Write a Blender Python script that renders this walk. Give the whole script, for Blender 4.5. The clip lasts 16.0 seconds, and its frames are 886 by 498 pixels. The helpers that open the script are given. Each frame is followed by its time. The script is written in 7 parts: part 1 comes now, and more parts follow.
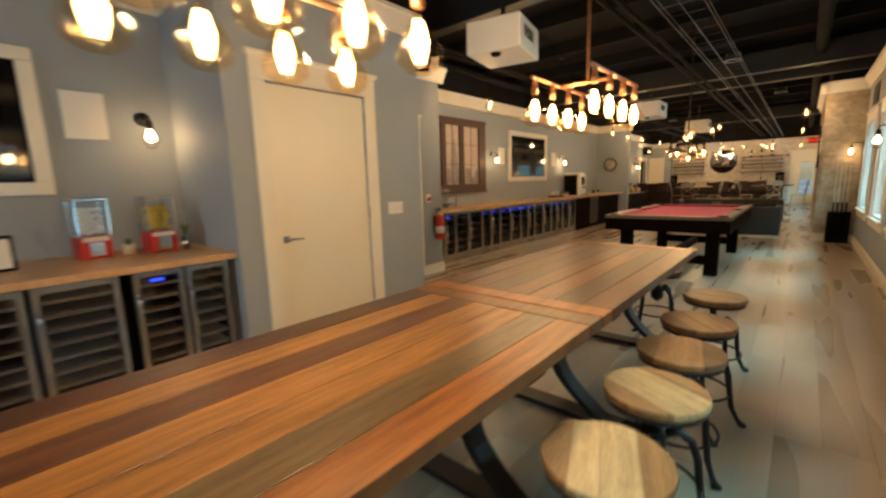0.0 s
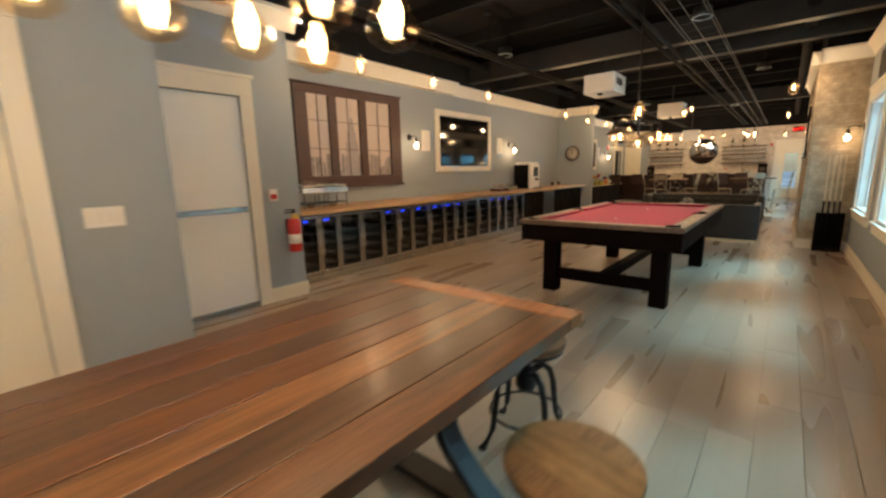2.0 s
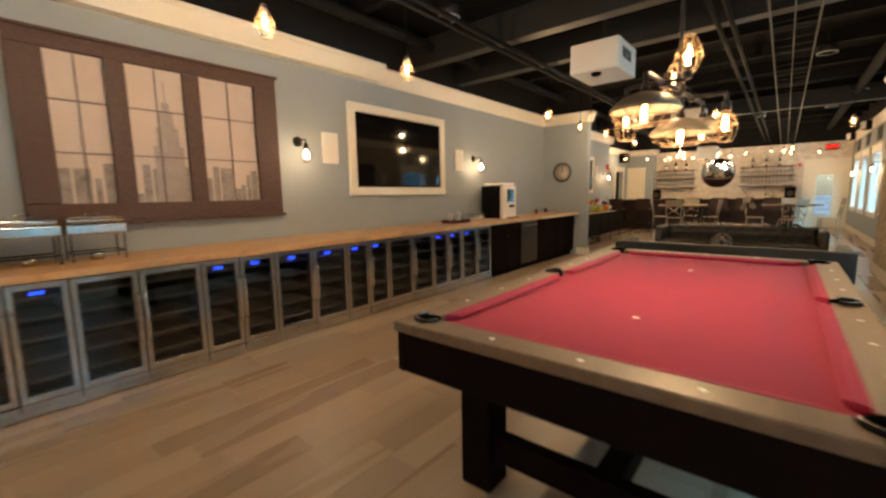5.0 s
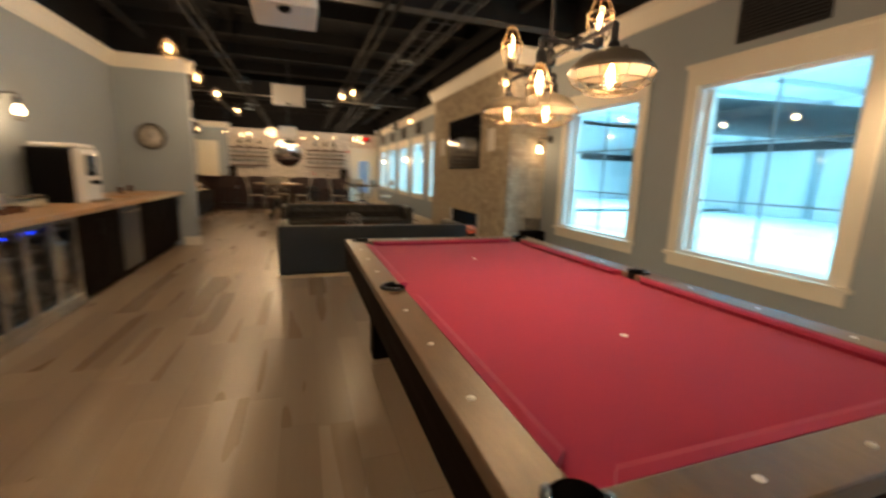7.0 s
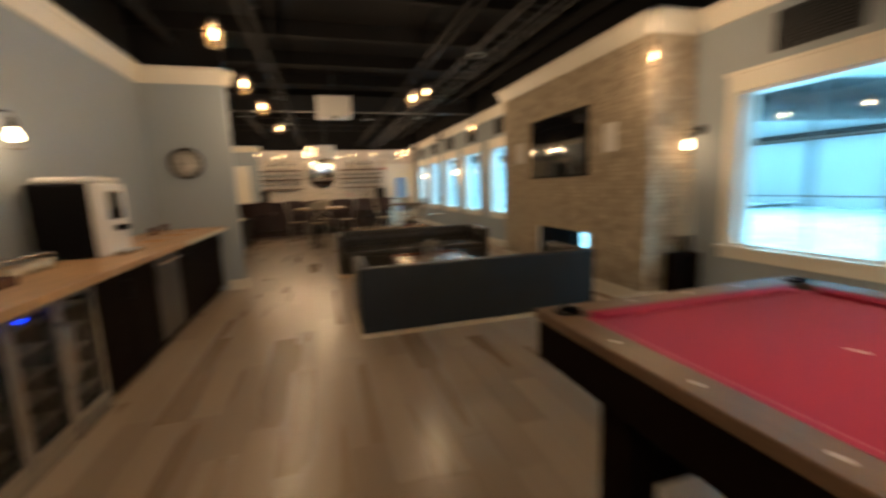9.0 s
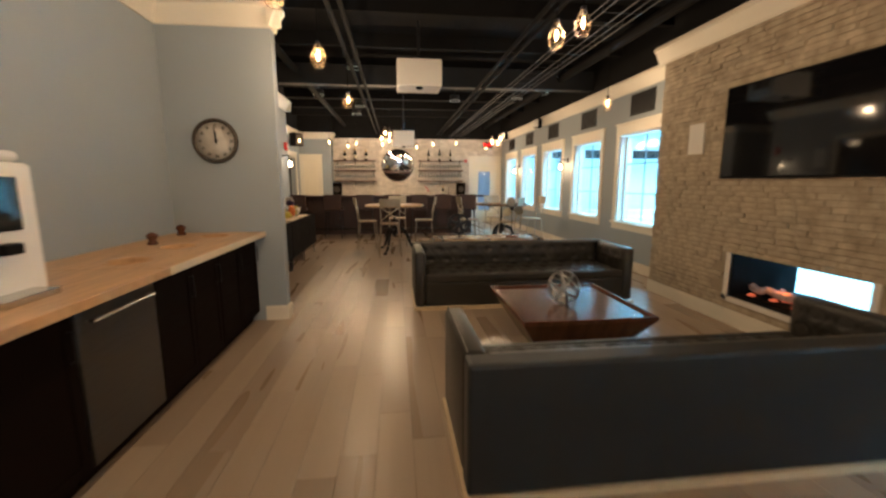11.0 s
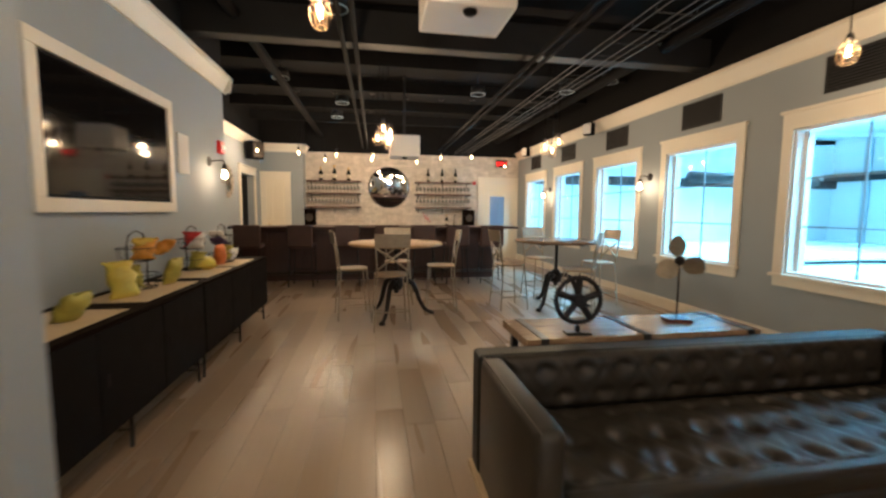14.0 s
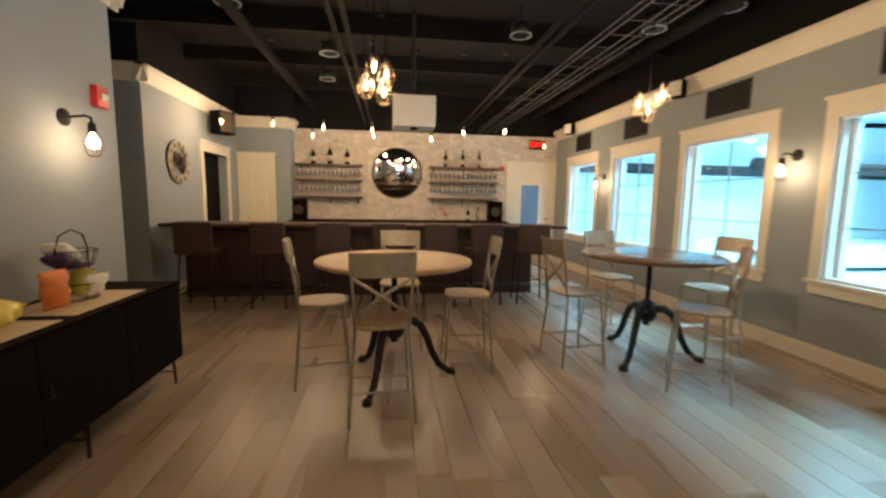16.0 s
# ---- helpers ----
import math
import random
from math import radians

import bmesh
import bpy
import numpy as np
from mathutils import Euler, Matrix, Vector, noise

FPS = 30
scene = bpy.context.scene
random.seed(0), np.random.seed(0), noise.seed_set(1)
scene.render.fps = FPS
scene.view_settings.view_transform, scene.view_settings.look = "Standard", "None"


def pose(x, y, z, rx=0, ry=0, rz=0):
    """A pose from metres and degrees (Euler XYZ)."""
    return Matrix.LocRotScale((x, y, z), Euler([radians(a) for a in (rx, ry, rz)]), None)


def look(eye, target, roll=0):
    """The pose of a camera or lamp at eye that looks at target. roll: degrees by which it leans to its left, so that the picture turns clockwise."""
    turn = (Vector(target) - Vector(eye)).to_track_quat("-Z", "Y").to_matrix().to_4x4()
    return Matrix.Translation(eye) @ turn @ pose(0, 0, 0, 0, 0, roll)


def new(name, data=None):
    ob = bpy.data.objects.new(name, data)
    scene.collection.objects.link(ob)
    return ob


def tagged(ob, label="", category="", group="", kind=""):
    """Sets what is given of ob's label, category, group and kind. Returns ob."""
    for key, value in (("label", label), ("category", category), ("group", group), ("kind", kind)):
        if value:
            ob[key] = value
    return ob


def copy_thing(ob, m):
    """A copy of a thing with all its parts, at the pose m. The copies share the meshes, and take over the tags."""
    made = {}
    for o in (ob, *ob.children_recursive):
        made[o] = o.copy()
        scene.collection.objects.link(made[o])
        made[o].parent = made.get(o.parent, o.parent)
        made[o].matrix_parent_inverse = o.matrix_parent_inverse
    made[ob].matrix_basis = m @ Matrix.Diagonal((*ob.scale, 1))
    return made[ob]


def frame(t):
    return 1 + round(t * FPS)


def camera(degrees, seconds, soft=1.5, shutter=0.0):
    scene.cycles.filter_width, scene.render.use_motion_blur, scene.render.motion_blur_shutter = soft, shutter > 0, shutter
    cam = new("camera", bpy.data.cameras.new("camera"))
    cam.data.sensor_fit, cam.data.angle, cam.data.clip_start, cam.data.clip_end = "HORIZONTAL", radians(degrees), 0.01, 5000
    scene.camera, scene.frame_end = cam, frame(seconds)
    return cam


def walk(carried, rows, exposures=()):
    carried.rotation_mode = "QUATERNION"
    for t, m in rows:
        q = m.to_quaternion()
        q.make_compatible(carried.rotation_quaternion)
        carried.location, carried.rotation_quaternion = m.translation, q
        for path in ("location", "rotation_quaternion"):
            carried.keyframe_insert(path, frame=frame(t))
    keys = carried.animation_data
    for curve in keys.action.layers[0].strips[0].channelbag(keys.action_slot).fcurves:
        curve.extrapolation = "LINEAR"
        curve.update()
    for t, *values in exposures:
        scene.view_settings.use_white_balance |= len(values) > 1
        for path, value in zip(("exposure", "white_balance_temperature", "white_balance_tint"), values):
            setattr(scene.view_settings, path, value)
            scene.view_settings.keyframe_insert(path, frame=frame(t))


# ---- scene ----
cam = camera(94.5, 16.0, soft=2.5, shutter=0.7)
PATH = [
    (0, (0.7, -0.914, 1.33), (-0.602, 0.571, 1.016), -1.8),
    (0.5, (0.652, -0.391, 1.318), (-0.59, 1.142, 0.989), -1.7),
    (1, (0.667, 0.158, 1.327), (-0.511, 1.733, 0.964), -2.2),
    (1.5, (0.678, 0.724, 1.304), (-0.585, 2.223, 0.906), -2.0),
    (2, (0.687, 1.297, 1.315), (-0.572, 2.808, 0.95), -1.4),
    (2.5, (0.699, 1.855, 1.341), (-0.654, 3.267, 0.924), -1.1),
    (3, (0.668, 2.417, 1.337), (-0.718, 3.804, 0.942), -2.0),
    (5.5, (-0.66, 4.254, 1.317), (-1.819, 5.866, 1.076), -1.6),
    (6, (-1.104, 4.398, 1.31), (-1.774, 6.246, 0.942), -2.8),
    (6.5, (-1.449, 4.577, 1.309), (-1.365, 6.543, 0.953), -0.9),
    (7, (-1.761, 4.824, 1.317), (-1.118, 6.683, 0.958), 1.8),
    (7.5, (-1.987, 5.098, 1.305), (-0.873, 6.689, 0.825), 0.5),
    (8, (-2.09, 5.46, 1.319), (-0.765, 6.897, 0.898), 1.3),
    (8.5, (-2.208, 5.874, 1.319), (-1.044, 7.458, 0.945), -0.9),
    (9, (-2.32, 6.415, 1.349), (-1.771, 8.314, 1.047), -2.0),
    (9.2, (-2.32, 6.62, 1.35), (-2.013, 8.57, 1.03), -1.7),
    (11.5, (-2.357, 9.033, 1.382), (-2.133, 10.995, 1.063), -0.0),
    (12, (-2.438, 9.542, 1.366), (-2.141, 11.496, 1.066), 1.1),
    (12.5, (-2.483, 10.072, 1.358), (-2.244, 12.037, 1.07), 0.5),
    (13, (-2.57, 10.592, 1.341), (-2.253, 12.553, 1.114), 1.4),
    (13.5, (-2.625, 11.109, 1.338), (-2.321, 13.073, 1.119), 0.6),
    (14, (-2.635, 11.674, 1.331), (-2.307, 13.639, 1.149), 0.4),
    (14.5, (-2.582, 12.166, 1.346), (-2.196, 14.114, 1.103), -0.7),
    (15, (-2.53, 12.745, 1.378), (-2.222, 14.705, 1.123), 0.5),
    (15.5, (-2.466, 13.303, 1.381), (-2.136, 15.256, 1.106), 0.4),
    (16, (-2.404, 13.75, 1.386), (-2.147, 15.72, 1.152), 0.9),
]
walk(cam, [(t, look(eye, target, roll)) for t, eye, target, roll in PATH], [(0, 0.26, 6950, 10), (1.5, 0.35, 6450, 10), (2.5, 0.57, 5950, 10), (3.2, 0.68, 5850, 10), (5.3, 0.62, 6100, 10), (6.5, 0.42, 6050, 10), (8, 0.18, 5800, 10), (9, 0.18, 5700, 10), (11.5, 0.73, 5450, 10), (14, 0.68, 5300, 10), (15, 0.68, 5300, 10), (16, 0.48, 5750, 10)])

# ---- light ----
world = bpy.data.worlds.new("sky")
scene.world = world
world.use_nodes = True
sky = world.node_tree.nodes.new("ShaderNodeTexSky")
sky.sky_type, sky.sun_disc, sky.sun_elevation, sky.sun_rotation = "NISHITA", False, 0.5, 1.2
world.node_tree.links.new(sky.outputs[0], world.node_tree.nodes["Background"].inputs[0])
world.node_tree.nodes["Background"].inputs[1].default_value = 0.1

WARM = (1.0, 0.64, 0.32)
COOL = (0.40, 0.84, 1.0)
DAY = (0.80, 0.92, 1.0)
BULB_W = 11.0
SCONCE_W = 3.4
HALL_W = 760.0
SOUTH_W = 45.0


def point_lamp(x, y, z, watts, colour=WARM, radius=0.035):
    data = bpy.data.lights.new("bulb_light", "POINT")
    data.energy, data.color, data.shadow_soft_size = watts, colour, radius
    ob = new("bulb_light", data)
    ob.location = (x, y, z)
    return ob


def ceiling_area(x, y, z, w, d, watts, colour):
    data = bpy.data.lights.new("hall_light", "AREA")
    data.shape, data.size, data.size_y, data.energy, data.color = "RECTANGLE", w, d, watts, colour
    ob = new("hall_light", data)
    ob.location = (x, y, z)
    return ob


for hy, share in ((-2.2, 0.4), (5.0, 0.4), (12.1, 1.4), (19.2, 0.5), (27.0, 0.5)):
    ceiling_area(4.85, hy, 5.3, 1.2, 1.4, HALL_W * share, COOL)
for hy in (1.0, 10.0, 19.0, 27.0):
    down = ceiling_area(14.0, hy, 5.3, 9.0, 6.0, HALL_W * 1.55, COOL)
    down.data.spread = radians(115)


# ---- materials ----
def mat(name, colour, rough=0.6, metal=0.0, vary=0.12, scale=6.0, fine=60.0, bump=0.05, stretch=(1, 1, 1), spec=0.5, second=None, piece=0.0):
    """Principled surface with variation at two scales, bump, and a shift from piece to piece."""
    m = bpy.data.materials.new(name)
    m.use_nodes = True
    nt = m.node_tree
    n, l = nt.nodes, nt.links
    b = n["Principled BSDF"]
    tc = n.new("ShaderNodeTexCoord")
    mp = n.new("ShaderNodeMapping")
    mp.inputs["Scale"].default_value = stretch
    l.new(tc.outputs["Object"], mp.inputs["Vector"])
    big, small = n.new("ShaderNodeTexNoise"), n.new("ShaderNodeTexNoise")
    for t, s, d in ((big, scale, 4.0), (small, fine, 3.0)):
        t.inputs["Scale"].default_value, t.inputs["Detail"].default_value = s, d
        l.new(mp.outputs[0], t.inputs["Vector"])
    mixf = n.new("ShaderNodeMath")
    mixf.operation = "MULTIPLY_ADD"
    l.new(small.outputs[0], mixf.inputs[0])
    mixf.inputs[1].default_value = 0.45
    l.new(big.outputs[0], mixf.inputs[2])
    ramp = n.new("ShaderNodeMapRange")
    ramp.inputs["From Min"].default_value, ramp.inputs["From Max"].default_value = 0.45, 1.0
    l.new(mixf.outputs[0], ramp.inputs["Value"])
    lo = [c * (1 - vary) for c in colour]
    hi = [min(1, c * (1 + vary)) for c in (second or colour)]
    mix = n.new("ShaderNodeMix")
    mix.data_type = "RGBA"
    mix.inputs["A"].default_value, mix.inputs["B"].default_value = (*lo, 1), (*hi, 1)
    l.new(ramp.outputs[0], mix.inputs["Factor"])
    out = mix.outputs["Result"]
    if piece:
        info = n.new("ShaderNodeObjectInfo")
        geo = n.new("ShaderNodeNewGeometry")
        add = n.new("ShaderNodeMath")
        add.operation = "ADD"
        l.new(info.outputs["Random"], add.inputs[0])
        l.new(geo.outputs["Random Per Island"], add.inputs[1])
        fr = n.new("ShaderNodeMath")
        fr.operation = "FRACT"
        l.new(add.outputs[0], fr.inputs[0])
        mr = n.new("ShaderNodeMapRange")
        mr.inputs["To Min"].default_value, mr.inputs["To Max"].default_value = 1 - piece, 1 + piece
        l.new(fr.outputs[0], mr.inputs["Value"])
        hsv = n.new("ShaderNodeHueSaturation")
        l.new(mr.outputs[0], hsv.inputs["Value"])
        l.new(out, hsv.inputs["Color"])
        out = hsv.outputs[0]
    l.new(out, b.inputs["Base Color"])
    rr = n.new("ShaderNodeMapRange")
    rr.inputs["To Min"].default_value, rr.inputs["To Max"].default_value = max(0.02, rough * 0.82), min(1, rough * 1.18)
    l.new(mixf.outputs[0], rr.inputs["Value"])
    l.new(rr.outputs[0], b.inputs["Roughness"])
    b.inputs["Metallic"].default_value = metal
    b.inputs["Specular IOR Level"].default_value = spec
    if bump:
        bp = n.new("ShaderNodeBump")
        bp.inputs["Strength"].default_value, bp.inputs["Distance"].default_value = bump, 0.02
        l.new(mixf.outputs[0], bp.inputs["Height"])
        l.new(bp.outputs[0], b.inputs["Normal"])
    return m


def glow(name, colour, strength):
    m = bpy.data.materials.new(name)
    m.use_nodes = True
    b = m.node_tree.nodes["Principled BSDF"]
    b.inputs["Base Color"].default_value = (0.02, 0.02, 0.02, 1)
    b.inputs["Emission Color"].default_value = (*colour, 1)
    b.inputs["Emission Strength"].default_value = strength
    m.cycles.emission_sampling = "NONE"
    return m


def glass(name, colour=(1, 1, 1), rough=0.0):
    m = bpy.data.materials.new(name)
    m.use_nodes = True
    nt = m.node_tree
    b = nt.nodes["Principled BSDF"]
    b.inputs["Base Color"].default_value = (*colour, 1)
    b.inputs["Roughness"].default_value = rough
    b.inputs["Transmission Weight"].default_value = 1.0
    b.inputs["IOR"].default_value = 1.45
    return m


def sheer(name, tint, gloss):
    """Thin clear pane: straight-through with a little mirror gloss."""
    m = bpy.data.materials.new(name)
    m.use_nodes = True
    nt = m.node_tree
    n, l = nt.nodes, nt.links
    out = n["Material Output"]
    n.remove(n["Principled BSDF"])
    tr, gl, mx, fr = n.new("ShaderNodeBsdfTransparent"), n.new("ShaderNodeBsdfGlossy"), n.new("ShaderNodeMixShader"), n.new("ShaderNodeLayerWeight")
    tr.inputs[0].default_value = (*tint, 1)
    gl.inputs["Roughness"].default_value = 0.02
    fr.inputs["Blend"].default_value = 0.5
    power = n.new("ShaderNodeMath")
    power.operation = "POWER"
    power.inputs[1].default_value = 4.0
    l.new(fr.outputs["Facing"], power.inputs[0])
    mul = n.new("ShaderNodeMath")
    mul.operation = "MULTIPLY_ADD"
    mul.inputs[1].default_value, mul.inputs[2].default_value = 0.55 * gloss, 0.045 * gloss
    l.new(power.outputs[0], mul.inputs[0])
    l.new(mul.outputs[0], mx.inputs[0])
    l.new(tr.outputs[0], mx.inputs[1])
    l.new(gl.outputs[0], mx.inputs[2])
    l.new(mx.outputs[0], out.inputs[0])
    return m


def plank_material(name, dark, pale):
    """Laminate plank: every board its own tone and its own stretch of grain."""
    m = bpy.data.materials.new(name)
    m.use_nodes = True
    nt = m.node_tree
    n, l = nt.nodes, nt.links
    b = n["Principled BSDF"]
    tc, info, geo = n.new("ShaderNodeTexCoord"), n.new("ShaderNodeObjectInfo"), n.new("ShaderNodeNewGeometry")
    add, fr = n.new("ShaderNodeMath"), n.new("ShaderNodeMath")
    add.operation, fr.operation = "ADD", "FRACT"
    l.new(info.outputs["Random"], add.inputs[0])
    l.new(geo.outputs["Random Per Island"], add.inputs[1])
    l.new(add.outputs[0], fr.inputs[0])
    shift, move = n.new("ShaderNodeVectorMath"), n.new("ShaderNodeVectorMath")
    shift.operation, move.operation = "SCALE", "ADD"
    shift.inputs[0].default_value = (3.7, 9.1, 1.3)
    l.new(fr.outputs[0], shift.inputs["Scale"])
    l.new(tc.outputs["Object"], move.inputs[0])
    l.new(shift.outputs[0], move.inputs[1])
    noises = []
    for stretch, scale, detail in (((3.0, 0.22, 1.0), 1.6, 1.0), ((16.0, 0.5, 1.0), 3.0, 4.0)):
        mp, tx = n.new("ShaderNodeMapping"), n.new("ShaderNodeTexNoise")
        mp.inputs["Scale"].default_value = stretch
        tx.inputs["Scale"].default_value, tx.inputs["Detail"].default_value = scale, detail
        l.new(move.outputs[0], mp.inputs["Vector"])
        l.new(mp.outputs[0], tx.inputs["Vector"])
        noises.append(tx)
    tone, grain = n.new("ShaderNodeMath"), n.new("ShaderNodeMath")
    tone.operation = grain.operation = "MULTIPLY_ADD"
    l.new(noises[0].outputs[0], tone.inputs[0])
    tone.inputs[1].default_value = 0.50
    half = n.new("ShaderNodeMath")
    half.operation, half.inputs[1].default_value = "MULTIPLY_ADD", 0.46
    half.inputs[2].default_value = -0.08
    l.new(fr.outputs[0], half.inputs[0])
    l.new(half.outputs[0], tone.inputs[2])
    l.new(noises[1].outputs[0], grain.inputs[0])
    grain.inputs[1].default_value = 0.16
    l.new(tone.outputs[0], grain.inputs[2])
    mix = n.new("ShaderNodeMix")
    mix.data_type = "RGBA"
    mix.inputs["A"].default_value, mix.inputs["B"].default_value = (*dark, 1), (*pale, 1)
    l.new(grain.outputs[0], mix.inputs["Factor"])
    l.new(mix.outputs["Result"], b.inputs["Base Color"])
    rr = n.new("ShaderNodeMapRange")
    rr.inputs["To Min"].default_value, rr.inputs["To Max"].default_value = 0.22, 0.36
    l.new(noises[0].outputs[0], rr.inputs["Value"])
    l.new(rr.outputs[0], b.inputs["Roughness"])
    return m


M = {}
M["wall"] = mat("grey_blue_wall_paint", (0.30, 0.335, 0.36), 0.62, vary=0.05, scale=1.2, fine=140, bump=0.04)
M["trim"] = mat("cream_trim_paint", (0.74, 0.69, 0.58), 0.42, vary=0.05, scale=2, fine=80, bump=0.02)
M["door"] = mat("cream_door_paint", (0.76, 0.70, 0.56), 0.35, vary=0.04, scale=1.5, fine=90, bump=0.02)
M["door_grey"] = mat("pale_door_paint", (0.84, 0.83, 0.79), 0.35, vary=0.04, scale=1.5, fine=90, bump=0.02)
M["black_ceiling"] = mat("black_ceiling_paint", (0.010, 0.010, 0.011), 0.9, vary=0.3, scale=2.0, fine=40, bump=0.15, spec=0.15)
M["black_pipe"] = mat("black_painted_pipe", (0.010, 0.010, 0.011), 0.8, vary=0.25, scale=3, fine=50, bump=0.05, spec=0.12)
M["black_duct"] = mat("black_painted_steel", (0.016, 0.017, 0.019), 0.5, vary=0.25, scale=3, fine=50, bump=0.05, spec=0.35)
M["plank"] = plank_material("greige_laminate_plank", (0.235, 0.172, 0.122), (0.45, 0.355, 0.262))
M["gap"] = mat("dark_floor_joint", (0.29, 0.235, 0.175), 0.8)
M["brick"] = mat("buff_split_brick", (0.37, 0.30, 0.21), 0.85, vary=0.28, scale=9, fine=70, bump=0.5, second=(0.43, 0.36, 0.265), piece=0.10)
M["brick_white"] = mat("whitewashed_brick", (0.58, 0.52, 0.44), 0.85, vary=0.15, scale=7, fine=60, bump=0.35, second=(0.66, 0.60, 0.52), piece=0.10)
M["mortar_white"] = mat("whitewashed_mortar", (0.46, 0.41, 0.34), 0.95, vary=0.12, scale=8, fine=90, bump=0.3)
M["mortar"] = mat("mortar", (0.31, 0.255, 0.18), 0.95, vary=0.15, scale=8, fine=90, bump=0.3)
M["felt"] = mat("red_felt", (0.31, 0.028, 0.070), 0.95, vary=0.06, scale=3, fine=300, bump=0.03, spec=0.15)
sheen = M["felt"].node_tree.nodes["Principled BSDF"]
sheen.inputs["Sheen Weight"].default_value, sheen.inputs["Sheen Roughness"].default_value = 0.13, 0.35
M["dark_wood"] = mat("espresso_wood", (0.0056, 0.0028, 0.0021), 0.6, vary=0.3, scale=3, fine=26, bump=0.05, stretch=(1, 1, 9), spec=0.04)
M["rail_wood"] = mat("dark_brown_rail_wood", (0.115, 0.072, 0.042), 0.36, vary=0.3, scale=3, fine=30, bump=0.05, stretch=(6, 1, 6))
M["mahogany"] = mat("mahogany_wood", (0.068, 0.024, 0.012), 0.15, vary=0.16, scale=2.5, fine=24, bump=0.04, stretch=(8, 1, 1), second=(0.105, 0.038, 0.017))
M["bar_wood"] = mat("dark_cherry_wood", (0.046, 0.018, 0.013), 0.45, vary=0.3, scale=2, fine=20, bump=0.05, stretch=(6, 6, 0.8))
M["butcher"] = mat("butcher_block_top", (0.46, 0.265, 0.125), 0.35, vary=0.18, scale=4, fine=30, bump=0.03, stretch=(9, 0.8, 1), second=(0.55, 0.34, 0.17))
M["butcher_edge"] = mat("pale_wood_lit_edge", (0.62, 0.50, 0.33), 0.45, vary=0.1, scale=5, fine=40, bump=0.03)
M["board_red"] = mat("reclaimed_red_brown_board", (0.054, 0.018, 0.0065), 0.36, vary=0.5, scale=2.6, fine=24, bump=0.08, stretch=(9, 0.7, 1), second=(0.115, 0.046, 0.016), piece=0.14)
M["board_umber"] = mat("reclaimed_umber_board", (0.036, 0.016, 0.008), 0.36, vary=0.5, scale=2.6, fine=24, bump=0.08, stretch=(9, 0.7, 1), second=(0.068, 0.031, 0.014), piece=0.14)
M["board_brown"] = mat("reclaimed_brown_board", (0.105, 0.046, 0.018), 0.36, vary=0.45, scale=3.2, fine=26, bump=0.08, stretch=(9, 0.7, 1), second=(0.175, 0.082, 0.032), piece=0.12)
M["board_dark"] = mat("reclaimed_dark_board", (0.055, 0.022, 0.012), 0.36, vary=0.45, scale=3.2, fine=26, bump=0.08, stretch=(9, 0.7, 1), second=(0.095, 0.04, 0.02), piece=0.15)
M["board_honey"] = mat("reclaimed_honey_board", (0.20, 0.090, 0.024), 0.36, vary=0.4, scale=3.2, fine=26, bump=0.08, stretch=(9, 0.7, 1), second=(0.29, 0.14, 0.042), piece=0.12)
M["board_olive"] = mat("reclaimed_olive_board", (0.095, 0.064, 0.03), 0.32, vary=0.4, scale=3.2, fine=26, bump=0.08, stretch=(9, 0.7, 1), second=(0.14, 0.095, 0.045), piece=0.1)
M["board_orange"] = mat("reclaimed_orange_board", (0.23, 0.078, 0.017), 0.36, vary=0.4, scale=3.2, fine=26, bump=0.08, stretch=(9, 0.7, 1), second=(0.30, 0.115, 0.03), piece=0.1)
M["stool_wood"] = mat("worn_stool_wood", (0.17, 0.085, 0.03), 0.38, vary=0.35, scale=3, fine=24, bump=0.08, stretch=(8, 1, 1), second=(0.27, 0.15, 0.058), piece=0.3)
M["stool_dark"] = mat("dark_stool_wood", (0.10, 0.05, 0.02), 0.4, vary=0.35, scale=3, fine=24, bump=0.08, stretch=(1, 8, 1), second=(0.16, 0.085, 0.035), piece=0.25)
M["stool_pale"] = mat("pale_stool_wood", (0.40, 0.28, 0.125), 0.4, vary=0.3, scale=3, fine=24, bump=0.08, stretch=(8, 1, 1), second=(0.50, 0.37, 0.19), piece=0.2)
for key in ("board_red", "board_umber", "board_brown", "board_dark", "board_honey", "board_olive", "board_orange"):
    varnish = M[key].node_tree.nodes["Principled BSDF"]
    varnish.inputs["Coat Weight"].default_value, varnish.inputs["Coat Roughness"].default_value = 0.12, 0.22
M["cast_iron"] = mat("black_cast_iron", (0.022, 0.021, 0.022), 0.4, metal=0.6, vary=0.3, scale=9, fine=90, bump=0.12)
M["steel"] = mat("brushed_steel", (0.52, 0.51, 0.49), 0.22, metal=1.0, vary=0.1, scale=5, fine=80, bump=0.02, stretch=(1, 1, 10))
M["dark_steel"] = mat("black_stainless_steel", (0.085, 0.082, 0.080), 0.32, metal=0.9, vary=0.1, scale=5, fine=80, bump=0.02, stretch=(1, 1, 10))
M["ash"] = mat("pocket_shade_black", (0.003, 0.003, 0.003), 0.95, spec=0.0, bump=0.0)
M["chrome"] = mat("chrome", (0.75, 0.75, 0.75), 0.12, metal=1.0, vary=0.05, bump=0.0)
M["black_plastic"] = mat("black_plastic", (0.004, 0.004, 0.005), 0.55, vary=0.2, scale=9, fine=90, bump=0.03, spec=0.08)
M["cabinet_dark"] = mat("black_cabinet_interior", (0.005, 0.005, 0.006), 0.7, spec=0.2)
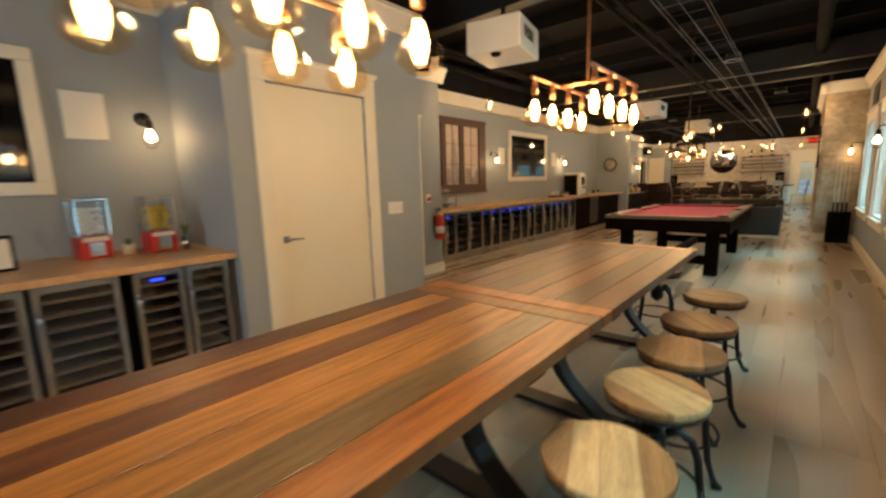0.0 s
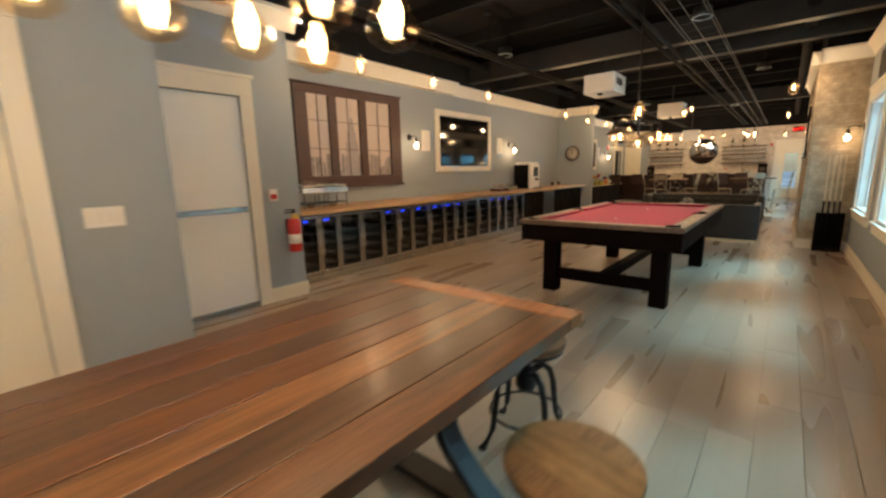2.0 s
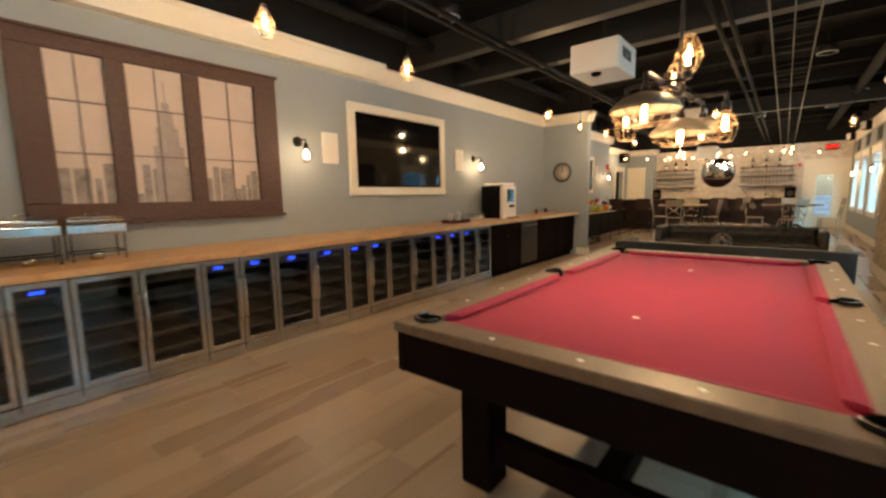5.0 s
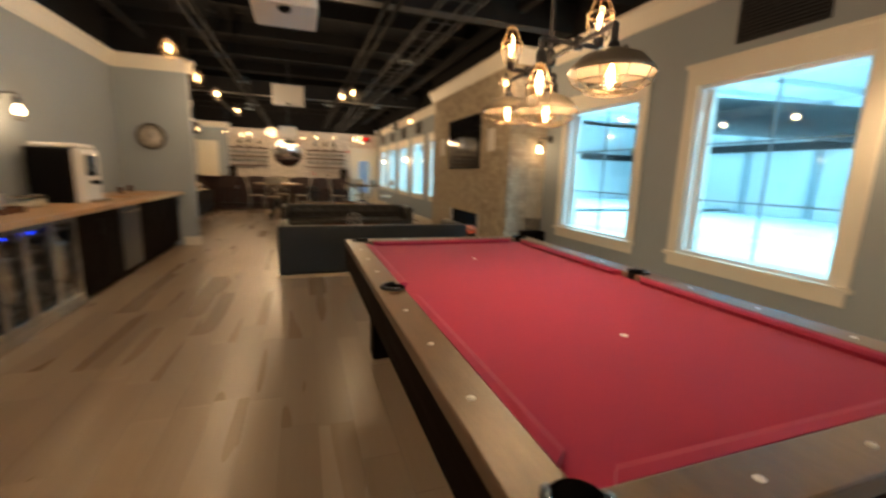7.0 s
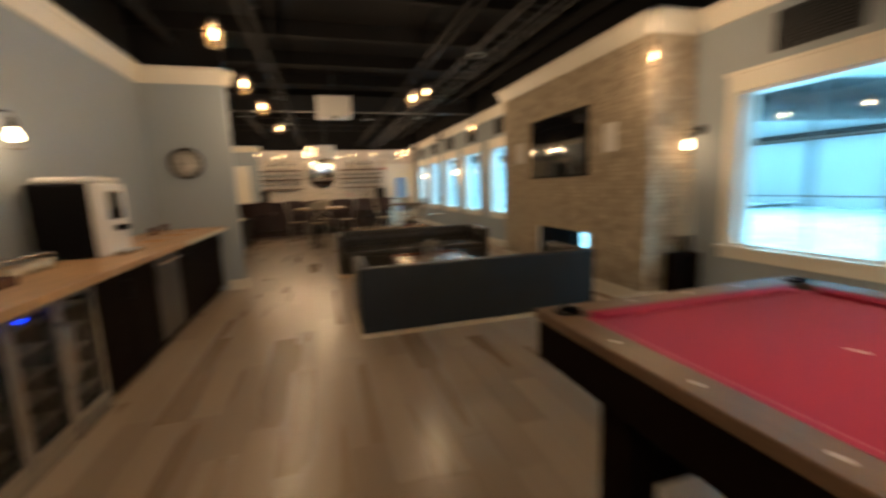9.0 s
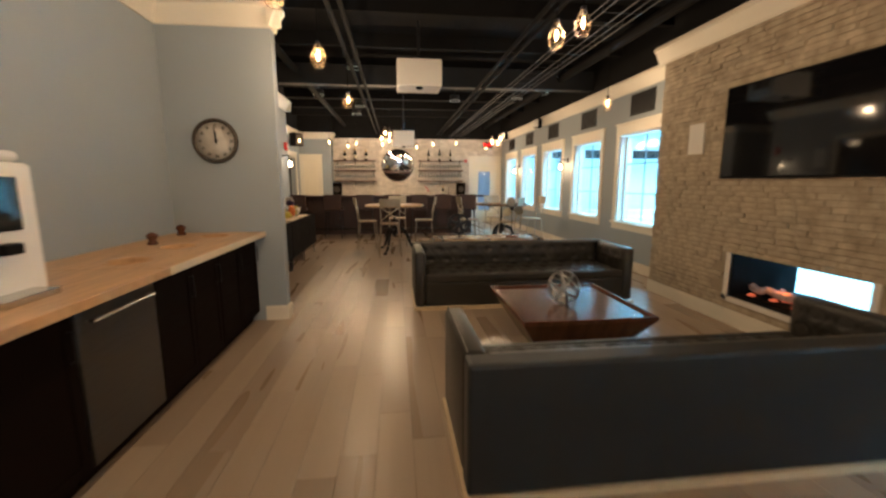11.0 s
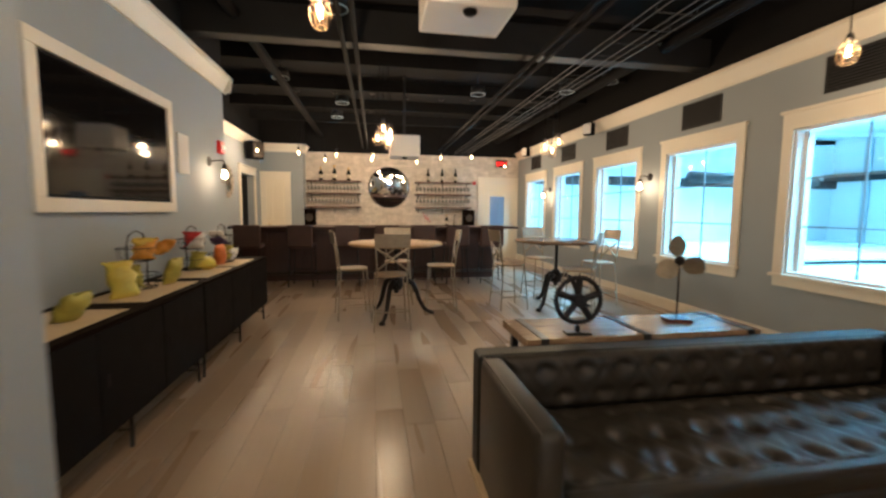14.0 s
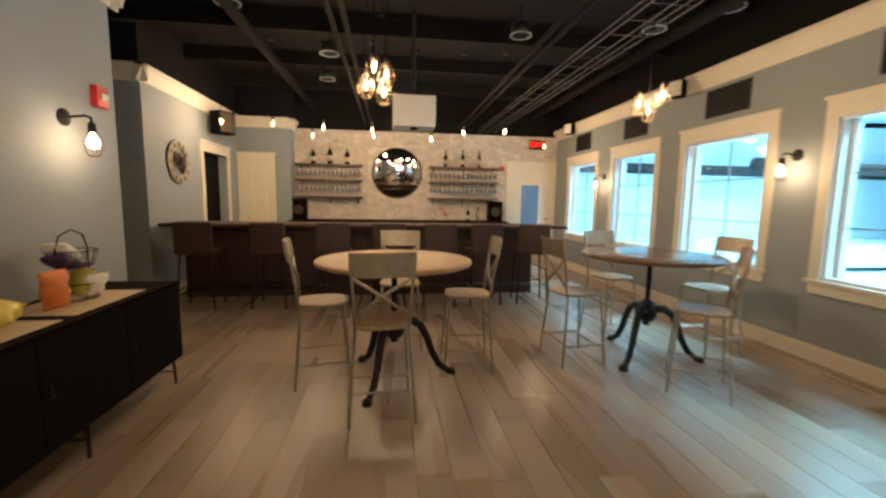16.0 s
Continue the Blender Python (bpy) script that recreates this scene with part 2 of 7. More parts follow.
M["shelf_wire"] = mat("fridge_shelf_front", (0.20, 0.185, 0.16), 0.4, metal=0.3)
M["shelf_pale"] = mat("pale_wood_shelf_front", (0.46, 0.39, 0.30), 0.5, vary=0.12, scale=5, fine=40)
M["leather"] = mat("black_leather", (0.027, 0.025, 0.0215), 0.37, vary=0.3, scale=5, fine=120, bump=0.10, spec=0.36)
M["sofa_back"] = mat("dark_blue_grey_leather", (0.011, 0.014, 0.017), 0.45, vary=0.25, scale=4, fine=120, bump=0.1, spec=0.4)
M["brass"] = mat("pale_brass_plinth", (0.60, 0.48, 0.31), 0.4, metal=0.1)
M["shade_metal"] = mat("bronze_shade_metal", (0.20, 0.165, 0.125), 0.45, metal=0.3, vary=0.2, scale=8, fine=60, bump=0.05)
M["orb_metal"] = mat("grey_orb_metal", (0.30, 0.29, 0.27), 0.32, metal=0.9, vary=0.15, scale=9, fine=60)
M["copper"] = mat("copper_pipe", (0.42, 0.19, 0.10), 0.35, metal=1.0, vary=0.2, scale=9, fine=60)
M["cage"] = mat("brass_cage_wire", (0.13, 0.10, 0.065), 0.45, metal=0.6)
M["white_plastic"] = mat("white_plastic", (0.74, 0.72, 0.68), 0.45, vary=0.04, scale=3)
M["white_wash"] = mat("off_white_paper", (0.72, 0.69, 0.64), 0.7, vary=0.03)
M["red_plastic"] = mat("glossy_red_paint", (0.50, 0.022, 0.018), 0.3, vary=0.1)
M["tv"] = mat("black_screen", (0.005, 0.005, 0.006), 0.05, vary=0.1, bump=0.0)
M["mirror"] = mat("mirror_glass", (0.88, 0.88, 0.88), 0.02, metal=1.0, vary=0.0, bump=0.0)
M["clock_face"] = mat("aged_clock_face", (0.52, 0.475, 0.41), 0.6, vary=0.16, scale=9)
M["pale_metal"] = mat("weathered_pale_metal", (0.36, 0.32, 0.26), 0.6, metal=0.2, vary=0.25, scale=9, fine=50, bump=0.1)
M["clock_black"] = mat("black_clock_paint", (0.006, 0.006, 0.006), 0.9, spec=0.1)
M["bronze"] = mat("dark_bronze_rim", (0.06, 0.048, 0.036), 0.4, metal=0.5)
M["mural_frame"] = mat("maroon_brown_frame", (0.070, 0.034, 0.028), 0.5, vary=0.25, scale=4, fine=40, stretch=(1, 8, 8))
M["mural_bar"] = mat("brown_glazing_bar", (0.13, 0.095, 0.085), 0.5)
M["mural_sky"] = mat("pale_pink_mural_sky", (0.56, 0.46, 0.41), 0.5, vary=0.08, scale=1.2, fine=8, bump=0.0)
M["mural_tower"] = mat("grey_mural_towers", (0.35, 0.30, 0.285), 0.5, vary=0.15, scale=8, fine=30, bump=0.0)
M["mural_dark"] = mat("dark_mural_rooftops", (0.27, 0.235, 0.225), 0.5, vary=0.35, scale=10, fine=40, bump=0.0)
M["muntin"] = mat("dark_muntin", (0.20, 0.25, 0.28), 0.5)
M["hall_white"] = mat("white_hall_panel", (0.72, 0.76, 0.78), 0.5, vary=0.06, scale=0.5, fine=4, bump=0.02)
M["hall_floor"] = mat("pale_hall_floor", (0.80, 0.84, 0.86), 0.25, vary=0.05, scale=0.4, fine=3, bump=0.0)
M["hall_steel"] = mat("hall_steelwork", (0.36, 0.44, 0.48), 0.5, vary=0.1)
M["tray_grey"] = mat("grey_wire_tray", (0.06, 0.062, 0.065), 0.55, metal=0.3)
M["chair_metal"] = mat("antique_pewter_metal", (0.42, 0.37, 0.29), 0.38, metal=0.7, vary=0.2, scale=8, fine=60, bump=0.05)
M["chair_seat"] = mat("worn_wood_seat", (0.40, 0.30, 0.19), 0.4, vary=0.25, scale=4, fine=26, stretch=(8, 1, 1))
M["table_wood"] = mat("honey_round_table_wood", (0.40, 0.26, 0.13), 0.3, vary=0.25, scale=3, fine=24, stretch=(8, 1, 1))
M["console_wood"] = mat("grey_brown_console_wood", (0.19, 0.13, 0.08), 0.16, vary=0.25, scale=3, fine=24, stretch=(1, 8, 1), second=(0.27, 0.19, 0.12))
M["table_wood_dark"] = mat("dark_round_table_wood", (0.15, 0.10, 0.065), 0.2, vary=0.25, scale=3, fine=24, stretch=(8, 1, 1))
M["stool_leather"] = mat("dark_brown_leather", (0.040, 0.017, 0.012), 0.42, vary=0.25, scale=6, fine=100, bump=0.1)
M["bottle"] = mat("dark_bottle_glass", (0.012, 0.015, 0.010), 0.12, vary=0.1, bump=0.0)
M["label"] = mat("cream_bottle_label", (0.62, 0.55, 0.42), 0.6)
M["gold_foil"] = mat("gold_foil", (0.55, 0.36, 0.10), 0.3, metal=0.9)
M["terracotta"] = mat("terracotta_pot", (0.22, 0.115, 0.07), 0.8, vary=0.2)
M["leaf"] = mat("green_leaf", (0.055, 0.10, 0.028), 0.5, vary=0.3, scale=20)
M["yellow"] = mat("yellow_wrapper", (0.60, 0.42, 0.04), 0.35, vary=0.2, scale=12)
M["orange"] = mat("orange_wrapper", (0.62, 0.17, 0.03), 0.35, vary=0.2, scale=12)
M["green_wrap"] = mat("lime_wrapper", (0.44, 0.40, 0.07), 0.35, vary=0.2, scale=12)
M["orange_gold"] = mat("golden_wrapper", (0.62, 0.29, 0.03), 0.35, vary=0.25, scale=12)
M["yellow_lime"] = mat("yellow_lime_wrapper", (0.68, 0.50, 0.06), 0.33, vary=0.2, scale=7, second=(0.56, 0.50, 0.06))
M["purple"] = mat("dark_purple_wrapper", (0.05, 0.03, 0.09), 0.35, vary=0.3, scale=12)
M["ember"] = glow("glowing_ember", (1.0, 0.16, 0.05), 0.4)
M["log"] = mat("white_fire_log", (0.58, 0.44, 0.42), 0.8, vary=0.4, scale=14, fine=80, bump=0.4)
M["filament"] = glow("hot_filament", (1.0, 0.66, 0.30), 22.0)
M["sconce_bulb"] = glow("frosted_warm_bulb", (1.0, 0.66, 0.32), 22.0)
M["blue_led"] = glow("blue_display", (0.02, 0.06, 1.0), 6.0)
M["exit_red"] = glow("red_exit_letters", (1.0, 0.02, 0.01), 3.0)
M["hall_panel"] = glow("hall_light_panel", (0.75, 0.95, 1.0), 6.0)
M["amber_glass"] = sheer("amber_bulb_glass", (1.0, 0.88, 0.72), 0.55)
M["clear_glass"] = sheer("clear_glass", (0.95, 0.97, 0.97), 1.2)
M["window_glass"] = sheer("window_glass", (0.93, 0.97, 0.98), 1.0)
M["fridge_glass"] = sheer("smoked_fridge_glass", (0.58, 0.60, 0.64), 1.2)


# ---- mesh helpers ----
def box(bm, x0, x1, y0, y1, z0, z1):
    v = [bm.verts.new(p) for p in ((x0, y0, z0), (x1, y0, z0), (x1, y1, z0), (x0, y1, z0), (x0, y0, z1), (x1, y0, z1), (x1, y1, z1), (x0, y1, z1))]
    for f in ((0, 3, 2, 1), (4, 5, 6, 7), (0, 1, 5, 4), (1, 2, 6, 5), (2, 3, 7, 6), (3, 0, 4, 7)):
        bm.faces.new([v[i] for i in f])
    return v


def tube(bm, pts, r, seg=8, r_end=None):
    """Round rod along points, ends closed."""
    pts = [Vector(p) for p in pts]
    rings = []
    n = len(pts)
    up = Vector((0, 0, 1))
    for i, p in enumerate(pts):
        d = (pts[min(i + 1, n - 1)] - pts[max(i - 1, 0)]).normalized()
        a = d.cross(up if abs(d.z) < 0.95 else Vector((1, 0, 0))).normalized()
        b = d.cross(a)
        rr = r if r_end is None else r + (r_end - r) * i / (n - 1)
        rings.append([bm.verts.new(p + rr * (math.cos(2 * math.pi * k / seg) * a + math.sin(2 * math.pi * k / seg) * b)) for k in range(seg)])
    for i in range(n - 1):
        for k in range(seg):
            bm.faces.new((rings[i][k], rings[i][(k + 1) % seg], rings[i + 1][(k + 1) % seg], rings[i + 1][k]))
    bm.faces.new(rings[0])
    bm.faces.new(rings[-1][::-1])


def lathe(bm, prof, seg=24, at=(0, 0, 0), smooth=True):
    """Turned shape from (radius, z) pairs about z."""
    rings = []
    for r, z in prof:
        if r < 1e-5:
            rings.append([bm.verts.new((at[0], at[1], at[2] + z))])
        else:
            rings.append([bm.verts.new((at[0] + r * math.cos(2 * math.pi * k / seg), at[1] + r * math.sin(2 * math.pi * k / seg), at[2] + z)) for k in range(seg)])
    for a, b in zip(rings, rings[1:]):
        for k in range(seg):
            j = (k + 1) % seg
            if len(a) == 1 and len(b) == 1:
                continue
            f = bm.faces.new((a[0], b[j], b[k])) if len(a) == 1 else bm.faces.new((a[k], a[j], b[0])) if len(b) == 1 else bm.faces.new((a[k], a[j], b[j], b[k]))
            f.smooth = smooth


def ring(bm, c, r, w, axis="z", seg=28, tubes=8):
    """Torus about an axis."""
    c = Vector(c)
    rot = {"z": Matrix.Identity(3), "x": Matrix.Rotation(math.pi / 2, 3, "Y"), "y": Matrix.Rotation(math.pi / 2, 3, "X")}[axis]
    v = [[bm.verts.new(c + rot @ Vector(((r + w * math.cos(b)) * math.cos(a), (r + w * math.cos(b)) * math.sin(a), w * math.sin(b))))
          for b in [2 * math.pi * j / tubes for j in range(tubes)]] for a in [2 * math.pi * i / seg for i in range(seg)]]
    for i in range(seg):
        for j in range(tubes):
            f = bm.faces.new((v[i][j], v[(i + 1) % seg][j], v[(i + 1) % seg][(j + 1) % tubes], v[i][(j + 1) % tubes]))
            f.smooth = True


def bevelled(bm, w=0.004, seg=2):
    bmesh.ops.remove_doubles(bm, verts=bm.verts, dist=1e-5)
    bmesh.ops.bevel(bm, geom=[e for e in bm.edges if e.is_manifold and e.calc_face_angle(0) > 0.6], offset=w, segments=seg, profile=0.5, affect="EDGES", clamp_overlap=True)
    return bm


def mesh_of(name, bm, material, smooth=False):
    bmesh.ops.recalc_face_normals(bm, faces=bm.faces)
    me = bpy.data.meshes.new(name)
    bm.to_mesh(me)
    bm.free()
    for m in (material if isinstance(material, (list, tuple)) else [material]):
        me.materials.append(m)
    if smooth:
        for p in me.polygons:
            p.use_smooth = True
    return me


def part(name, bm, material, parent, label="", smooth=False, shadow=True):
    ob = new(name, mesh_of(name, bm, material, smooth))
    ob.parent = parent
    if label:
        tagged(ob, label)
    ob.visible_shadow = shadow
    return ob


def thing(name, label, category, at=(0, 0, 0), group="", turn=0.0):
    ob = new(name)
    ob.empty_display_size = 0.1
    ob.matrix_basis = pose(*at, 0, 0, turn)
    return tagged(ob, label, category, group)


def solid(name, bm, material, label, category="", kind="structure", smooth=False):
    return tagged(new(name, mesh_of(name, bm, material, smooth)), label, category, "", kind)


def B(*boxes, bevel=0.0):
    bm = bmesh.new()
    for b in boxes:
        if bevel:
            one = bmesh.new()
            box(one, *b)
            bevelled(one, bevel)
            tmp = bpy.data.meshes.new("tmp")
            one.to_mesh(tmp)
            one.free()
            bm.from_mesh(tmp)
            bpy.data.meshes.remove(tmp)
        else:
            box(bm, *b)
    return bm


def tubes_of(*runs, seg=8):
    bm = bmesh.new()
    for pts, r in runs:
        tube(bm, pts, r, seg)
    return bm


def turned(prof, seg=24, at=(0, 0, 0)):
    bm = bmesh.new()
    lathe(bm, prof, seg, at)
    return bm


# ---- structure ----
TOP, ROOF = 2.97, 3.62
XL, XR, XF = -4.455, 1.48, 1.38      # long wall, pool window wall, bar window wall
YB = 22.9                            # brick wall behind the bar
floor = solid("floor", B((-8.0, 1.69, -4.0, 23.2, -0.08, -0.004)), M["gap"], "grey-brown wood plank floor through the whole lounge")
solid("ceiling", B((-8.0, 1.7, -4.0, 23.2, ROOF, ROOF + 0.1), *[(-8.0, 1.6, 1.32 * k - 3.25, 1.32 * k - 3.15, ROOF - 0.2, ROOF) for k in range(20)]), M["black_ceiling"], "open ceiling painted flat black")


def wall_run(name, label, boxes):
    ob = solid(name, B(*boxes), M["wall"], label)
    return ob


def with_openings(x0, x1, y0, y1, z1, holes):
    """Boxes of a wall along y with rectangular holes (ya, yb, za, zb)."""
    out, y = [], y0
    for ya, yb, za, zb in sorted(holes):
        out += [(x0, x1, y, ya, 0, z1), (x0, x1, ya, yb, 0, za), (x0, x1, ya, yb, zb, z1)]
        y = yb
    return out + [(x0, x1, y, y1, 0, z1)]


NEAR_W = [(-0.885, 0.475), (0.925, 2.285), (2.735, 4.095), (4.545, 5.905), (6.35, 7.725), (8.16, 9.545)]
FAR_W = [(13.9, 15.21), (15.636, 16.965), (17.41, 18.785), (19.19, 20.5), (20.92, 22.25)]
CAS, HEAD, SILL = 0.105, 0.185, 0.125
hole = lambda w, z0, z1: (w[0] + CAS, w[1] - CAS, z0 + SILL, z1 - HEAD)
wall_run("wall_east_1", "grey-blue painted wall with white-cased windows beside the pool table", with_openings(XR, XR + 0.2, -4.0, 9.95, TOP, [hole(w, 0.56, 2.305) for w in NEAR_W]))
wall_run("wall_east_2", "grey-blue painted wall with five white-cased windows beside the bar", with_openings(XF, XF + 0.22, 13.36, 23.1, TOP, [hole(w, 0.613, 2.33) for w in FAR_W]))
# chimney breast with a see-through hearth
CX, CY0, CY1 = 0.915, 9.93, 13.38
HY0, HY1, HZ0, HZ1 = 10.9, 12.12, 0.27, 0.70
solid("chimney_core", B(*with_openings(CX + 0.008, 1.66, CY0 + 0.008, CY1, 2.80, [(HY0, HY1, HZ0, HZ1)])), M["mortar"], "mortar-coloured core of the brick chimney breast")
wall_run("wall_west_1", "grey-blue painted wall with a cream door", with_openings(-2.56, -2.36, 0.33, 2.25, TOP, [(0.63, 1.545, 0.0, 2.12)]))
wall_run("wall_west_2", "grey-blue painted wall with an exit door", with_openings(-3.62, -3.42, 2.05, 3.78, TOP, [(2.40, 3.235, 0.0, 2.08)]))
wall_run("wall_alcove", "grey painted alcove wall above wine fridges", [(-3.67, -3.47, -4.0, 0.53, 0, TOP), (-3.47, -2.56, 0.33, 0.53, 0, TOP)])
wall_run("wall_returns", "grey-blue painted return walls beside the exit door", [(-3.62, -2.56, 2.05, 2.25, 0, TOP), (-4.655, -3.62, 3.58, 3.78, 0, TOP)])
wall_run("wall_west_3", "long grey-blue painted wall above the wine fridge counter", [(XL - 0.2, XL, 3.78, 12.7, 0, TOP), (XL, XL + 0.012, 3.78, 7.8, 0.9, TOP)])
wall_run("wall_stub", "grey-blue painted wall end carrying a round clock", [(-4.655, -3.455, 12.7, 12.83, 0, TOP)])
wall_run("wall_west_4", "pale grey-blue wall with a framed television above a black sideboard", [(-4.68, -4.48, 12.83, 17.26, 0, TOP)])
wall_run("wall_west_5", "grey-blue painted wall with a dark doorway beside the bar", with_openings(-5.62, -5.42, 19.36, 22.5, TOP, [(20.98, 21.95, 0.0, 2.13)]) + [(-8.0, -5.62, 19.36, 19.56, 0, TOP)])
wall_run("wall_north_1", "grey-blue painted wall with a pale door beside the bar", [(-5.62, -4.4, 22.5, 22.7, 0, TOP), (-4.6, -4.4, 22.7, 22.95, 0, TOP)])
wall_run("wall_corridor", "grey painted walls closing the side corridors", [(-8.0, -4.68, 17.06, 17.26, 0, TOP), (-8.0, -7.8, 17.06, 23.1, 0, TOP), (-8.0, -5.42, 22.7, 22.9, 0, TOP)])
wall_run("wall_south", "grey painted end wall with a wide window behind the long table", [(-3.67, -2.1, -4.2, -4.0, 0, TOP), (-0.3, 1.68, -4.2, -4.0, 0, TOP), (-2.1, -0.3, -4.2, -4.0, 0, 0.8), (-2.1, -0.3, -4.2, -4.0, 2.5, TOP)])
solid("wall_north_2", B((-4.6, 0.42, YB + 0.012, YB + 0.25, 0, 2.85), (1.10, 1.6, YB + 0.012, YB + 0.25, 0, 2.85), (0.42, 1.10, YB + 0.012, YB + 0.25, 0, 0.3), (0.42, 1.10, YB + 0.012, YB + 0.25, 1.98, 2.85)), M["mortar_white"], "whitewashed brick wall behind the bar")
# black-painted zone over the crown
up = [(XR, XR + 0.2, -4.0, 9.95), (1.66, 1.88, 9.95, 13.36), (XF, XF + 0.22, 13.36, 23.1), (-2.56, -2.36, 0.33, 2.25), (-3.62, -3.42, 2.05, 3.78), (-3.67, -3.47, -4, 0.53), (-3.47, -2.56, .33, .53),
      (-3.62, -2.56, 2.05, 2.25), (-4.655, -3.62, 3.58, 3.78), (XL - 0.2, XL, 3.78, 12.7), (-4.655, -3.455, 12.7, 12.83), (-4.68, -4.48, 12.83, 17.26), (-5.62, -5.42, 19.36, 22.7), (-8, -5.62, 19.36, 19.56), (-3.67, 1.68, -4.2, -4),
      (-8.0, -4.68, 17.06, 17.26), (-8.0, -7.8, 17.26, 23.1), (-5.42, -4.4, 22.5, 22.95)]
solid("wall_upper", B(*[(*b, TOP, ROOF) for b in up], (-4.6, 1.38, YB + 0.02, YB + 0.25, 2.85, ROOF), (CX + 0.05, 1.66, CY0 + 0.05, CY1 - 0.02, TOP, ROOF)), M["black_ceiling"], "black-painted upper walls above the cornice")


def crown(name, runs):
    """Cornice with a stepped cove profile; runs are (x0, y0, x1, y1, nx, ny) with the room on the n side."""
    bm = bmesh.new()
    prof = [(0.0, 2.775), (0.018, 2.775), (0.022, 2.80), (0.05, 2.86), (0.085, 2.925), (0.10, 2.935), (0.10, 2.972), (0.0, 2.972)]
    for x0, y0, x1, y1, nx, ny, *deep in runs:
        k = deep[0] if deep else 0.0
        ends = [[bm.verts.new((x + nx * (d + (k if d > 0 else 0)), y + ny * (d + (k if d > 0 else 0)), z)) for d, z in prof] for x, y in ((x0, y0), (x1, y1))]
        m = len(prof)
        for i in range(m):
            bm.faces.new((ends[0][i], ends[0][(i + 1) % m], ends[1][(i + 1) % m], ends[1][i]))
        bm.faces.new(ends[0])
        bm.faces.new(ends[1][::-1])
    return solid(name, bm, M["trim"], "cream painted crown moulding along the wall tops")


crown("trim_crown", [(XR, -4, XR, 9.83, -1, 0), (XF, 13.38, XF, 22.9, -1, 0), (CX, CY0 - 0.1, CX, CY1 + 0.1, -1, 0), (CX - 0.1, CY0, XR, CY0, 0, -1), (CX, CY1, XF, CY1, 0, 1),
                     (-2.36, 0.33, -2.36, 2.25, 1, 0), (-3.42, 2.25, -3.42, 3.88, 1, 0), (-3.52, 3.78, XL, 3.78, 0, 1), (XL, 3.78, XL, 7.8, 1, 0, 0.12), (XL, 7.8, XL, 12.7, 1, 0), (XL, 12.7, -3.355, 12.7, 0, -1), (-3.455, 12.6, -3.455, 12.85, 1, 0),
                     (-4.48, 12.83, -4.48, 17.36, 1, 0), (-4.38, 17.26, -5.2, 17.26, 0, 1), (-5.42, 19.26, -5.42, 22.5, 1, 0), (-7.8, 19.36, -5.32, 19.36, 0, -1), (-5.42, 22.5, -4.3, 22.5, 0, -1), (-4.4, 22.4, -4.4, 22.9, 1, 0), (-3.47, -4, -3.47, 0.33, 1, 0), (-3.47, 0.33, -2.26, 0.33, 0, -1)])


def base(name, runs):
    bm = bmesh.new()
    for x0, y0, x1, y1, nx, ny in runs:
        a = [(min(x0, x1), max(x0, x1), min(y0, y1), max(y0, y1))][0]
        e = [[a[0], a[1]], [a[2], a[3]]]
        for k, n in ((0, nx), (1, ny)):
            if n > 0:
                e[k][1] += 0.018
            if n < 0:
                e[k][0] -= 0.018
        box(bm, e[0][0], e[0][1], e[1][0], e[1][1], 0, 0.125)
        t = [[e[0][0], e[0][1]], [e[1][0], e[1][1]]]
        for k, n in ((0, nx), (1, ny)):
            if n > 0:
                t[k][1] -= 0.007
            if n < 0:
                t[k][0] += 0.007
        box(bm, t[0][0], t[0][1], t[1][0], t[1][1], 0.125, 0.145)
    return solid(name, bm, M["trim"], "cream painted baseboard at the foot of the walls")


base("baseboard", [(XR, -4, XR, 9.93, -1, 0), (XF, 13.38, XF, 22.9, -1, 0), (CX, CY0, CX, CY1, -1, 0), (CX - 0.018, CY0, XR, CY0, 0, -1), (CX, CY1, XF, CY1, 0, 1), (-2.36, 1.67, -2.36, 2.25, 1, 0), (-2.36, 0.33, -2.36, 0.53, 1, 0),
                   (-3.42, 3.36, -3.42, 3.798, 1, 0), (-3.42, 3.78, -3.72, 3.78, 0, 1), (-3.66, 12.7, -3.437, 12.7, 0, -1), (-3.455, 12.7, -3.455, 12.848, 1, 0), (-3.455, 12.83, -4.48, 12.83, 0, 1), (-4.48, 12.83, -4.48, 17.26, 1, 0), (-5.42, 19.36, -5.42, 20.85, 1, 0)])


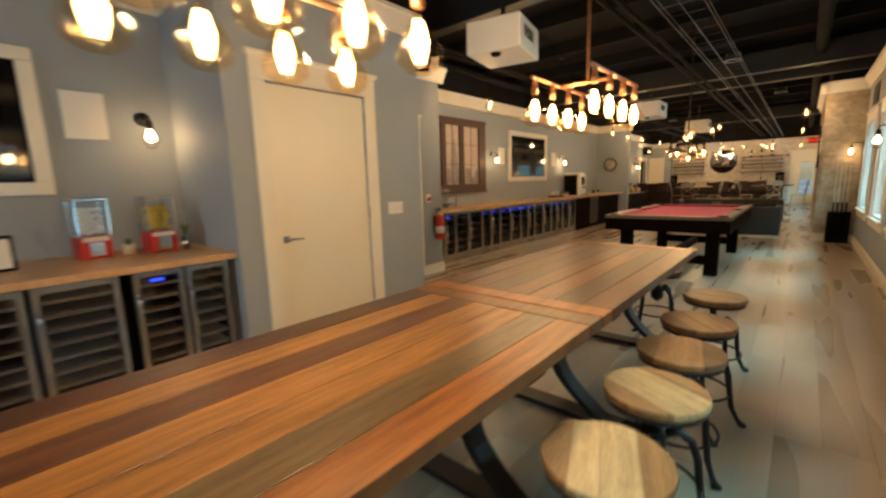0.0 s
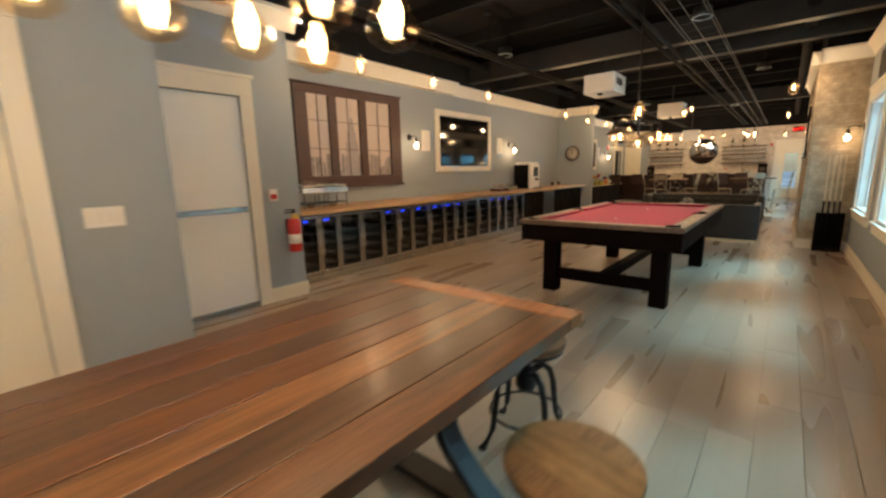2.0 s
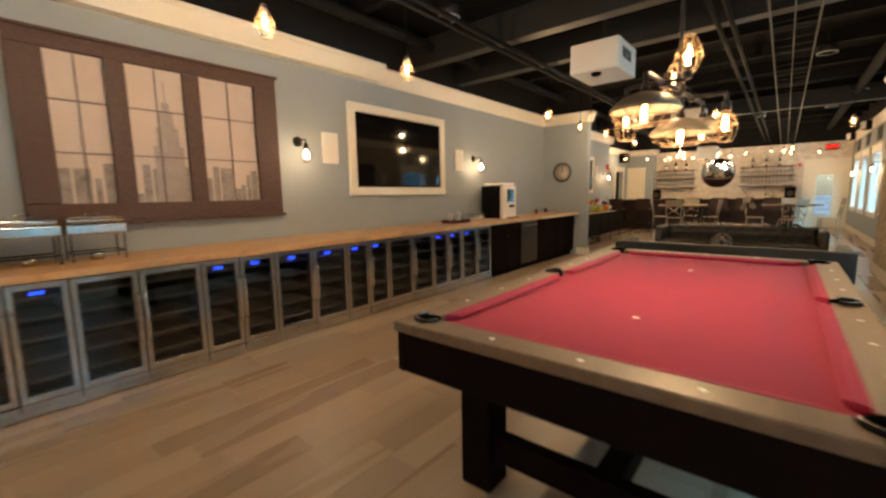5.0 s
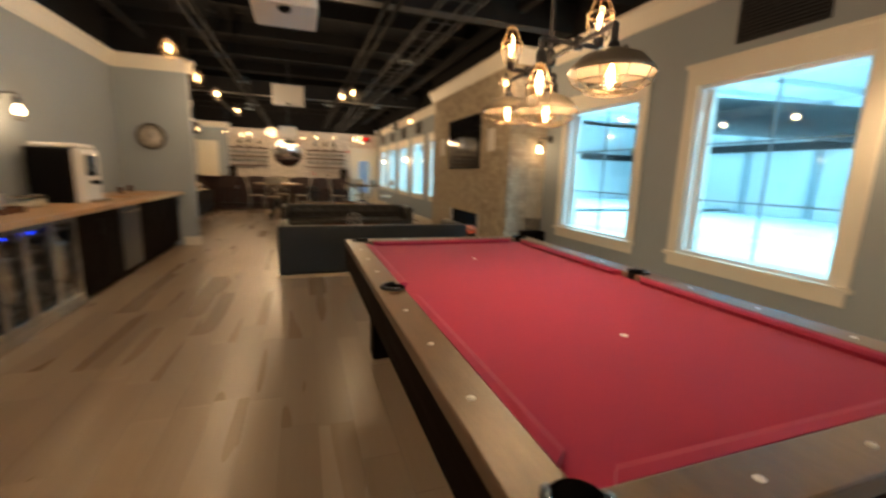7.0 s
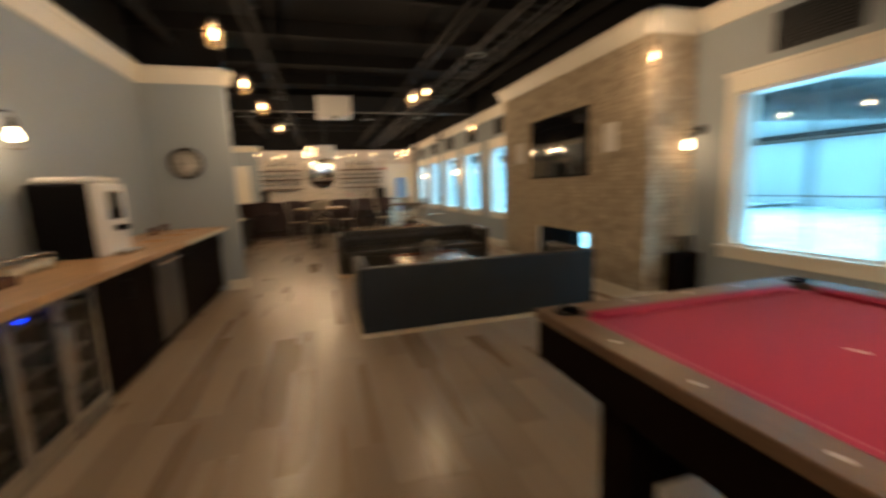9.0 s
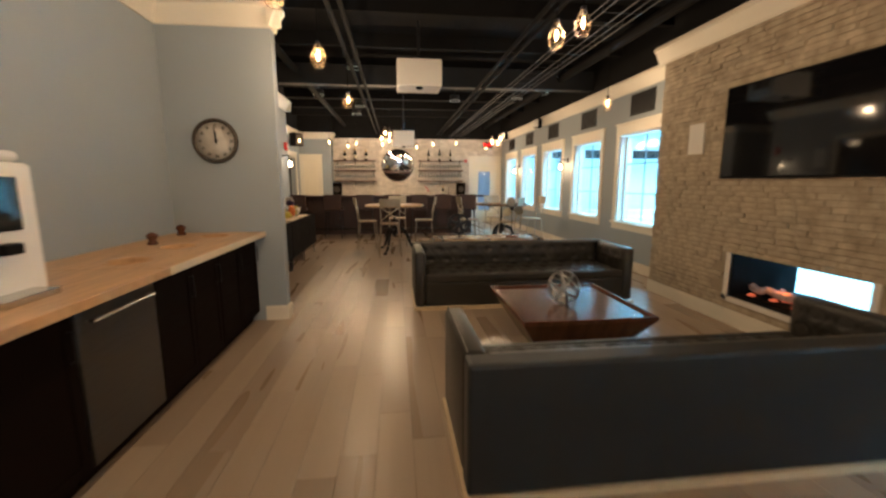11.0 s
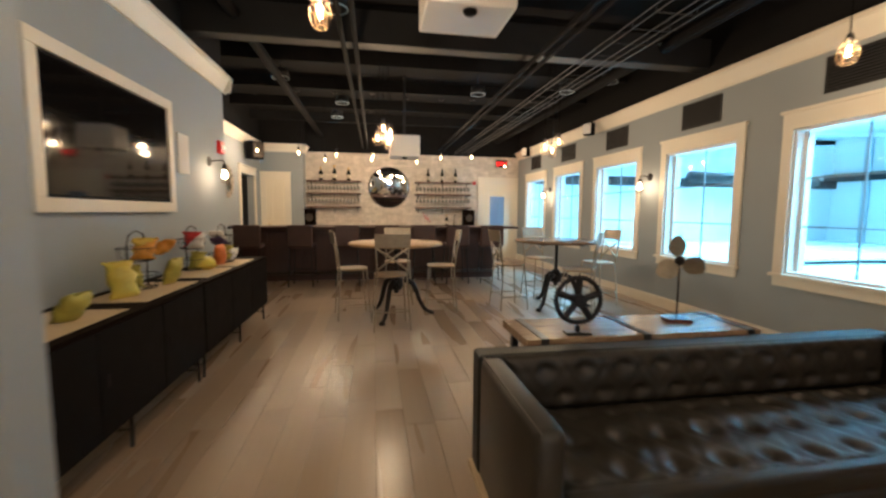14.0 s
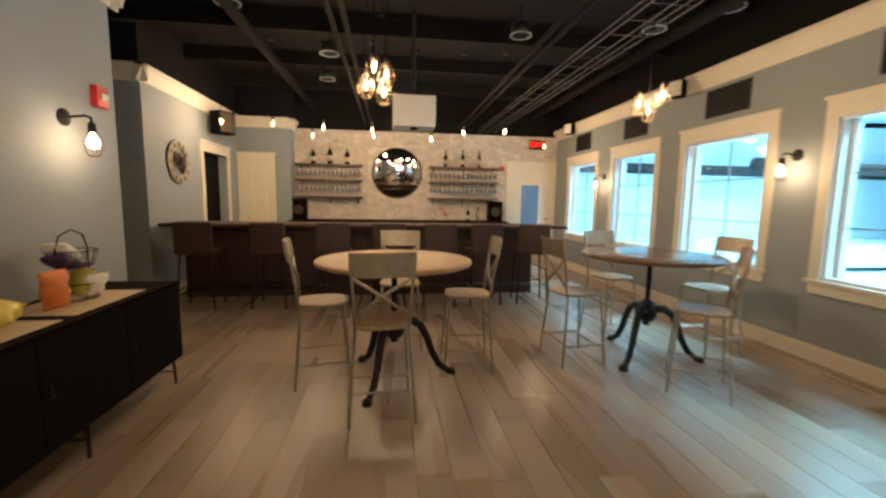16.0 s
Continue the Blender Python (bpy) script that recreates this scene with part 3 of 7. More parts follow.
def window(name, wall_x, w, z0, z1):
    """Cased window: head, side boards, stool and apron, sash and a grid of two by three panes. Faces -x."""
    y0, y1 = w
    top = tagged(new(name, mesh_of(name, B((wall_x - 0.022, wall_x, y0, y0 + CAS, z0 + SILL, z1 - HEAD), (wall_x - 0.022, wall_x, y1 - CAS, y1, z0 + SILL, z1 - HEAD),
                 (wall_x - 0.026, wall_x, y0, y1, z1 - HEAD, z1 - 0.03), (wall_x - 0.04, wall_x, y0 - 0.02, y1 + 0.02, z1 - 0.03, z1),
                 (wall_x - 0.024, wall_x, y0 + 0.01, y1 - 0.01, z0, z0 + SILL - 0.03), (wall_x - 0.05, wall_x, y0 - 0.02, y1 + 0.02, z0 + SILL - 0.03, z0 + SILL)), M["trim"])),
                 "window with wide cream casing and a dark grid of panes", "window", "windows of the lounge", "structure")
    a, b, c, d = y0 + CAS, y1 - CAS, z0 + SILL, z1 - HEAD
    X = wall_x + 0.11
    part("window_frame", B((wall_x + 0.005, wall_x + 0.2, a, a + 0.025, c, d), (wall_x + 0.005, wall_x + 0.2, b - 0.025, b, c, d), (wall_x + 0.005, wall_x + 0.2, a + 0.025, b - 0.025, d - 0.025, d), (wall_x + 0.005, wall_x + 0.2, a + 0.025, b - 0.025, c, c + 0.025),
                           (X - 0.02, X + 0.02, a + 0.025, a + 0.06, c + 0.025, d - 0.025), (X - 0.02, X + 0.02, b - 0.06, b - 0.025, c + 0.025, d - 0.025)), M["white_plastic"], top, "white window reveal and sash")
    m = (a + b) / 2
    part("muntin", B((X - 0.008, X + 0.008, m - 0.006, m + 0.006, c + 0.025, d - 0.025)), M["muntin"], top)
    for k in (1, 2):
        z = c + (d - c) * k / 3
        part("muntin", B((X - 0.0085, X + 0.0085, a + 0.06, b - 0.06, z - 0.006, z + 0.006)), M["muntin"], top)
    part("pane", B((X - 0.003, X + 0.003, a + 0.03, b - 0.03, c + 0.03, d - 0.03)), M["window_glass"], top, shadow=False)
    return top


for i, w in enumerate(NEAR_W):
    window("window_%d" % (i + 1), XR, w, 0.56, 2.305)
for i, w in enumerate(FAR_W):
    window("window_%d" % (i + 7), XF, w, 0.613, 2.33)

# ceiling framing: cross joists, a deep beam, long rails, cable tray, pipes
solid("ceiling_beam", B(*[(-4.6, 1.6, y - 0.09, y + 0.09, 3.08, 3.42) for y in (3.0, 8.5, 9.6, 16.3)], bevel=0.01), M["black_duct"], "deep black steel beams across the room")
bm = bmesh.new()
for x in (-2.93, -2.81, -0.89, -0.77):
    tube(bm, [(x, -4, 3.0), (x, 23, 3.0)], 0.026, 8)
for x, r in ((-4.0, 0.06), (0.75, 0.075)):
    tube(bm, [(x, -4, 3.28), (x, 23, 3.28)], r, 12)
solid("ceiling_pipe", bm, M["black_pipe"], "black-painted pipes and conduit under the ceiling", kind="structure")
bm = bmesh.new()
for x in (-0.46, -0.28, -0.10):
    tube(bm, [(x, -4, 2.89), (x, 23, 2.89)], 0.006, 6)
for x in (-0.46, -0.10):
    tube(bm, [(x, -4, 2.95), (x, 23, 2.95)], 0.006, 6)
for k in range(90):
    y = -3.9 + 0.3 * k
    tube(bm, [(-0.46, y, 2.95), (-0.46, y, 2.89), (-0.10, y, 2.89), (-0.10, y, 2.95)], 0.004, 5)
solid("cable_tray", bm, M["tray_grey"], "grey wire cable tray under the ceiling", kind="structure")

# bright hall beyond the windows
solid("hall_floor", B((1.9, 24.0, -8.0, 32.0, -0.55, -0.45)), M["hall_floor"], "pale floor of the bright hall beyond the windows")
solid("hall_ceiling", B((1.72, 24.0, -8.0, 32.0, 5.6, 5.7), *[(1.9, 24.0, -8 + 2.5 * k, -7.86 + 2.5 * k, 5.35, 5.6) for k in range(17)]), M["hall_white"], "pale ribbed ceiling of the hall beyond")
solid("hall_wall", B((24.0, 24.2, -8.0, 32.0, -0.5, 5.7), (1.9, 24.0, -8.2, -8.0, -0.5, 5.7), (1.9, 24.0, 32.0, 32.2, -0.5, 5.7), (23.9, 24.0, -8, 32, -0.45, 0.75), (1.72, 1.9, -8, 32, 3.62, 5.7), (1.72, 1.9, -8, -4.2, -0.5, 5.7), (1.72, 1.9, 23.2, 32, -0.5, 5.7), (1.72, 1.9, -4.2, 23.2, -0.5, 0.0)), M["hall_white"], "white panelled walls of the hall beyond")
bm = bmesh.new()
for k in range(11):
    box(bm, 23.6, 23.9, -6 + 3.6 * k, -5.8 + 3.6 * k, -0.45, 5.6)
solid("hall_steelwork", bm, M["hall_steel"], "grey-blue columns and beam on the hall's far wall")
solid("hall_beam", B((23.4, 23.6, 13, 32, 3.15, 3.6), (2.0, 23.3, 31.2, 31.5, 2.75, 3.2)), M["black_duct"], "long dark beam along the hall walls", "beam")
bm = bmesh.new()
tube(bm, [(9.6, 15.7, 3.5), (9.7, 15.7, 3.5), (23.5, 13.4, 3.5)], 0.6, 24)
tube(bm, [(9.5, 26.0, 2.75), (16.5, 27.0, 2.75)], 0.22, 16)
solid("hall_duct", bm, M["black_duct"], "fat black round air duct under the hall ceiling", "duct", smooth=True)
solid("hall_lamp", B(*[(8.6, 10.2, y, y + 0.8, 4.85, 4.9) for y in (13.6, 18.2, 23.0)]), M["hall_panel"], "bright white ceiling light panels in the hall", "light panel")

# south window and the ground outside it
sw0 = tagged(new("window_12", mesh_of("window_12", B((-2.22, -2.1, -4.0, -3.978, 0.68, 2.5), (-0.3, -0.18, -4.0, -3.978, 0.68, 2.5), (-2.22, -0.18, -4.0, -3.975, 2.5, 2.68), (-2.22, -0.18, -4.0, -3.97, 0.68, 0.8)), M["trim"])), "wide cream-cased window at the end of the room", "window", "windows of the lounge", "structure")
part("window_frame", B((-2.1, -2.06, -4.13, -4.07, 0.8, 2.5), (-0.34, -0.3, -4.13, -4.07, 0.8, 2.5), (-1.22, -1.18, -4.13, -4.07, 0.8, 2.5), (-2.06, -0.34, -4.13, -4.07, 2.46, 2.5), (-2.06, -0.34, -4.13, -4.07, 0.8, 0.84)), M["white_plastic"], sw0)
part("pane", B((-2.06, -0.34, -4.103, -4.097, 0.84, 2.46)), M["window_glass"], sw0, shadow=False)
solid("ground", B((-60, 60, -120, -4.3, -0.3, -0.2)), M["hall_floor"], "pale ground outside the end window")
solid("pavement", B((-60, 60, 23.6, 120, -0.3, -0.2)), M["hall_floor"], "pale paving outside the glazed door")
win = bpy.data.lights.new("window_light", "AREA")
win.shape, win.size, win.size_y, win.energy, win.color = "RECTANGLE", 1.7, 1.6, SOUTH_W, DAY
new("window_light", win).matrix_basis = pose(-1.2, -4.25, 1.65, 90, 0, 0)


# ---- dining end: long table, stools, alcove ----
def long_table(y0, y1, order, breadboard):
    x0, x1, z = -0.925, 0.10, 0.747
    t = thing("long_table", "long reclaimed-plank dining table on black curved steel legs", "table", ((x0 + x1) / 2, (y0 + y1) / 2, 0), "long tables end to end")
    hx, hy = (x1 - x0) / 2, (y1 - y0) / 2
    near, far = [0.125 if key else 0.0 for key in breadboard]
    n = len(order)
    w = 2 * hx / n
    for i, key in enumerate(order):
        bm = B((hx - (i + 1) * w + 0.0012, hx - i * w - 0.0012, -hy + near + 0.001, hy - far - 0.001, z - 0.05 - 0.001 * (i % 2), z - 0.0015 * ((i * 7) % 3) * 0.5), bevel=0.003)
        part("plank", bm, M[key], t)
    for s, end, key in ((-1, near, breadboard[0]), (1, far, breadboard[1])):
        if key:
            part("end_board", B((-hx, hx, s * (hy - end / 2) - end / 2 + 0.002, s * (hy - end / 2) + end / 2 - 0.002, z - 0.052, z + 0.001), bevel=0.004), M[key], t, "cross-grain end board")
    part("apron", B((-hx + 0.1, hx - 0.1, -hy + 0.2, hy - 0.2, z - 0.11, z - 0.053)), M["cast_iron"], t)
    for s in (-1, 1):
        bm = bmesh.new()
        y = s * (hy - 0.42)
        pts = [(-hx + 0.12 + 0.26 * math.sin(math.pi * k / 12), y, 0.03 + (z - 0.14) * k / 12) for k in range(13)]
        for a, b in zip(pts, pts[1:]):
            for q in (1, -1):
                v = [bm.verts.new((q * p[0], y + d, p[2])) for p in (a, b) for d in (-0.05, 0.05)] + [bm.verts.new((q * (p[0] + 0.05), y + d, p[2])) for p in (a, b) for d in (-0.05, 0.05)]
                for f in ((0, 1, 3, 2), (4, 6, 7, 5), (0, 2, 6, 4), (1, 5, 7, 3)):
                    bm.faces.new([v[j] for j in f])
        box(bm, -hx + 0.02, hx - 0.02, y - 0.06, y + 0.06, 0.0, 0.03)
        box(bm, -hx + 0.08, hx - 0.08, y - 0.06, y + 0.06, z - 0.14, z - 0.11)
        part("leg_frame", bm, M["cast_iron"], t, "black curved steel leg frame")
    part("stretcher", tubes_of(([(0, -hy + 0.42, 0.2), (0, hy - 0.42, 0.2)], 0.018)), M["cast_iron"], t)
    return t


long_table(0.797, 2.887, ["board_red", "board_umber", "board_brown", "board_red", "board_umber", "board_red", "board_dark"], ("board_orange", "board_orange"))
long_table(-1.30, 0.789, ["board_orange", "board_olive", "board_honey", "board_honey", "board_dark", "board_honey", "board_dark"], (None, "board_brown"))


def seat_board(r, u0, u1, z0, z1):
    """Strip of a round seat between two chords, its rim eased."""
    bm = bmesh.new()
    n = 12
    us = [u0 + (u1 - u0) * i / n for i in range(n + 1)]
    outline = [(u, math.sqrt(max(r * r - u * u, 0.0009))) for u in us] + [(u, -math.sqrt(max(r * r - u * u, 0.0009))) for u in reversed(us)]
    loops = [[bm.verts.new((x * k, y * k, z)) for x, y in outline] for k, z in ((0.985, z0), (1.0, z0 + 0.006), (1.0, z1 - 0.005), (0.985, z1))]
    m = len(outline)
    for a, b in zip(loops, loops[1:]):
        for i in range(m):
            bm.faces.new((a[i], a[(i + 1) % m], b[(i + 1) % m], b[i]))
    bm.faces.new(loops[0][::-1])
    bm.faces.new(loops[-1])
    return bm


def crank_stool(x, y, turn, key, tip):
    t = thing("crank_stool", "industrial stool with round %s wood seat and black cast-iron legs" % tip, "stool", (x, y, 0), "stools along the long table", turn)
    other = "stool_wood" if key == "stool_pale" else "stool_dark"
    seat = part("seat", turned([(0, 0.495), (0.165, 0.495), (0.180, 0.502), (0.180, 0.51), (0, 0.51)], 40), M[other], t, "round plank seat")
    cuts = (-0.186, -0.098, -0.015, 0.092, 0.186)
    for q, (u0, u1) in enumerate(zip(cuts, cuts[1:])):
        part("board", seat_board(0.186, u0 + 0.0008, u1 - 0.0008, 0.511, 0.5365 - 0.001 * (q % 2)), M[key if q in (1, 2) else other], seat)
    part("seat_ring", turned([(0.10, 0.483), (0.176, 0.483), (0.176, 0.4955), (0.10, 0.4955), (0.10, 0.483)], 32), M["cast_iron"], t)
    part("screw", turned([(0, 0.25), (0.018, 0.25)] + [(0.018 + 0.004 * (k % 2), 0.25 + 0.012 * k) for k in range(1, 20)] + [(0, 0.485)], 12), M["cast_iron"], t)
    part("hub", turned([(0, 0.27), (0.042, 0.27), (0.05, 0.29), (0.05, 0.36), (0.036, 0.385), (0, 0.385)], 20), M["cast_iron"], t)
    for k in range(4):
        a = math.pi / 4 + k * math.pi / 2
        c, s = math.cos(a), math.sin(a)
        prof = [(0.035, 0.355), (0.09, 0.375), (0.135, 0.34), (0.158, 0.27), (0.168, 0.18), (0.182, 0.09), (0.215, 0.025), (0.235, 0.012)]
        bm = bmesh.new()
        tube(bm, [(r * c, r * s, z) for r, z in prof], 0.017, 8, 0.012)
        leg = part("leg", bm, M["cast_iron"], t, smooth=True)
        part("foot", turned([(0, 0), (0.02, 0), (0.022, 0.008), (0.012, 0.018), (0, 0.02)], 12, (0.235 * c, 0.235 * s, 0)), M["cast_iron"], leg)
    bm = bmesh.new()
    ring(bm, (0, 0, 0.15), 0.172, 0.007)
    part("foot_ring", bm, M["cast_iron"], t)
    return t


for x, y, a, key, tip in ((0.33, 0.195, 20, "stool_pale", "pale worn"), (0.335, 0.70, 65, "stool_pale", "pale worn"), (0.33, 1.16, 10, "stool_wood", "worn brown"), (0.32, 1.65, 40, "stool_wood", "worn brown"), (0.31, 2.28, 80, "stool_wood", "worn brown"), (-0.2, 2.97, 15, "stool_wood", "worn brown")):
    crank_stool(x, y, a, key, tip)


def wine_fridge(xf, y0, y1, ztop, hinge, group, led=True, depth=0.52, kick=0.1, shelves=6, vent=False, front="shelf_wire"):
    """Under-counter wine fridge with a framed glass door facing +x."""
    w = y1 - y0
    t = thing("wine_fridge", "stainless framed wine fridge with smoked glass door" + (" and blue display" if led else ""), "wine fridge", (xf, (y0 + y1) / 2, 0), group)
    h = w / 2 - 0.004
    part("body", B((-depth, -depth + 0.02, -h, h, 0.02, ztop), (-depth + 0.02, -0.05, -h, -h + 0.02, 0.02, ztop), (-depth + 0.02, -0.05, h - 0.02, h, 0.02, ztop), (-depth + 0.02, -0.05, -h + 0.02, h - 0.02, ztop - 0.02, ztop), (-depth + 0.02, -0.05, -h + 0.02, h - 0.02, 0.02, kick)), M["cabinet_dark"], t)
    f = 0.034
    d = part("door", B((-0.045, 0, -h, -h + f, kick, ztop - 0.005), (-0.045, 0, h - f, h, kick, ztop - 0.005), (-0.045, 0, -h + f, h - f, ztop - 0.045, ztop - 0.005), (-0.045, 0, -h + f, h - f, kick, kick + 0.045), bevel=0.003), M["steel"], t, "stainless steel door frame")
    part("pane", B((-0.03, -0.022, -h + f, h - f, kick + 0.045, ztop - 0.045)), M["fridge_glass"], d, shadow=False)
    s = 1 if hinge == "r" else -1
    hy = s * (h - f / 2)
    part("handle", tubes_of(([(0.004, hy, ztop - 0.16), (0.032, hy, ztop - 0.155), (0.034, hy, ztop - 0.2), (0.034, hy, kick + 0.24), (0.004, hy, kick + 0.23)], 0.008)), M["chrome"], d, smooth=True)
    if vent:
        part("kick_grille", B((-0.03, 0.006, -h, h, 0.012, kick - 0.004), *[(0.006, 0.011, -h + 0.05 + k * (2 * h - 0.1) / 9, -h + 0.06 + k * (2 * h - 0.1) / 9, 0.025, kick - 0.02) for k in range(10)]), M["steel"], t, "bright steel kick grille")
    else:
        part("kick_plate", B((-0.04, -0.004, -h, h, 0.012, kick - 0.004)), M["steel"], t, "dull steel kick plate")
    for k in range(shelves):
        z = kick + 0.11 + k * (ztop - kick - 0.22) / (shelves - 1)
        part("shelf", B((-0.42, -0.06, -h + 0.022, h - 0.022, z, z + 0.006), (-0.062, -0.052, -h + 0.022, h - 0.022, z - 0.008, z + 0.012)), M[front], t)
    if led:
        part("display", B((-0.058, -0.052, -0.035, 0.035, ztop - 0.085, ztop - 0.068)), M["blue_led"], t, "blue lit display")
    return t


random.seed(3)
EDGES = [3.87, 4.20, 4.49, 4.86, 5.265, 5.56, 5.87, 6.26, 6.66, 6.955, 7.25, 7.65, 8.04, 8.35, 8.66, 9.03, 9.41]
for i, (a, b) in enumerate(zip(EDGES, EDGES[1:])):
    wine_fridge(-3.72, a, b, 0.845, "r" if i % 2 == 0 else "l", "wine fridges under the long counter", led=i in (0, 1, 4, 5, 6, 7, 8, 9, 12, 13, 14), vent=i in (4, 5, 0, 9, 15), shelves=5 + (i * 3) % 3)
for y in (6.065, 6.46):
    point_lamp(-3.83, y, 0.76, 0.35, (0.03, 0.06, 1.0), 0.02)
for a, b, led, hg in ((-1.62, -1.22, False, "r"), (-1.21, -0.79, True, "l"), (-0.77, -0.37, False, "l"), (-0.31, -0.015, True, "l"), (-0.01, 0.275, False, "l")):
    wine_fridge(-2.45, a, b, 0.835, hg, "wine fridges in the alcove", led=led, shelves=7, front="shelf_pale")

ac = thing("alcove_counter", "butcher-block worktop over the alcove fridges", "countertop", (0, 0, 0))
part("board", B((-3.468, -2.421, -2.4, 0.326, 0.84, 0.88), bevel=0.003), M["butcher"], ac)
part("edging", B((-2.42, -2.405, -2.4, 0.326, 0.838, 0.882), bevel=0.003), M["butcher"], ac, "front edging strip")


def slab_with_holes(x0, x1, y0, y1, z0, z1, cx, centres, r):
    """Worktop length with round dished openings through its top."""
    bm = bmesh.new()
    n, half = 40, r + 0.05
    cuts = [y0] + [c + s * half for c in centres for s in (-1, 1)] + [y1]
    for a, b in zip(cuts[::2], cuts[1::2]):
        if b - a > 0.001:
            box(bm, x0, x1, a, b, z0, z1)
    for c in centres:
        box(bm, x0, cx - half, c - half, c + half, z0, z1)
        box(bm, cx + half, x1, c - half, c + half, z0, z1)
        rows = []
        for k in range(n):
            a = 2 * math.pi * (k + 0.5) / n
            u, v = math.cos(a), math.sin(a)
            q = half / max(abs(u), abs(v))
            rows.append([bm.verts.new((cx + u * p, c + v * p, z)) for p, z in ((q, z1), (r + 0.012, z1), (r + 0.008, z1 + 0.004), (r, z1 + 0.004), (r - 0.006, z1 - 0.004), (r - 0.01, z0 + 0.002))])
        for k in range(n):
            for i in range(5):
                bm.faces.new((rows[k][i], rows[(k + 1) % n][i], rows[(k + 1) % n][i + 1], rows[k][i + 1]))
        bm.faces.new([w[5] for w in rows])
    return bm


lc = thing("long_counter", "long butcher-block worktop over the wine fridges", "countertop", (0, 0, 0))
for a, b in ((3.783, 6.02), (6.022, 8.40), (8.402, 10.95)):
    part("board", B((XL + 0.003, -3.631, a, b, 0.862, 0.902), bevel=0.002), M["butcher"], lc)
part("board", slab_with_holes(XL + 0.003, -3.631, 10.952, 12.695, 0.862, 0.902, -3.98, (11.2, 11.79, 12.42), 0.12), M["butcher"], lc, "worktop length with three round waste openings")
# dark brown discs give the waste openings their inner shade by colour
for y in (11.2, 11.79, 12.42):
    part("opening_bottom", turned([(0, 0.8645), (0.108, 0.8645), (0.106, 0.8675), (0, 0.8675)], 32, (-3.98, y, 0)), M["stool_dark"], lc, "dark disc standing in for the shade inside a round opening")
part("edging", B((-3.63, -3.615, 3.783, 10.95, 0.860, 0.905), bevel=0.002), M["butcher"], lc, "butcher-block edging on the worktop front")
# far length of the same edging, its lit look put into a paler colour
part("edging", B((-3.63, -3.615, 10.952, 12.695, 0.858, 0.905), bevel=0.002), M["butcher_edge"], lc, "edging strip on the worktop front, coloured pale where light falls")


def base_cabinet(y0, y1, doors, material, label, steel_door=False):
    t = thing("base_cabinet", label, "cabinet", (-3.72, (y0 + y1) / 2, 0), "base cabinets under the long counter")
    h = (y1 - y0) / 2 - 0.003
    part("body", B((-0.6, -0.022, -h, h, 0.09, 0.855), (-0.6, -0.07, -h, h, 0.0, 0.09)), M["dark_wood"], t)
    w = 2 * h / doors
    for k in range(doors):
        a, b = -h + k * w + 0.002, -h + (k + 1) * w - 0.002
        d = part("door", B((-0.02, 0.004 if steel_door else -0.004, a, b, 0.10, 0.845), bevel=0.003), material, t)
        if not steel_door:
            for q in (a, b - 0.055):
                part("stile", B((-0.004, 0, q, q + 0.055, 0.10, 0.845), bevel=0.0015), material, d)
            for q in (0.79, 0.10):
                part("rail", B((-0.004, 0, a + 0.055, b - 0.055, q, q + 0.055), bevel=0.0015), material, d)
        if steel_door:
            part("handle", tubes_of(([(0.004, a + 0.06, 0.77), (0.035, a + 0.06, 0.77), (0.035, b - 0.06, 0.77), (0.004, b - 0.06, 0.77)], 0.009)), M["chrome"], d)
        else:
            part("handle", tubes_of(([(0.0, b - 0.03, 0.62), (0.026, b - 0.03, 0.62), (0.026, b - 0.03, 0.76), (0.0, b - 0.03, 0.76)], 0.005)), M["cast_iron"], d)


base_cabinet(9.425, 10.36, 2, M["dark_wood"], "espresso wood base cabinet under the counter")
base_cabinet(10.365, 10.96, 1, M["dark_steel"], "black stainless under-counter appliance with a bar handle", True)
base_cabinet(10.965, 11.82, 2, M["dark_wood"], "espresso wood base cabinet under the counter")
base_cabinet(11.825, 12.69, 2, M["dark_wood"], "espresso wood base cabinet beneath the round waste openings")

# ---- doors ----
def casing(name, x, y0, y1, z1, w=0.115, head=0.16):
    return solid(name, B((x, x + 0.022, y0 - w, y0, 0, z1), (x, x + 0.022, y1, y1 + w, 0, z1), (x, x + 0.026, y0 - w, y1 + w, z1, z1 + head - 0.03), (x, x + 0.045, y0 - w - 0.02, y1 + w + 0.02, z1 + head - 0.03, z1 + head), (x, x + 0.03, y0 - w, y1 + w, z1, z1 + 0.014)), M["trim"], "wide cream painted door casing")


d1 = tagged(new("door_1", mesh_of("door_1", B((-2.415, -2.372, 0.635, 1.54, 0.008, 2.115), bevel=0.003), M["door"])), "closed plain cream flush door with lever handle", "door", "", "structure")
casing("trim_1", -2.36, 0.63, 1.545, 2.12, 0.115, 0.20)
hd = part("door_handle", tubes_of(([(-2.372, 0.705, 0.93), (-2.325, 0.705, 0.93)], 0.011), ([(-2.325, 0.697, 0.93), (-2.322, 0.76, 0.932), (-2.325, 0.83, 0.926)], 0.009)), M["chrome"], d1, "satin chrome lever handle", smooth=True)
part("rose", B((-2.372, -2.366, 0.68, 0.73, 0.905, 0.955), bevel=0.002), M["chrome"], hd)
for z in (0.30, 1.09, 1.93):
    part("hinge", tubes_of(([(-2.352, 1.548, z - 0.05), (-2.352, 1.548, z + 0.05)], 0.008)), M["steel"], d1)
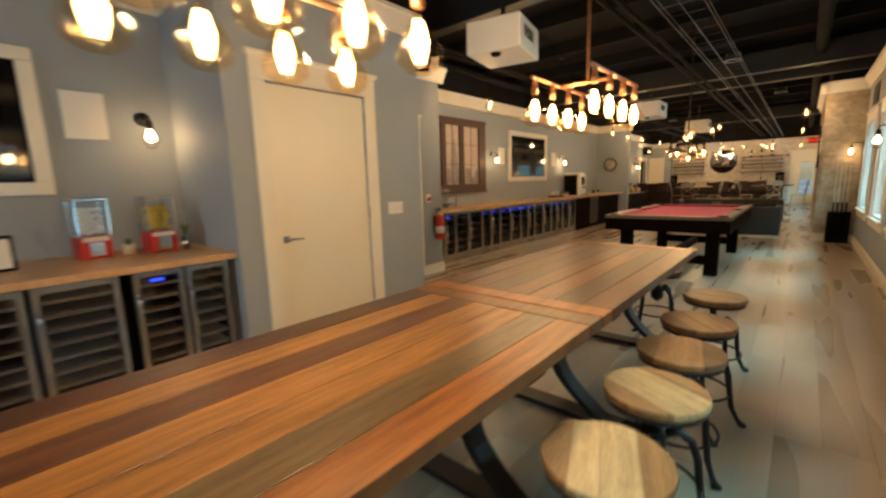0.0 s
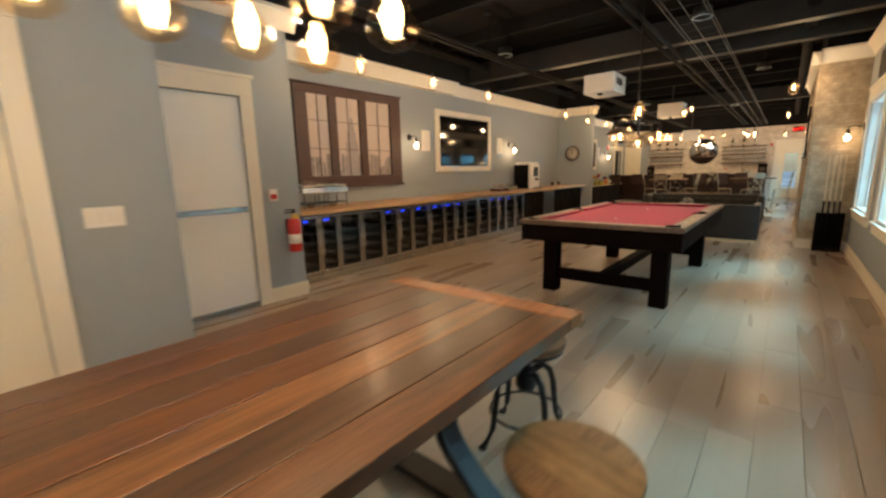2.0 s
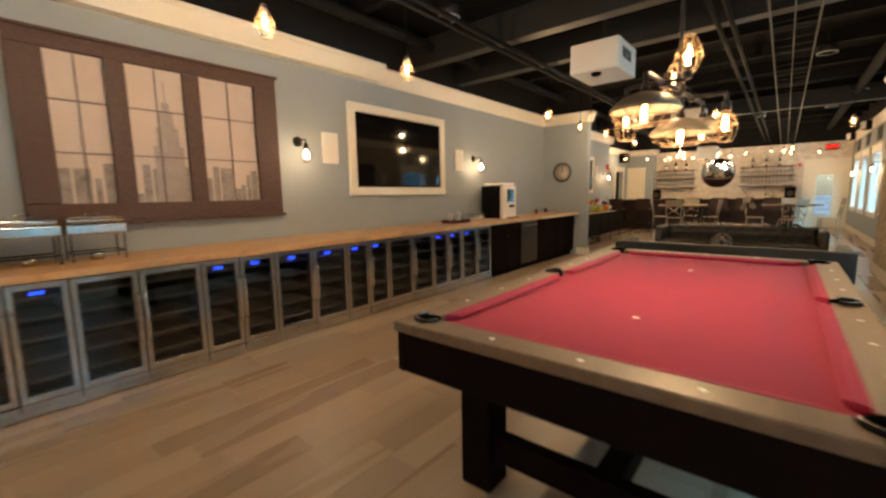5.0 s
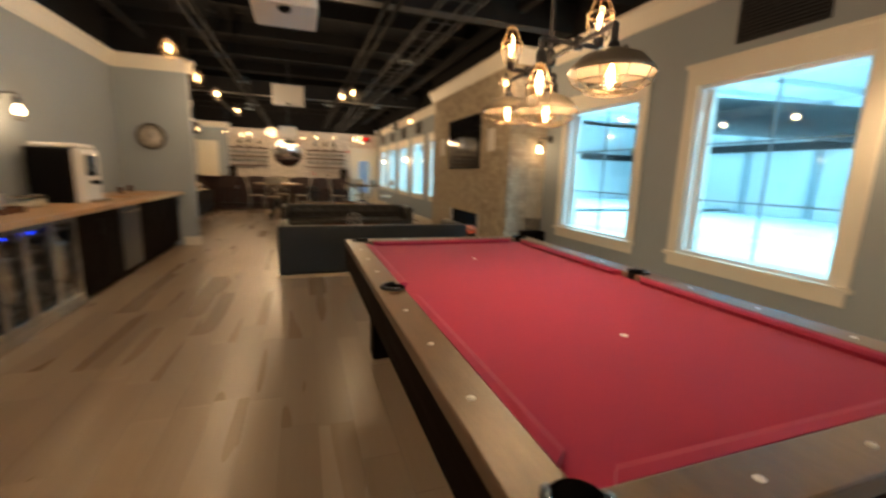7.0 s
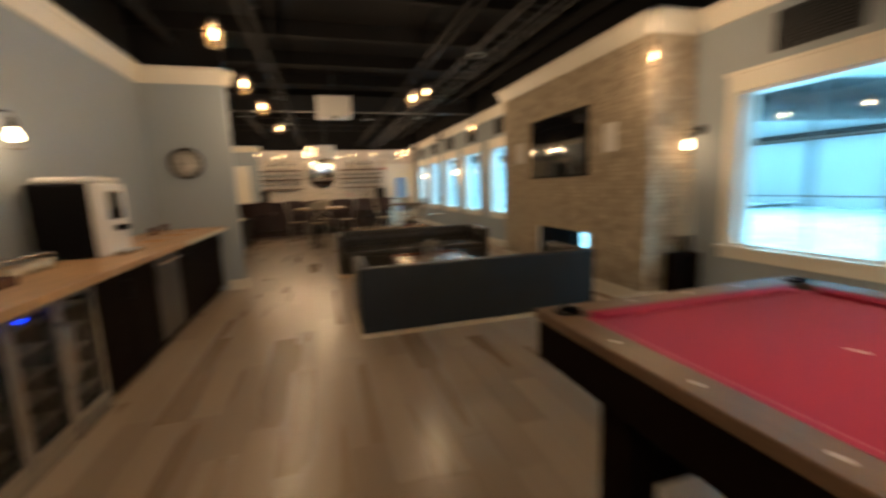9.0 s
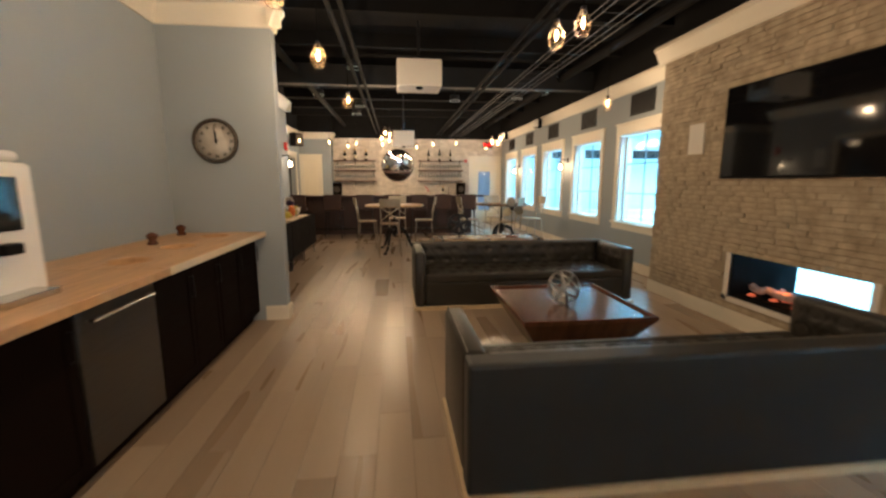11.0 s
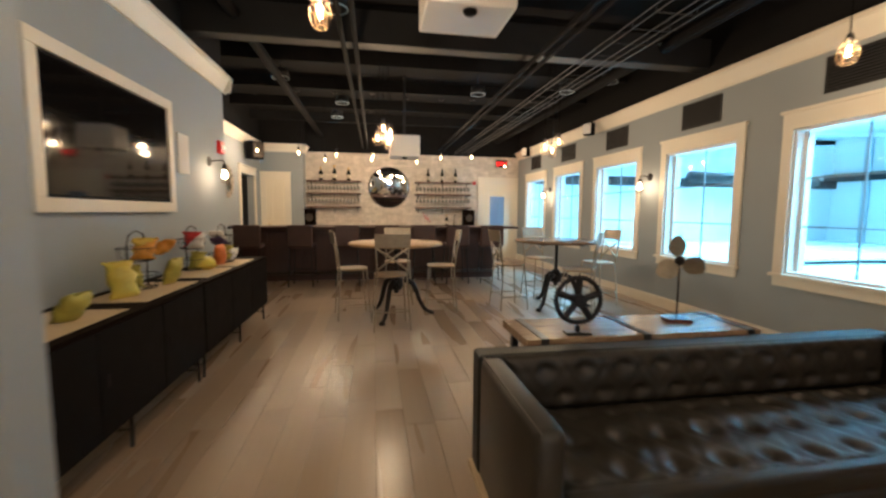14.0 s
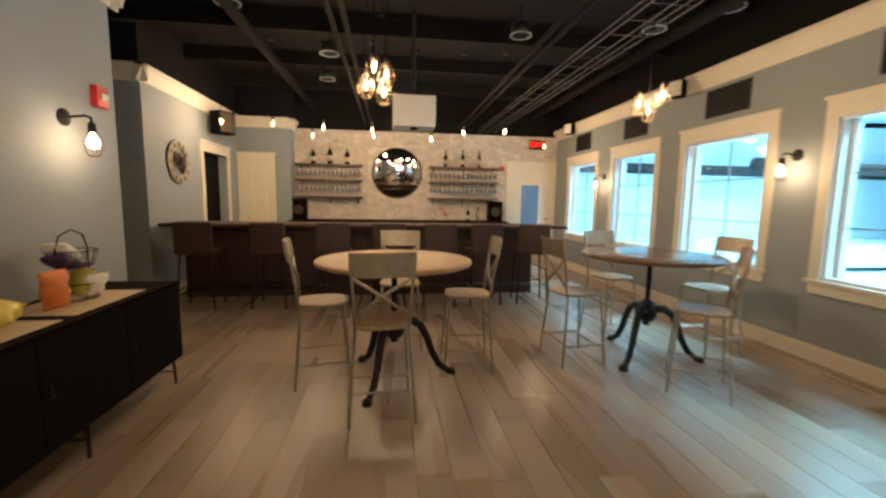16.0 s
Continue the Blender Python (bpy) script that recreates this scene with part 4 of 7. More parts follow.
d2 = tagged(new("door_2", mesh_of("door_2", B((-3.475, -3.432, 2.405, 3.23, 0.008, 2.075), bevel=0.003), M["door_grey"])), "closed pale exit door with a steel push bar", "door", "", "structure")
casing("trim_2", -3.42, 2.40, 3.235, 2.08, 0.12, 0.20)
pb = part("push_bar", B((-3.43, -3.375, 2.46, 3.19, 0.985, 1.035), bevel=0.006), M["steel"], d2, "steel push bar")
part("latch", B((-3.43, -3.35, 2.43, 2.51, 0.96, 1.06), bevel=0.01), M["chrome"], pb)
part("sweep", B((-3.432, -3.424, 2.41, 3.225, 0.01, 0.05)), M["steel"], d2)
# dark doorway and pale door near the bar
casing("trim_3", -5.42, 20.98, 21.95, 2.13, 0.12, 0.18)
# black sheet fills the open doorway in place of the unlit space behind
solid("doorway_shade", B((-5.60, -5.56, 20.99, 21.94, 0.01, 2.12)), M["black_plastic"], "black sheet standing in for the dark of the open doorway", "door")
d4 = tagged(new("door_4", mesh_of("door_4", B((-5.28, -4.83, 22.478, 22.498, 0.01, 2.10), (-5.24, -5.13, 22.47, 22.478, 0.15, 2.02), (-4.98, -4.87, 22.47, 22.478, 0.15, 2.02), bevel=0.002), M["door"])), "pale cream panelled door beside the bar", "door", "", "structure")
part("door_handle", turned([(0, 0), (0.012, 0), (0.012, 0.02), (0.027, 0.03), (0.027, 0.045), (0, 0.055)], 14, (0, 0, 0)), M["brass"], d4, "brass knob").matrix_basis = pose(-5.20, 22.475, 1.0, 90, 0, 0)
solid("trim_4", B((-5.41, -5.28, 22.474, 22.5, 0, 2.10), (-4.83, -4.70, 22.474, 22.5, 0, 2.10), (-5.41, -4.70, 22.47, 22.5, 2.10, 2.26), (-5.41, -4.68, 22.455, 22.5, 2.26, 2.29)), M["trim"], "wide cream painted door casing")
# glazed door at the far corner
d5 = tagged(new("door_5", mesh_of("door_5", B((0.33, 0.555, YB - 0.055, YB - 0.018, 0.01, 2.1), (0.965, 1.25, YB - 0.055, YB - 0.018, 0.01, 2.1), (0.555, 0.965, YB - 0.055, YB - 0.018, 1.76, 2.1), (0.555, 0.965, YB - 0.055, YB - 0.018, 0.01, 0.42)), M["door"])), "cream door with a tall glass light, beside the bar", "door", "", "structure")
part("pane", B((0.555, 0.965, YB - 0.04, YB - 0.034, 0.42, 1.76)), M["window_glass"], d5, "clear glass light", shadow=False)
part("door_handle", tubes_of(([(1.19, YB - 0.055, 1.0), (1.19, YB - 0.1, 1.0), (1.10, YB - 0.1, 1.0)], 0.01)), M["chrome"], d5)
solid("trim_5", B((0.21, 0.33, YB - 0.05, YB - 0.012, 0, 2.1), (1.25, 1.37, YB - 0.05, YB - 0.012, 0, 2.1), (0.21, 1.37, YB - 0.054, YB - 0.012, 2.1, 2.26), (0.19, 1.37, YB - 0.07, YB - 0.012, 2.26, 2.29)), M["trim"], "wide cream painted door casing")


# ---- pool table ----
def pool_table():
    x0, x1, y0, y1, z = -1.465, 0.075, 5.18, 7.965, 0.81
    t = thing("pool_table", "dark wood pool table with red felt and square legs", "pool table", ((x0 + x1) / 2, (y0 + y1) / 2, 0))
    hx, hy, rw, cw = (x1 - x0) / 2, (y1 - y0) / 2, 0.125, 0.05
    for s in (-1, 1):
        part("side_rail", B((s * (hx - rw / 2) - rw / 2, s * (hx - rw / 2) + rw / 2, -hy, hy, z - 0.045, z), bevel=0.006), M["rail_wood"], t, "polished dark wood rail")
        part("end_rail", B((-hx + rw + 0.001, hx - rw - 0.001, s * (hy - rw / 2) - rw / 2, s * (hy - rw / 2) + rw / 2, z - 0.045, z), bevel=0.006), M["rail_wood"], t, "polished dark wood rail")
        part("side_skirt", B((s * (hx - 0.03) - 0.02, s * (hx - 0.03) + 0.02, -hy + 0.012, hy - 0.012, z - 0.215, z - 0.047), bevel=0.004), M["dark_wood"], t)
        part("end_skirt", B((-hx + 0.052, hx - 0.052, s * (hy - 0.034) - 0.02, s * (hy - 0.034) + 0.02, z - 0.215, z - 0.047), bevel=0.004), M["dark_wood"], t)
    part("bed", B((-hx + rw, hx - rw, -hy + rw, hy - rw, z - 0.09, z - 0.03)), M["felt"], t, "red felt playing bed")
    pk = 0.07

    def cushion(a, b, n):
        bm = bmesh.new()
        a, b, n = Vector(a), Vector(b), Vector(n)
        d = (b - a).normalized()
        sec = [(0, z - 0.028), (0, z - 0.001), (cw * 0.55, z - 0.003), (cw, z - 0.012), (cw * 0.75, z - 0.03)]
        e = [[bm.verts.new((p + n * q + d * sgn * q * 0.9).to_tuple()[:2] + (h,)) for q, h in sec] for p, sgn in ((a, 1), (b, -1))]
        m = len(sec)
        for i in range(m):
            bm.faces.new((e[0][i], e[0][(i + 1) % m], e[1][(i + 1) % m], e[1][i]))
        bm.faces.new(e[0])
        bm.faces.new(e[1][::-1])
        part("cushion", bm, M["felt"], t, "red felt cushion")

    ix, iy = hx - rw, hy - rw
    for s in (-1, 1):
        for q in (-1, 1):
            cushion((s * ix, q * pk, 0), (s * ix, q * (iy - pk), 0), (-s, 0, 0))
        cushion((-ix + pk, s * iy, 0), (ix - pk, s * iy, 0), (0, -s, 0))
    for px, py in [(s * (ix + 0.02), q * (iy + 0.02)) for s in (-1, 1) for q in (-1, 1)] + [(s * (ix + 0.045), 0) for s in (-1, 1)]:
        pocket = part("pocket", turned([(0.0, -0.10), (0.042, -0.095), (0.052, -0.05), (0.052, 0.004)], 24, (px, py, z - 0.0)), M["black_plastic"], t, "black leather pocket")
        # flat black disc across the mouth paints the darkness of the hole
        part("pocket_shade", turned([(0, 0.0015), (0.049, 0.0015), (0.051, 0.0035), (0, 0.0035)], 24, (px, py, z)), M["ash"], pocket, "black disc painted as the shade in the pocket mouth")
        bm = bmesh.new()
        aim = math.atan2(py, px)
        arc = [(px + 0.053 * math.cos(aim + q), py + 0.053 * math.sin(aim + q), z + 0.004) for q in [-1.9 + 3.8 * k / 16 for k in range(17)]]
        tube(bm, arc, 0.009, 8)
        part("pocket_rim", bm, M["black_plastic"], pocket, "black leather pocket rim", smooth=True)
        bm = bmesh.new()
        tube(bm, [(a[0] * 0.998, a[1] * 0.998, a[2] + 0.008) for a in arc], 0.003, 6)
        part("pocket_trim", bm, M["chrome"], pocket, "bright metal pocket trim", smooth=True)
    for k in (1, 2, 3, 5, 6, 7):
        for s in (-1, 1):
            part("sight", turned([(0, 0), (0.011, 0), (0.009, 0.0015), (0, 0.002)], 12, (s * (hx - 0.06), -iy + 2 * iy * k / 8, z)), M["white_plastic"], t)
    for k in (1, 2, 3):
        for s in (-1, 1):
            part("sight", turned([(0, 0), (0.011, 0), (0.009, 0.0015), (0, 0.002)], 12, (-ix + 2 * ix * k / 4, s * (hy - 0.06), z)), M["white_plastic"], t)
    for s in (-1, 1):
        part("spot", turned([(0, 0), (0.016, 0), (0.014, 0.0012), (0, 0.0014)], 14, (-0.01, s * 0.67, z - 0.03)), M["white_wash"], t, "pale cloth spot")
    part("slate_frame", B((-hx + 0.1, hx - 0.1, -hy + 0.1, hy - 0.1, z - 0.2, z - 0.095)), M["dark_wood"], t)
    lx, ly = hx - 0.225, hy - 0.335
    for s in (-1, 1):
        for q in (-1, 1):
            part("leg", B((s * lx - 0.075, s * lx + 0.075, q * ly - 0.075, q * ly + 0.075, 0.0, z - 0.2), bevel=0.006), M["dark_wood"], t)
        part("stretcher", B((-lx + 0.076, lx - 0.076, s * ly - 0.035, s * ly + 0.035, 0.14, 0.26), bevel=0.004), M["dark_wood"], t)
    part("stretcher", B((-0.05, 0.05, -ly + 0.036, ly - 0.036, 0.15, 0.25), bevel=0.004), M["dark_wood"], t)
    return t


pool_table()


# ---- lamps ----
def bulb(parent, x, y, z, r=0.045, h=0.14, socket="cast_iron", cap=0.05):
    """Drop bulb hanging from a socket whose top is at z; returns the lit centre."""
    s = part("socket", turned([(0, 0), (0.016, 0), (0.02, -0.012), (0.02, -cap), (0, -cap)], 14, (x, y, z)), M[socket], parent)
    zz = z - cap
    g = part("bulb", turned([(0.013, 0), (0.016, -0.02 * h / 0.14), (0.4 * r + 0.012, -0.35 * h), (r * 0.93, -0.58 * h), (r, -0.72 * h), (r * 0.88, -0.86 * h), (r * 0.5, -0.97 * h), (0, -h)], 20, (x, y, zz)), M["amber_glass"], s, "amber glass filament bulb", smooth=True, shadow=False)
    bm = bmesh.new()
    pts = []
    for k in range(8):
        a = 2 * math.pi * k / 8
        run = [(0.10, 0.20), (0.30, 0.46), (0.26, 0.62), (0.12, 0.80)]
        for q, d in (run if k % 2 == 0 else run[::-1]):
            pts.append((x + r * q * math.cos(a), y + r * q * math.sin(a), zz - h * d))
    tube(bm, pts, r * 0.085, 5)
    f = part("filament", bm, M["filament"], s, "glowing filament", shadow=False)
    return (x, y, zz - h * 0.5)


def wire_cage(parent, x, y, z, r=0.065, h=0.17):
    bm = bmesh.new()
    for k in range(6):
        a = 2 * math.pi * k / 6
        c, s = math.cos(a), math.sin(a)
        tube(bm, [(x + q * r * c, y + q * r * s, z - d * h) for q, d in ((0.35, 0), (0.62, 0.18), (0.95, 0.45), (1.0, 0.66), (0.72, 0.95), (0.6, 1.0))], 0.0028, 5)
    for q, d in ((0.35, 0), (0.95, 0.45), (0.6, 1.0)):
        ring(bm, (x, y, z - d * h), r * q, 0.003, seg=18, tubes=5)
    part("cage", bm, M["cage"], parent, "brass wire cage", shadow=False)


def chandelier(yc, group=""):
    """Copper-pipe frame with two rows of four Edison bulbs."""
    t = thing("pipe_chandelier", "copper pipe chandelier with eight glowing amber bulbs over the long table", "chandelier", (-0.41, yc, 0), "chandeliers over the long table")
    zp = 1.955
    part("frame", tubes_of(([(-0.185, -0.40, zp), (-0.185, 0.40, zp)], 0.013), ([(0.185, -0.40, zp), (0.185, 0.40, zp)], 0.013), ([(-0.185, 0, zp), (0.185, 0, zp)], 0.013), ([(0, 0, zp), (0, 0, ROOF - 0.2)], 0.012)), M["copper"], t, "copper pipe frame")
    part("canopy", turned([(0, 0.0), (0.06, 0.0), (0.06, -0.015), (0.02, -0.03), (0, -0.03)], 20, (0, 0, ROOF - 0.2)), M["copper"], t)
    for sx in (-0.185, 0.185):
        for k in range(4):
            y = -0.36 + 0.24 * k
            part("elbow", tubes_of(([(sx, y, zp), (sx, y, zp - 0.045)], 0.017)), M["copper"], t)
            bulb(t, sx, y, zp - 0.045, 0.074, 0.195, socket="copper")
    for sx in (-0.185, 0.185):
        for y in (-0.24, 0.24):
            point_lamp(-0.41 + sx, yc + y, 1.78, BULB_W * 0.95)
    return t


chandelier(1.83)
chandelier(-0.30)


def cage_pendant(x, y, zb, label="small caged pendant lamp with a glowing bulb on a black cord", group="caged pendants over the long counter", n=1, watts=None, cage=True):
    t = thing("pendant_lamp", label, "pendant lamp", (x, y, 0), group)
    offs = [(0, 0, 0)] if n == 1 else [(-0.09, 0.03, 0.0), (0.07, -0.06, 0.06), (0.05, 0.1, -0.03), (-0.02, -0.1, 0.1)][:n]
    for ox, oy, oz in offs:
        z = zb + oz + 0.09
        part("cord", tubes_of(([(ox * 0.3, oy * 0.3, ROOF - 0.003), (ox, oy, z + 0.3), (ox, oy, z)], 0.0045)), M["black_plastic"], t)
        c = bulb(t, ox, oy, z, 0.036, 0.11, cap=0.055)
        if cage:
            wire_cage(t, ox, oy, z - 0.03, 0.06, 0.17)
    part("canopy", turned([(0, 0), (0.055, 0), (0.05, -0.02), (0, -0.025)], 18, (0, 0, ROOF)), M["black_duct"], t)
    point_lamp(x, y, zb, watts or BULB_W * 1.4 * n ** 0.5)
    return t


for x, y, z in ((-2.86, 4.28, 2.465), (-2.92, 5.5, 2.475), (-2.94, 6.83, 2.47), (-2.94, 9.7, 2.45), (-2.97, 11.0, 2.43), (-2.96, 12.25, 2.45), (-2.92, 14.1, 2.44)):
    cage_pendant(x, y, z, watts=BULB_W * (1.9 if y < 9 else 1.5))
for x, y, z in ((0.64, 9.61, 2.46), (0.58, 14.1, 2.47)):
    cage_pendant(x, y, z, "small caged pendant lamp with a glowing bulb by the windows", "caged pendants by the windows")
for x, y, z, n in ((-1.05, 11.6, 2.47, 2), (-2.50, 17.04, 2.28, 4), (-0.24, 17.05, 2.24, 3)):
    cage_pendant(x, y, z, "cluster of caged pendant lamps with glowing bulbs", "clustered pendants", n)
for x, y, z in ((-4.95, 20.55, 2.55), (-4.08, 20.1, 2.47), (-3.68, 20.95, 2.45), (-3.37, 20.1, 2.45), (-2.66, 20.0, 2.42), (-2.70, 21.5, 2.55), (-1.98, 20.25, 2.51), (-1.70, 20.92, 2.45), (-1.27, 20.2, 2.46), (-0.64, 20.1, 2.48), (0.5, 21.4, 2.45)):
    cage_pendant(x, y, z, "bare-bulb pendant lamp hanging over the bar", "pendants over the bar", cage=False, watts=BULB_W * 1.4)


def pool_lamp():
    cx, cy, za = -0.70, 6.52, 1.835
    t = thing("pool_chandelier", "iron chandelier with dished shades and caged bulbs over the pool table", "chandelier", (cx, cy, 0))
    part("stem", tubes_of(([(0, 0, za), (0, 0, ROOF - 0.003)], 0.011)), M["cast_iron"], t)
    part("hub", turned([(0, -0.035), (0.022, -0.03), (0.03, -0.01), (0.03, 0.015), (0.018, 0.04), (0, 0.045)], 18, (0, 0, za)), M["cast_iron"], t)
    part("canopy", turned([(0, 0), (0.07, 0), (0.06, -0.025), (0, -0.03)], 20, (0, 0, ROOF)), M["cast_iron"], t)
    for run in ([(-0.045, -0.465, za), (0.045, 0.465, za)], [(-0.185, -0.235, za), (0.073, -0.23, za)], [(-0.073, 0.23, za), (0.185, 0.235, za)]):
        part("pipe_arm", tubes_of((run, 0.011)), M["cast_iron"], t, "iron pipe arm")
    for x, y in ((-0.023, -0.235), (0.023, 0.235)):
        part("pipe_joint", tubes_of(([(x, y, za - 0.022), (x, y, za + 0.022)], 0.018)), M["cast_iron"], t)
    for x, y in ((0.073, -0.23), (-0.073, 0.23)):
        s = part("socket", turned([(0, 0), (0.02, 0), (0.022, 0.05), (0, 0.05)], 14, (x, y, za)), M["cast_iron"], t)
        part("bulb", turned([(0.013, 0), (0.02, 0.02), (0.034, 0.06), (0.036, 0.085), (0.028, 0.11), (0, 0.125)], 18, (x, y, za + 0.05)), M["amber_glass"], s, "amber glass filament bulb", smooth=True, shadow=False)
        part("filament", tubes_of(([(x - 0.006, y, za + 0.06), (x + 0.011, y + 0.004, za + 0.105), (x + 0.004, y - 0.008, za + 0.14), (x - 0.011, y - 0.004, za + 0.105), (x + 0.002, y + 0.008, za + 0.06)], 0.0045)), M["filament"], s, "glowing filament", shadow=False)
        wire_cage(t, x, y, za + 0.19, 0.055, 0.16)
        point_lamp(cx + x, cy + y, za + 0.10, BULB_W * 0.5)
    for x, y, z, shaded in ((-0.185, -0.235, 1.68, False), (0.185, 0.235, 1.68, False), (-0.045, -0.465, 1.666, True), (0.045, 0.465, 1.666, True), (0.012, 0.02, 1.61, True)):
        part("drop", tubes_of(([(x, y, za), (x, y, z + 0.11)], 0.012)), M["cast_iron"], t)
        bulb(t, x, y, z + 0.1125, 0.036, 0.125, cap=0.05)
        if shaded:
            part("shade", turned([(0.026, 0.085), (0.05, 0.082), (0.10, 0.062), (0.138, 0.026), (0.146, 0.01), (0.142, 0.01), (0.134, 0.024), (0.098, 0.057), (0.05, 0.077), (0.026, 0.08), (0.026, 0.085)], 32, (x, y, z)), M["shade_metal"], t, "shallow dished metal shade")
            bm = bmesh.new()
            for k in range(10):
                a = 2 * math.pi * k / 10
                tube(bm, [(x + q * math.cos(a), y + q * math.sin(a), z + d) for q, d in ((0.144, 0.01), (0.128, -0.025), (0.085, -0.052), (0.0, -0.056))], 0.0022, 5)
            for q, d in ((0.144, 0.009), (0.128, -0.025), (0.085, -0.052)):
                ring(bm, (x, y, z + d), q, 0.0026, seg=28, tubes=5)
            part("wire_basket", bm, M["cage"], t, "brass wire basket under the shade", shadow=False)
        else:
            wire_cage(t, x, y, z + 0.06, 0.055, 0.16)
        point_lamp(cx + x, cy + y, z, BULB_W * (0.75 if shaded else 0.6))
    return t


pool_lamp()


def sconce(x, y, z, nx, ny=0.0, group="wall sconces"):
    """Iron wall lamp: round plate, bent arm, bare bulb below. n points into the room."""
    t = thing("wall_sconce", "black iron wall sconce with a bare glowing bulb", "wall lamp", (x, y, z), group)
    part("plate", turned([(0, 0), (0.055, 0), (0.055, 0.01), (0.045, 0.018), (0, 0.02)], 22), M["cast_iron"], t).matrix_basis = pose(0, 0, 0.1, 0, 90 if nx > 0 else -90, 0)
    part("arm", tubes_of(([(nx * 0.015, 0, 0.1), (nx * 0.13, 0, 0.115), (nx * 0.165, 0, 0.1), (nx * 0.165, 0, 0.07)], 0.008)), M["cast_iron"], t, smooth=True)
    s = part("socket", turned([(0, 0.075), (0.02, 0.07), (0.024, 0.03), (0.024, 0.005), (0, 0.005)], 16, (nx * 0.165, 0, 0)), M["cast_iron"], t)
    part("bulb", turned([(0.013, 0.006), (0.016, -0.01), (0.034, -0.045), (0.036, -0.062), (0.026, -0.085), (0, -0.095)], 18, (nx * 0.165, 0, 0)), M["sconce_bulb"], s, "glowing warm bulb", smooth=True, shadow=False)
    wire_cage(t, nx * 0.165, 0, 0.01, 0.05, 0.15)
    point_lamp(x + nx * 0.165, y, z - 0.05, SCONCE_W)
    return t


for y in (6.61, 9.98):
    sconce(XL + 0.012 if y < 7.8 else XL, y, 1.84, 1)
sconce(-3.47, 0.12, 1.83, 1)
sconce(-4.48, 16.74, 1.78, 1)
for y in (6.15, 9.83):
    sconce(XR, y, 1.73, -1)
for y in (17.2, 20.71):
    sconce(XF, y, 1.76, -1)


# ---- projectors, vents, signs, small wall things ----
def projector(x, y, z, w=0.48, d=0.52, h=0.27, turn=0.0, name_label="white ceiling projector hanging under a black mount"):
    t = thing("projector", name_label, "projector", (x, y, z), "ceiling projectors", turn)
    part("body", B((-w / 2, w / 2, -d / 2, d / 2, 0, h), bevel=0.015), M["white_plastic"], t)
    part("lens", turned([(0, 0), (0.05, 0), (0.05, -0.015), (0.035, -0.03), (0, -0.03)], 20), M["black_plastic"], t).matrix_basis = pose(0, -d / 2 + 0.09, 0.0, 0, 0, 0)
    part("mount", tubes_of(([(0, 0, h), (0, 0, ROOF - z)], 0.022)), M["black_duct"], t)
    part("bracket", B((-0.12, 0.12, -0.12, 0.12, h, h + 0.012)), M["black_duct"], t)
    for k in range(6):
        part("vent_slot", B((w / 2, w / 2 + 0.003, -d * 0.3 + k * 0.05, -d * 0.3 + 0.03 + k * 0.05, h * 0.4, h * 0.75)), M["clock_black"], t)
    return t


projector(-1.70, 2.85, 2.57, 0.55, 0.6, 0.3, 12)
projector(-1.85, 8.75, 2.56, 0.5, 0.6, 0.3)
projector(-1.98, 14.7, 2.70, 0.62, 0.5, 0.36)
projector(-2.12, 18.9, 2.25, 0.5, 0.42, 0.36)


def grille(x, y0, y1, z0=2.41, z1=2.73):
    t = thing("return_grille", "black louvred air grille above a window", "vent", (x, (y0 + y1) / 2, z0), "air grilles above the windows")
    h, H = (y1 - y0) / 2, z1 - z0
    part("frame", B((-0.012, 0, -h, h, 0, 0.02), (-0.012, 0, -h, h, H - 0.02, H), (-0.012, 0, -h, -h + 0.02, 0.02, H - 0.02), (-0.012, 0, h - 0.02, h, 0.02, H - 0.02)), M["black_duct"], t)
    part("backing", B((-0.003, 0, -h + 0.02, h - 0.02, 0.02, H - 0.02)), M["cabinet_dark"], t)
    for k in range(11):
        z = 0.03 + k * (H - 0.055) / 10
        part("slat", B((-0.011, -0.003, -h + 0.02, h - 0.02, z, z + 0.012)), M["black_duct"], t)


for w in NEAR_W:
    grille(XR, (w[0] + w[1]) / 2 - 0.31, (w[0] + w[1]) / 2 + 0.31, 2.38, 2.70)
for w in FAR_W:
    grille(XF, (w[0] + w[1]) / 2 - 0.31, (w[0] + w[1]) / 2 + 0.31)


def spot_speaker(x, y, z, turn, k=1.0):
    t = thing("wall_speaker", "black bracket speaker with a pale grille high on the wall", "speaker", (x, y, z), "wall speakers", turn)
    part("body", B((-0.16 * k, -0.03, -0.09 * k, 0.09 * k, -0.11 * k, 0.11 * k), bevel=0.02), M["black_plastic"], t)
    part("baffle", B((-0.16 * k - 0.008, -0.16 * k, -0.075 * k, 0.075 * k, -0.09 * k, 0.09 * k), bevel=0.003), M["white_plastic" if k == 1.0 else "bronze"], t, "speaker grille")
    part("bracket", B((-0.03, 0.0, -0.03, 0.03, -0.04, 0.04)), M["black_duct"], t)


spot_speaker(XF - 0.1, 18.75, 2.83, 30)
spot_speaker(XF - 0.1, 21.9, 2.86, 30)
spot_speaker(-5.30, 21.3, 2.62, 145, 1.7)


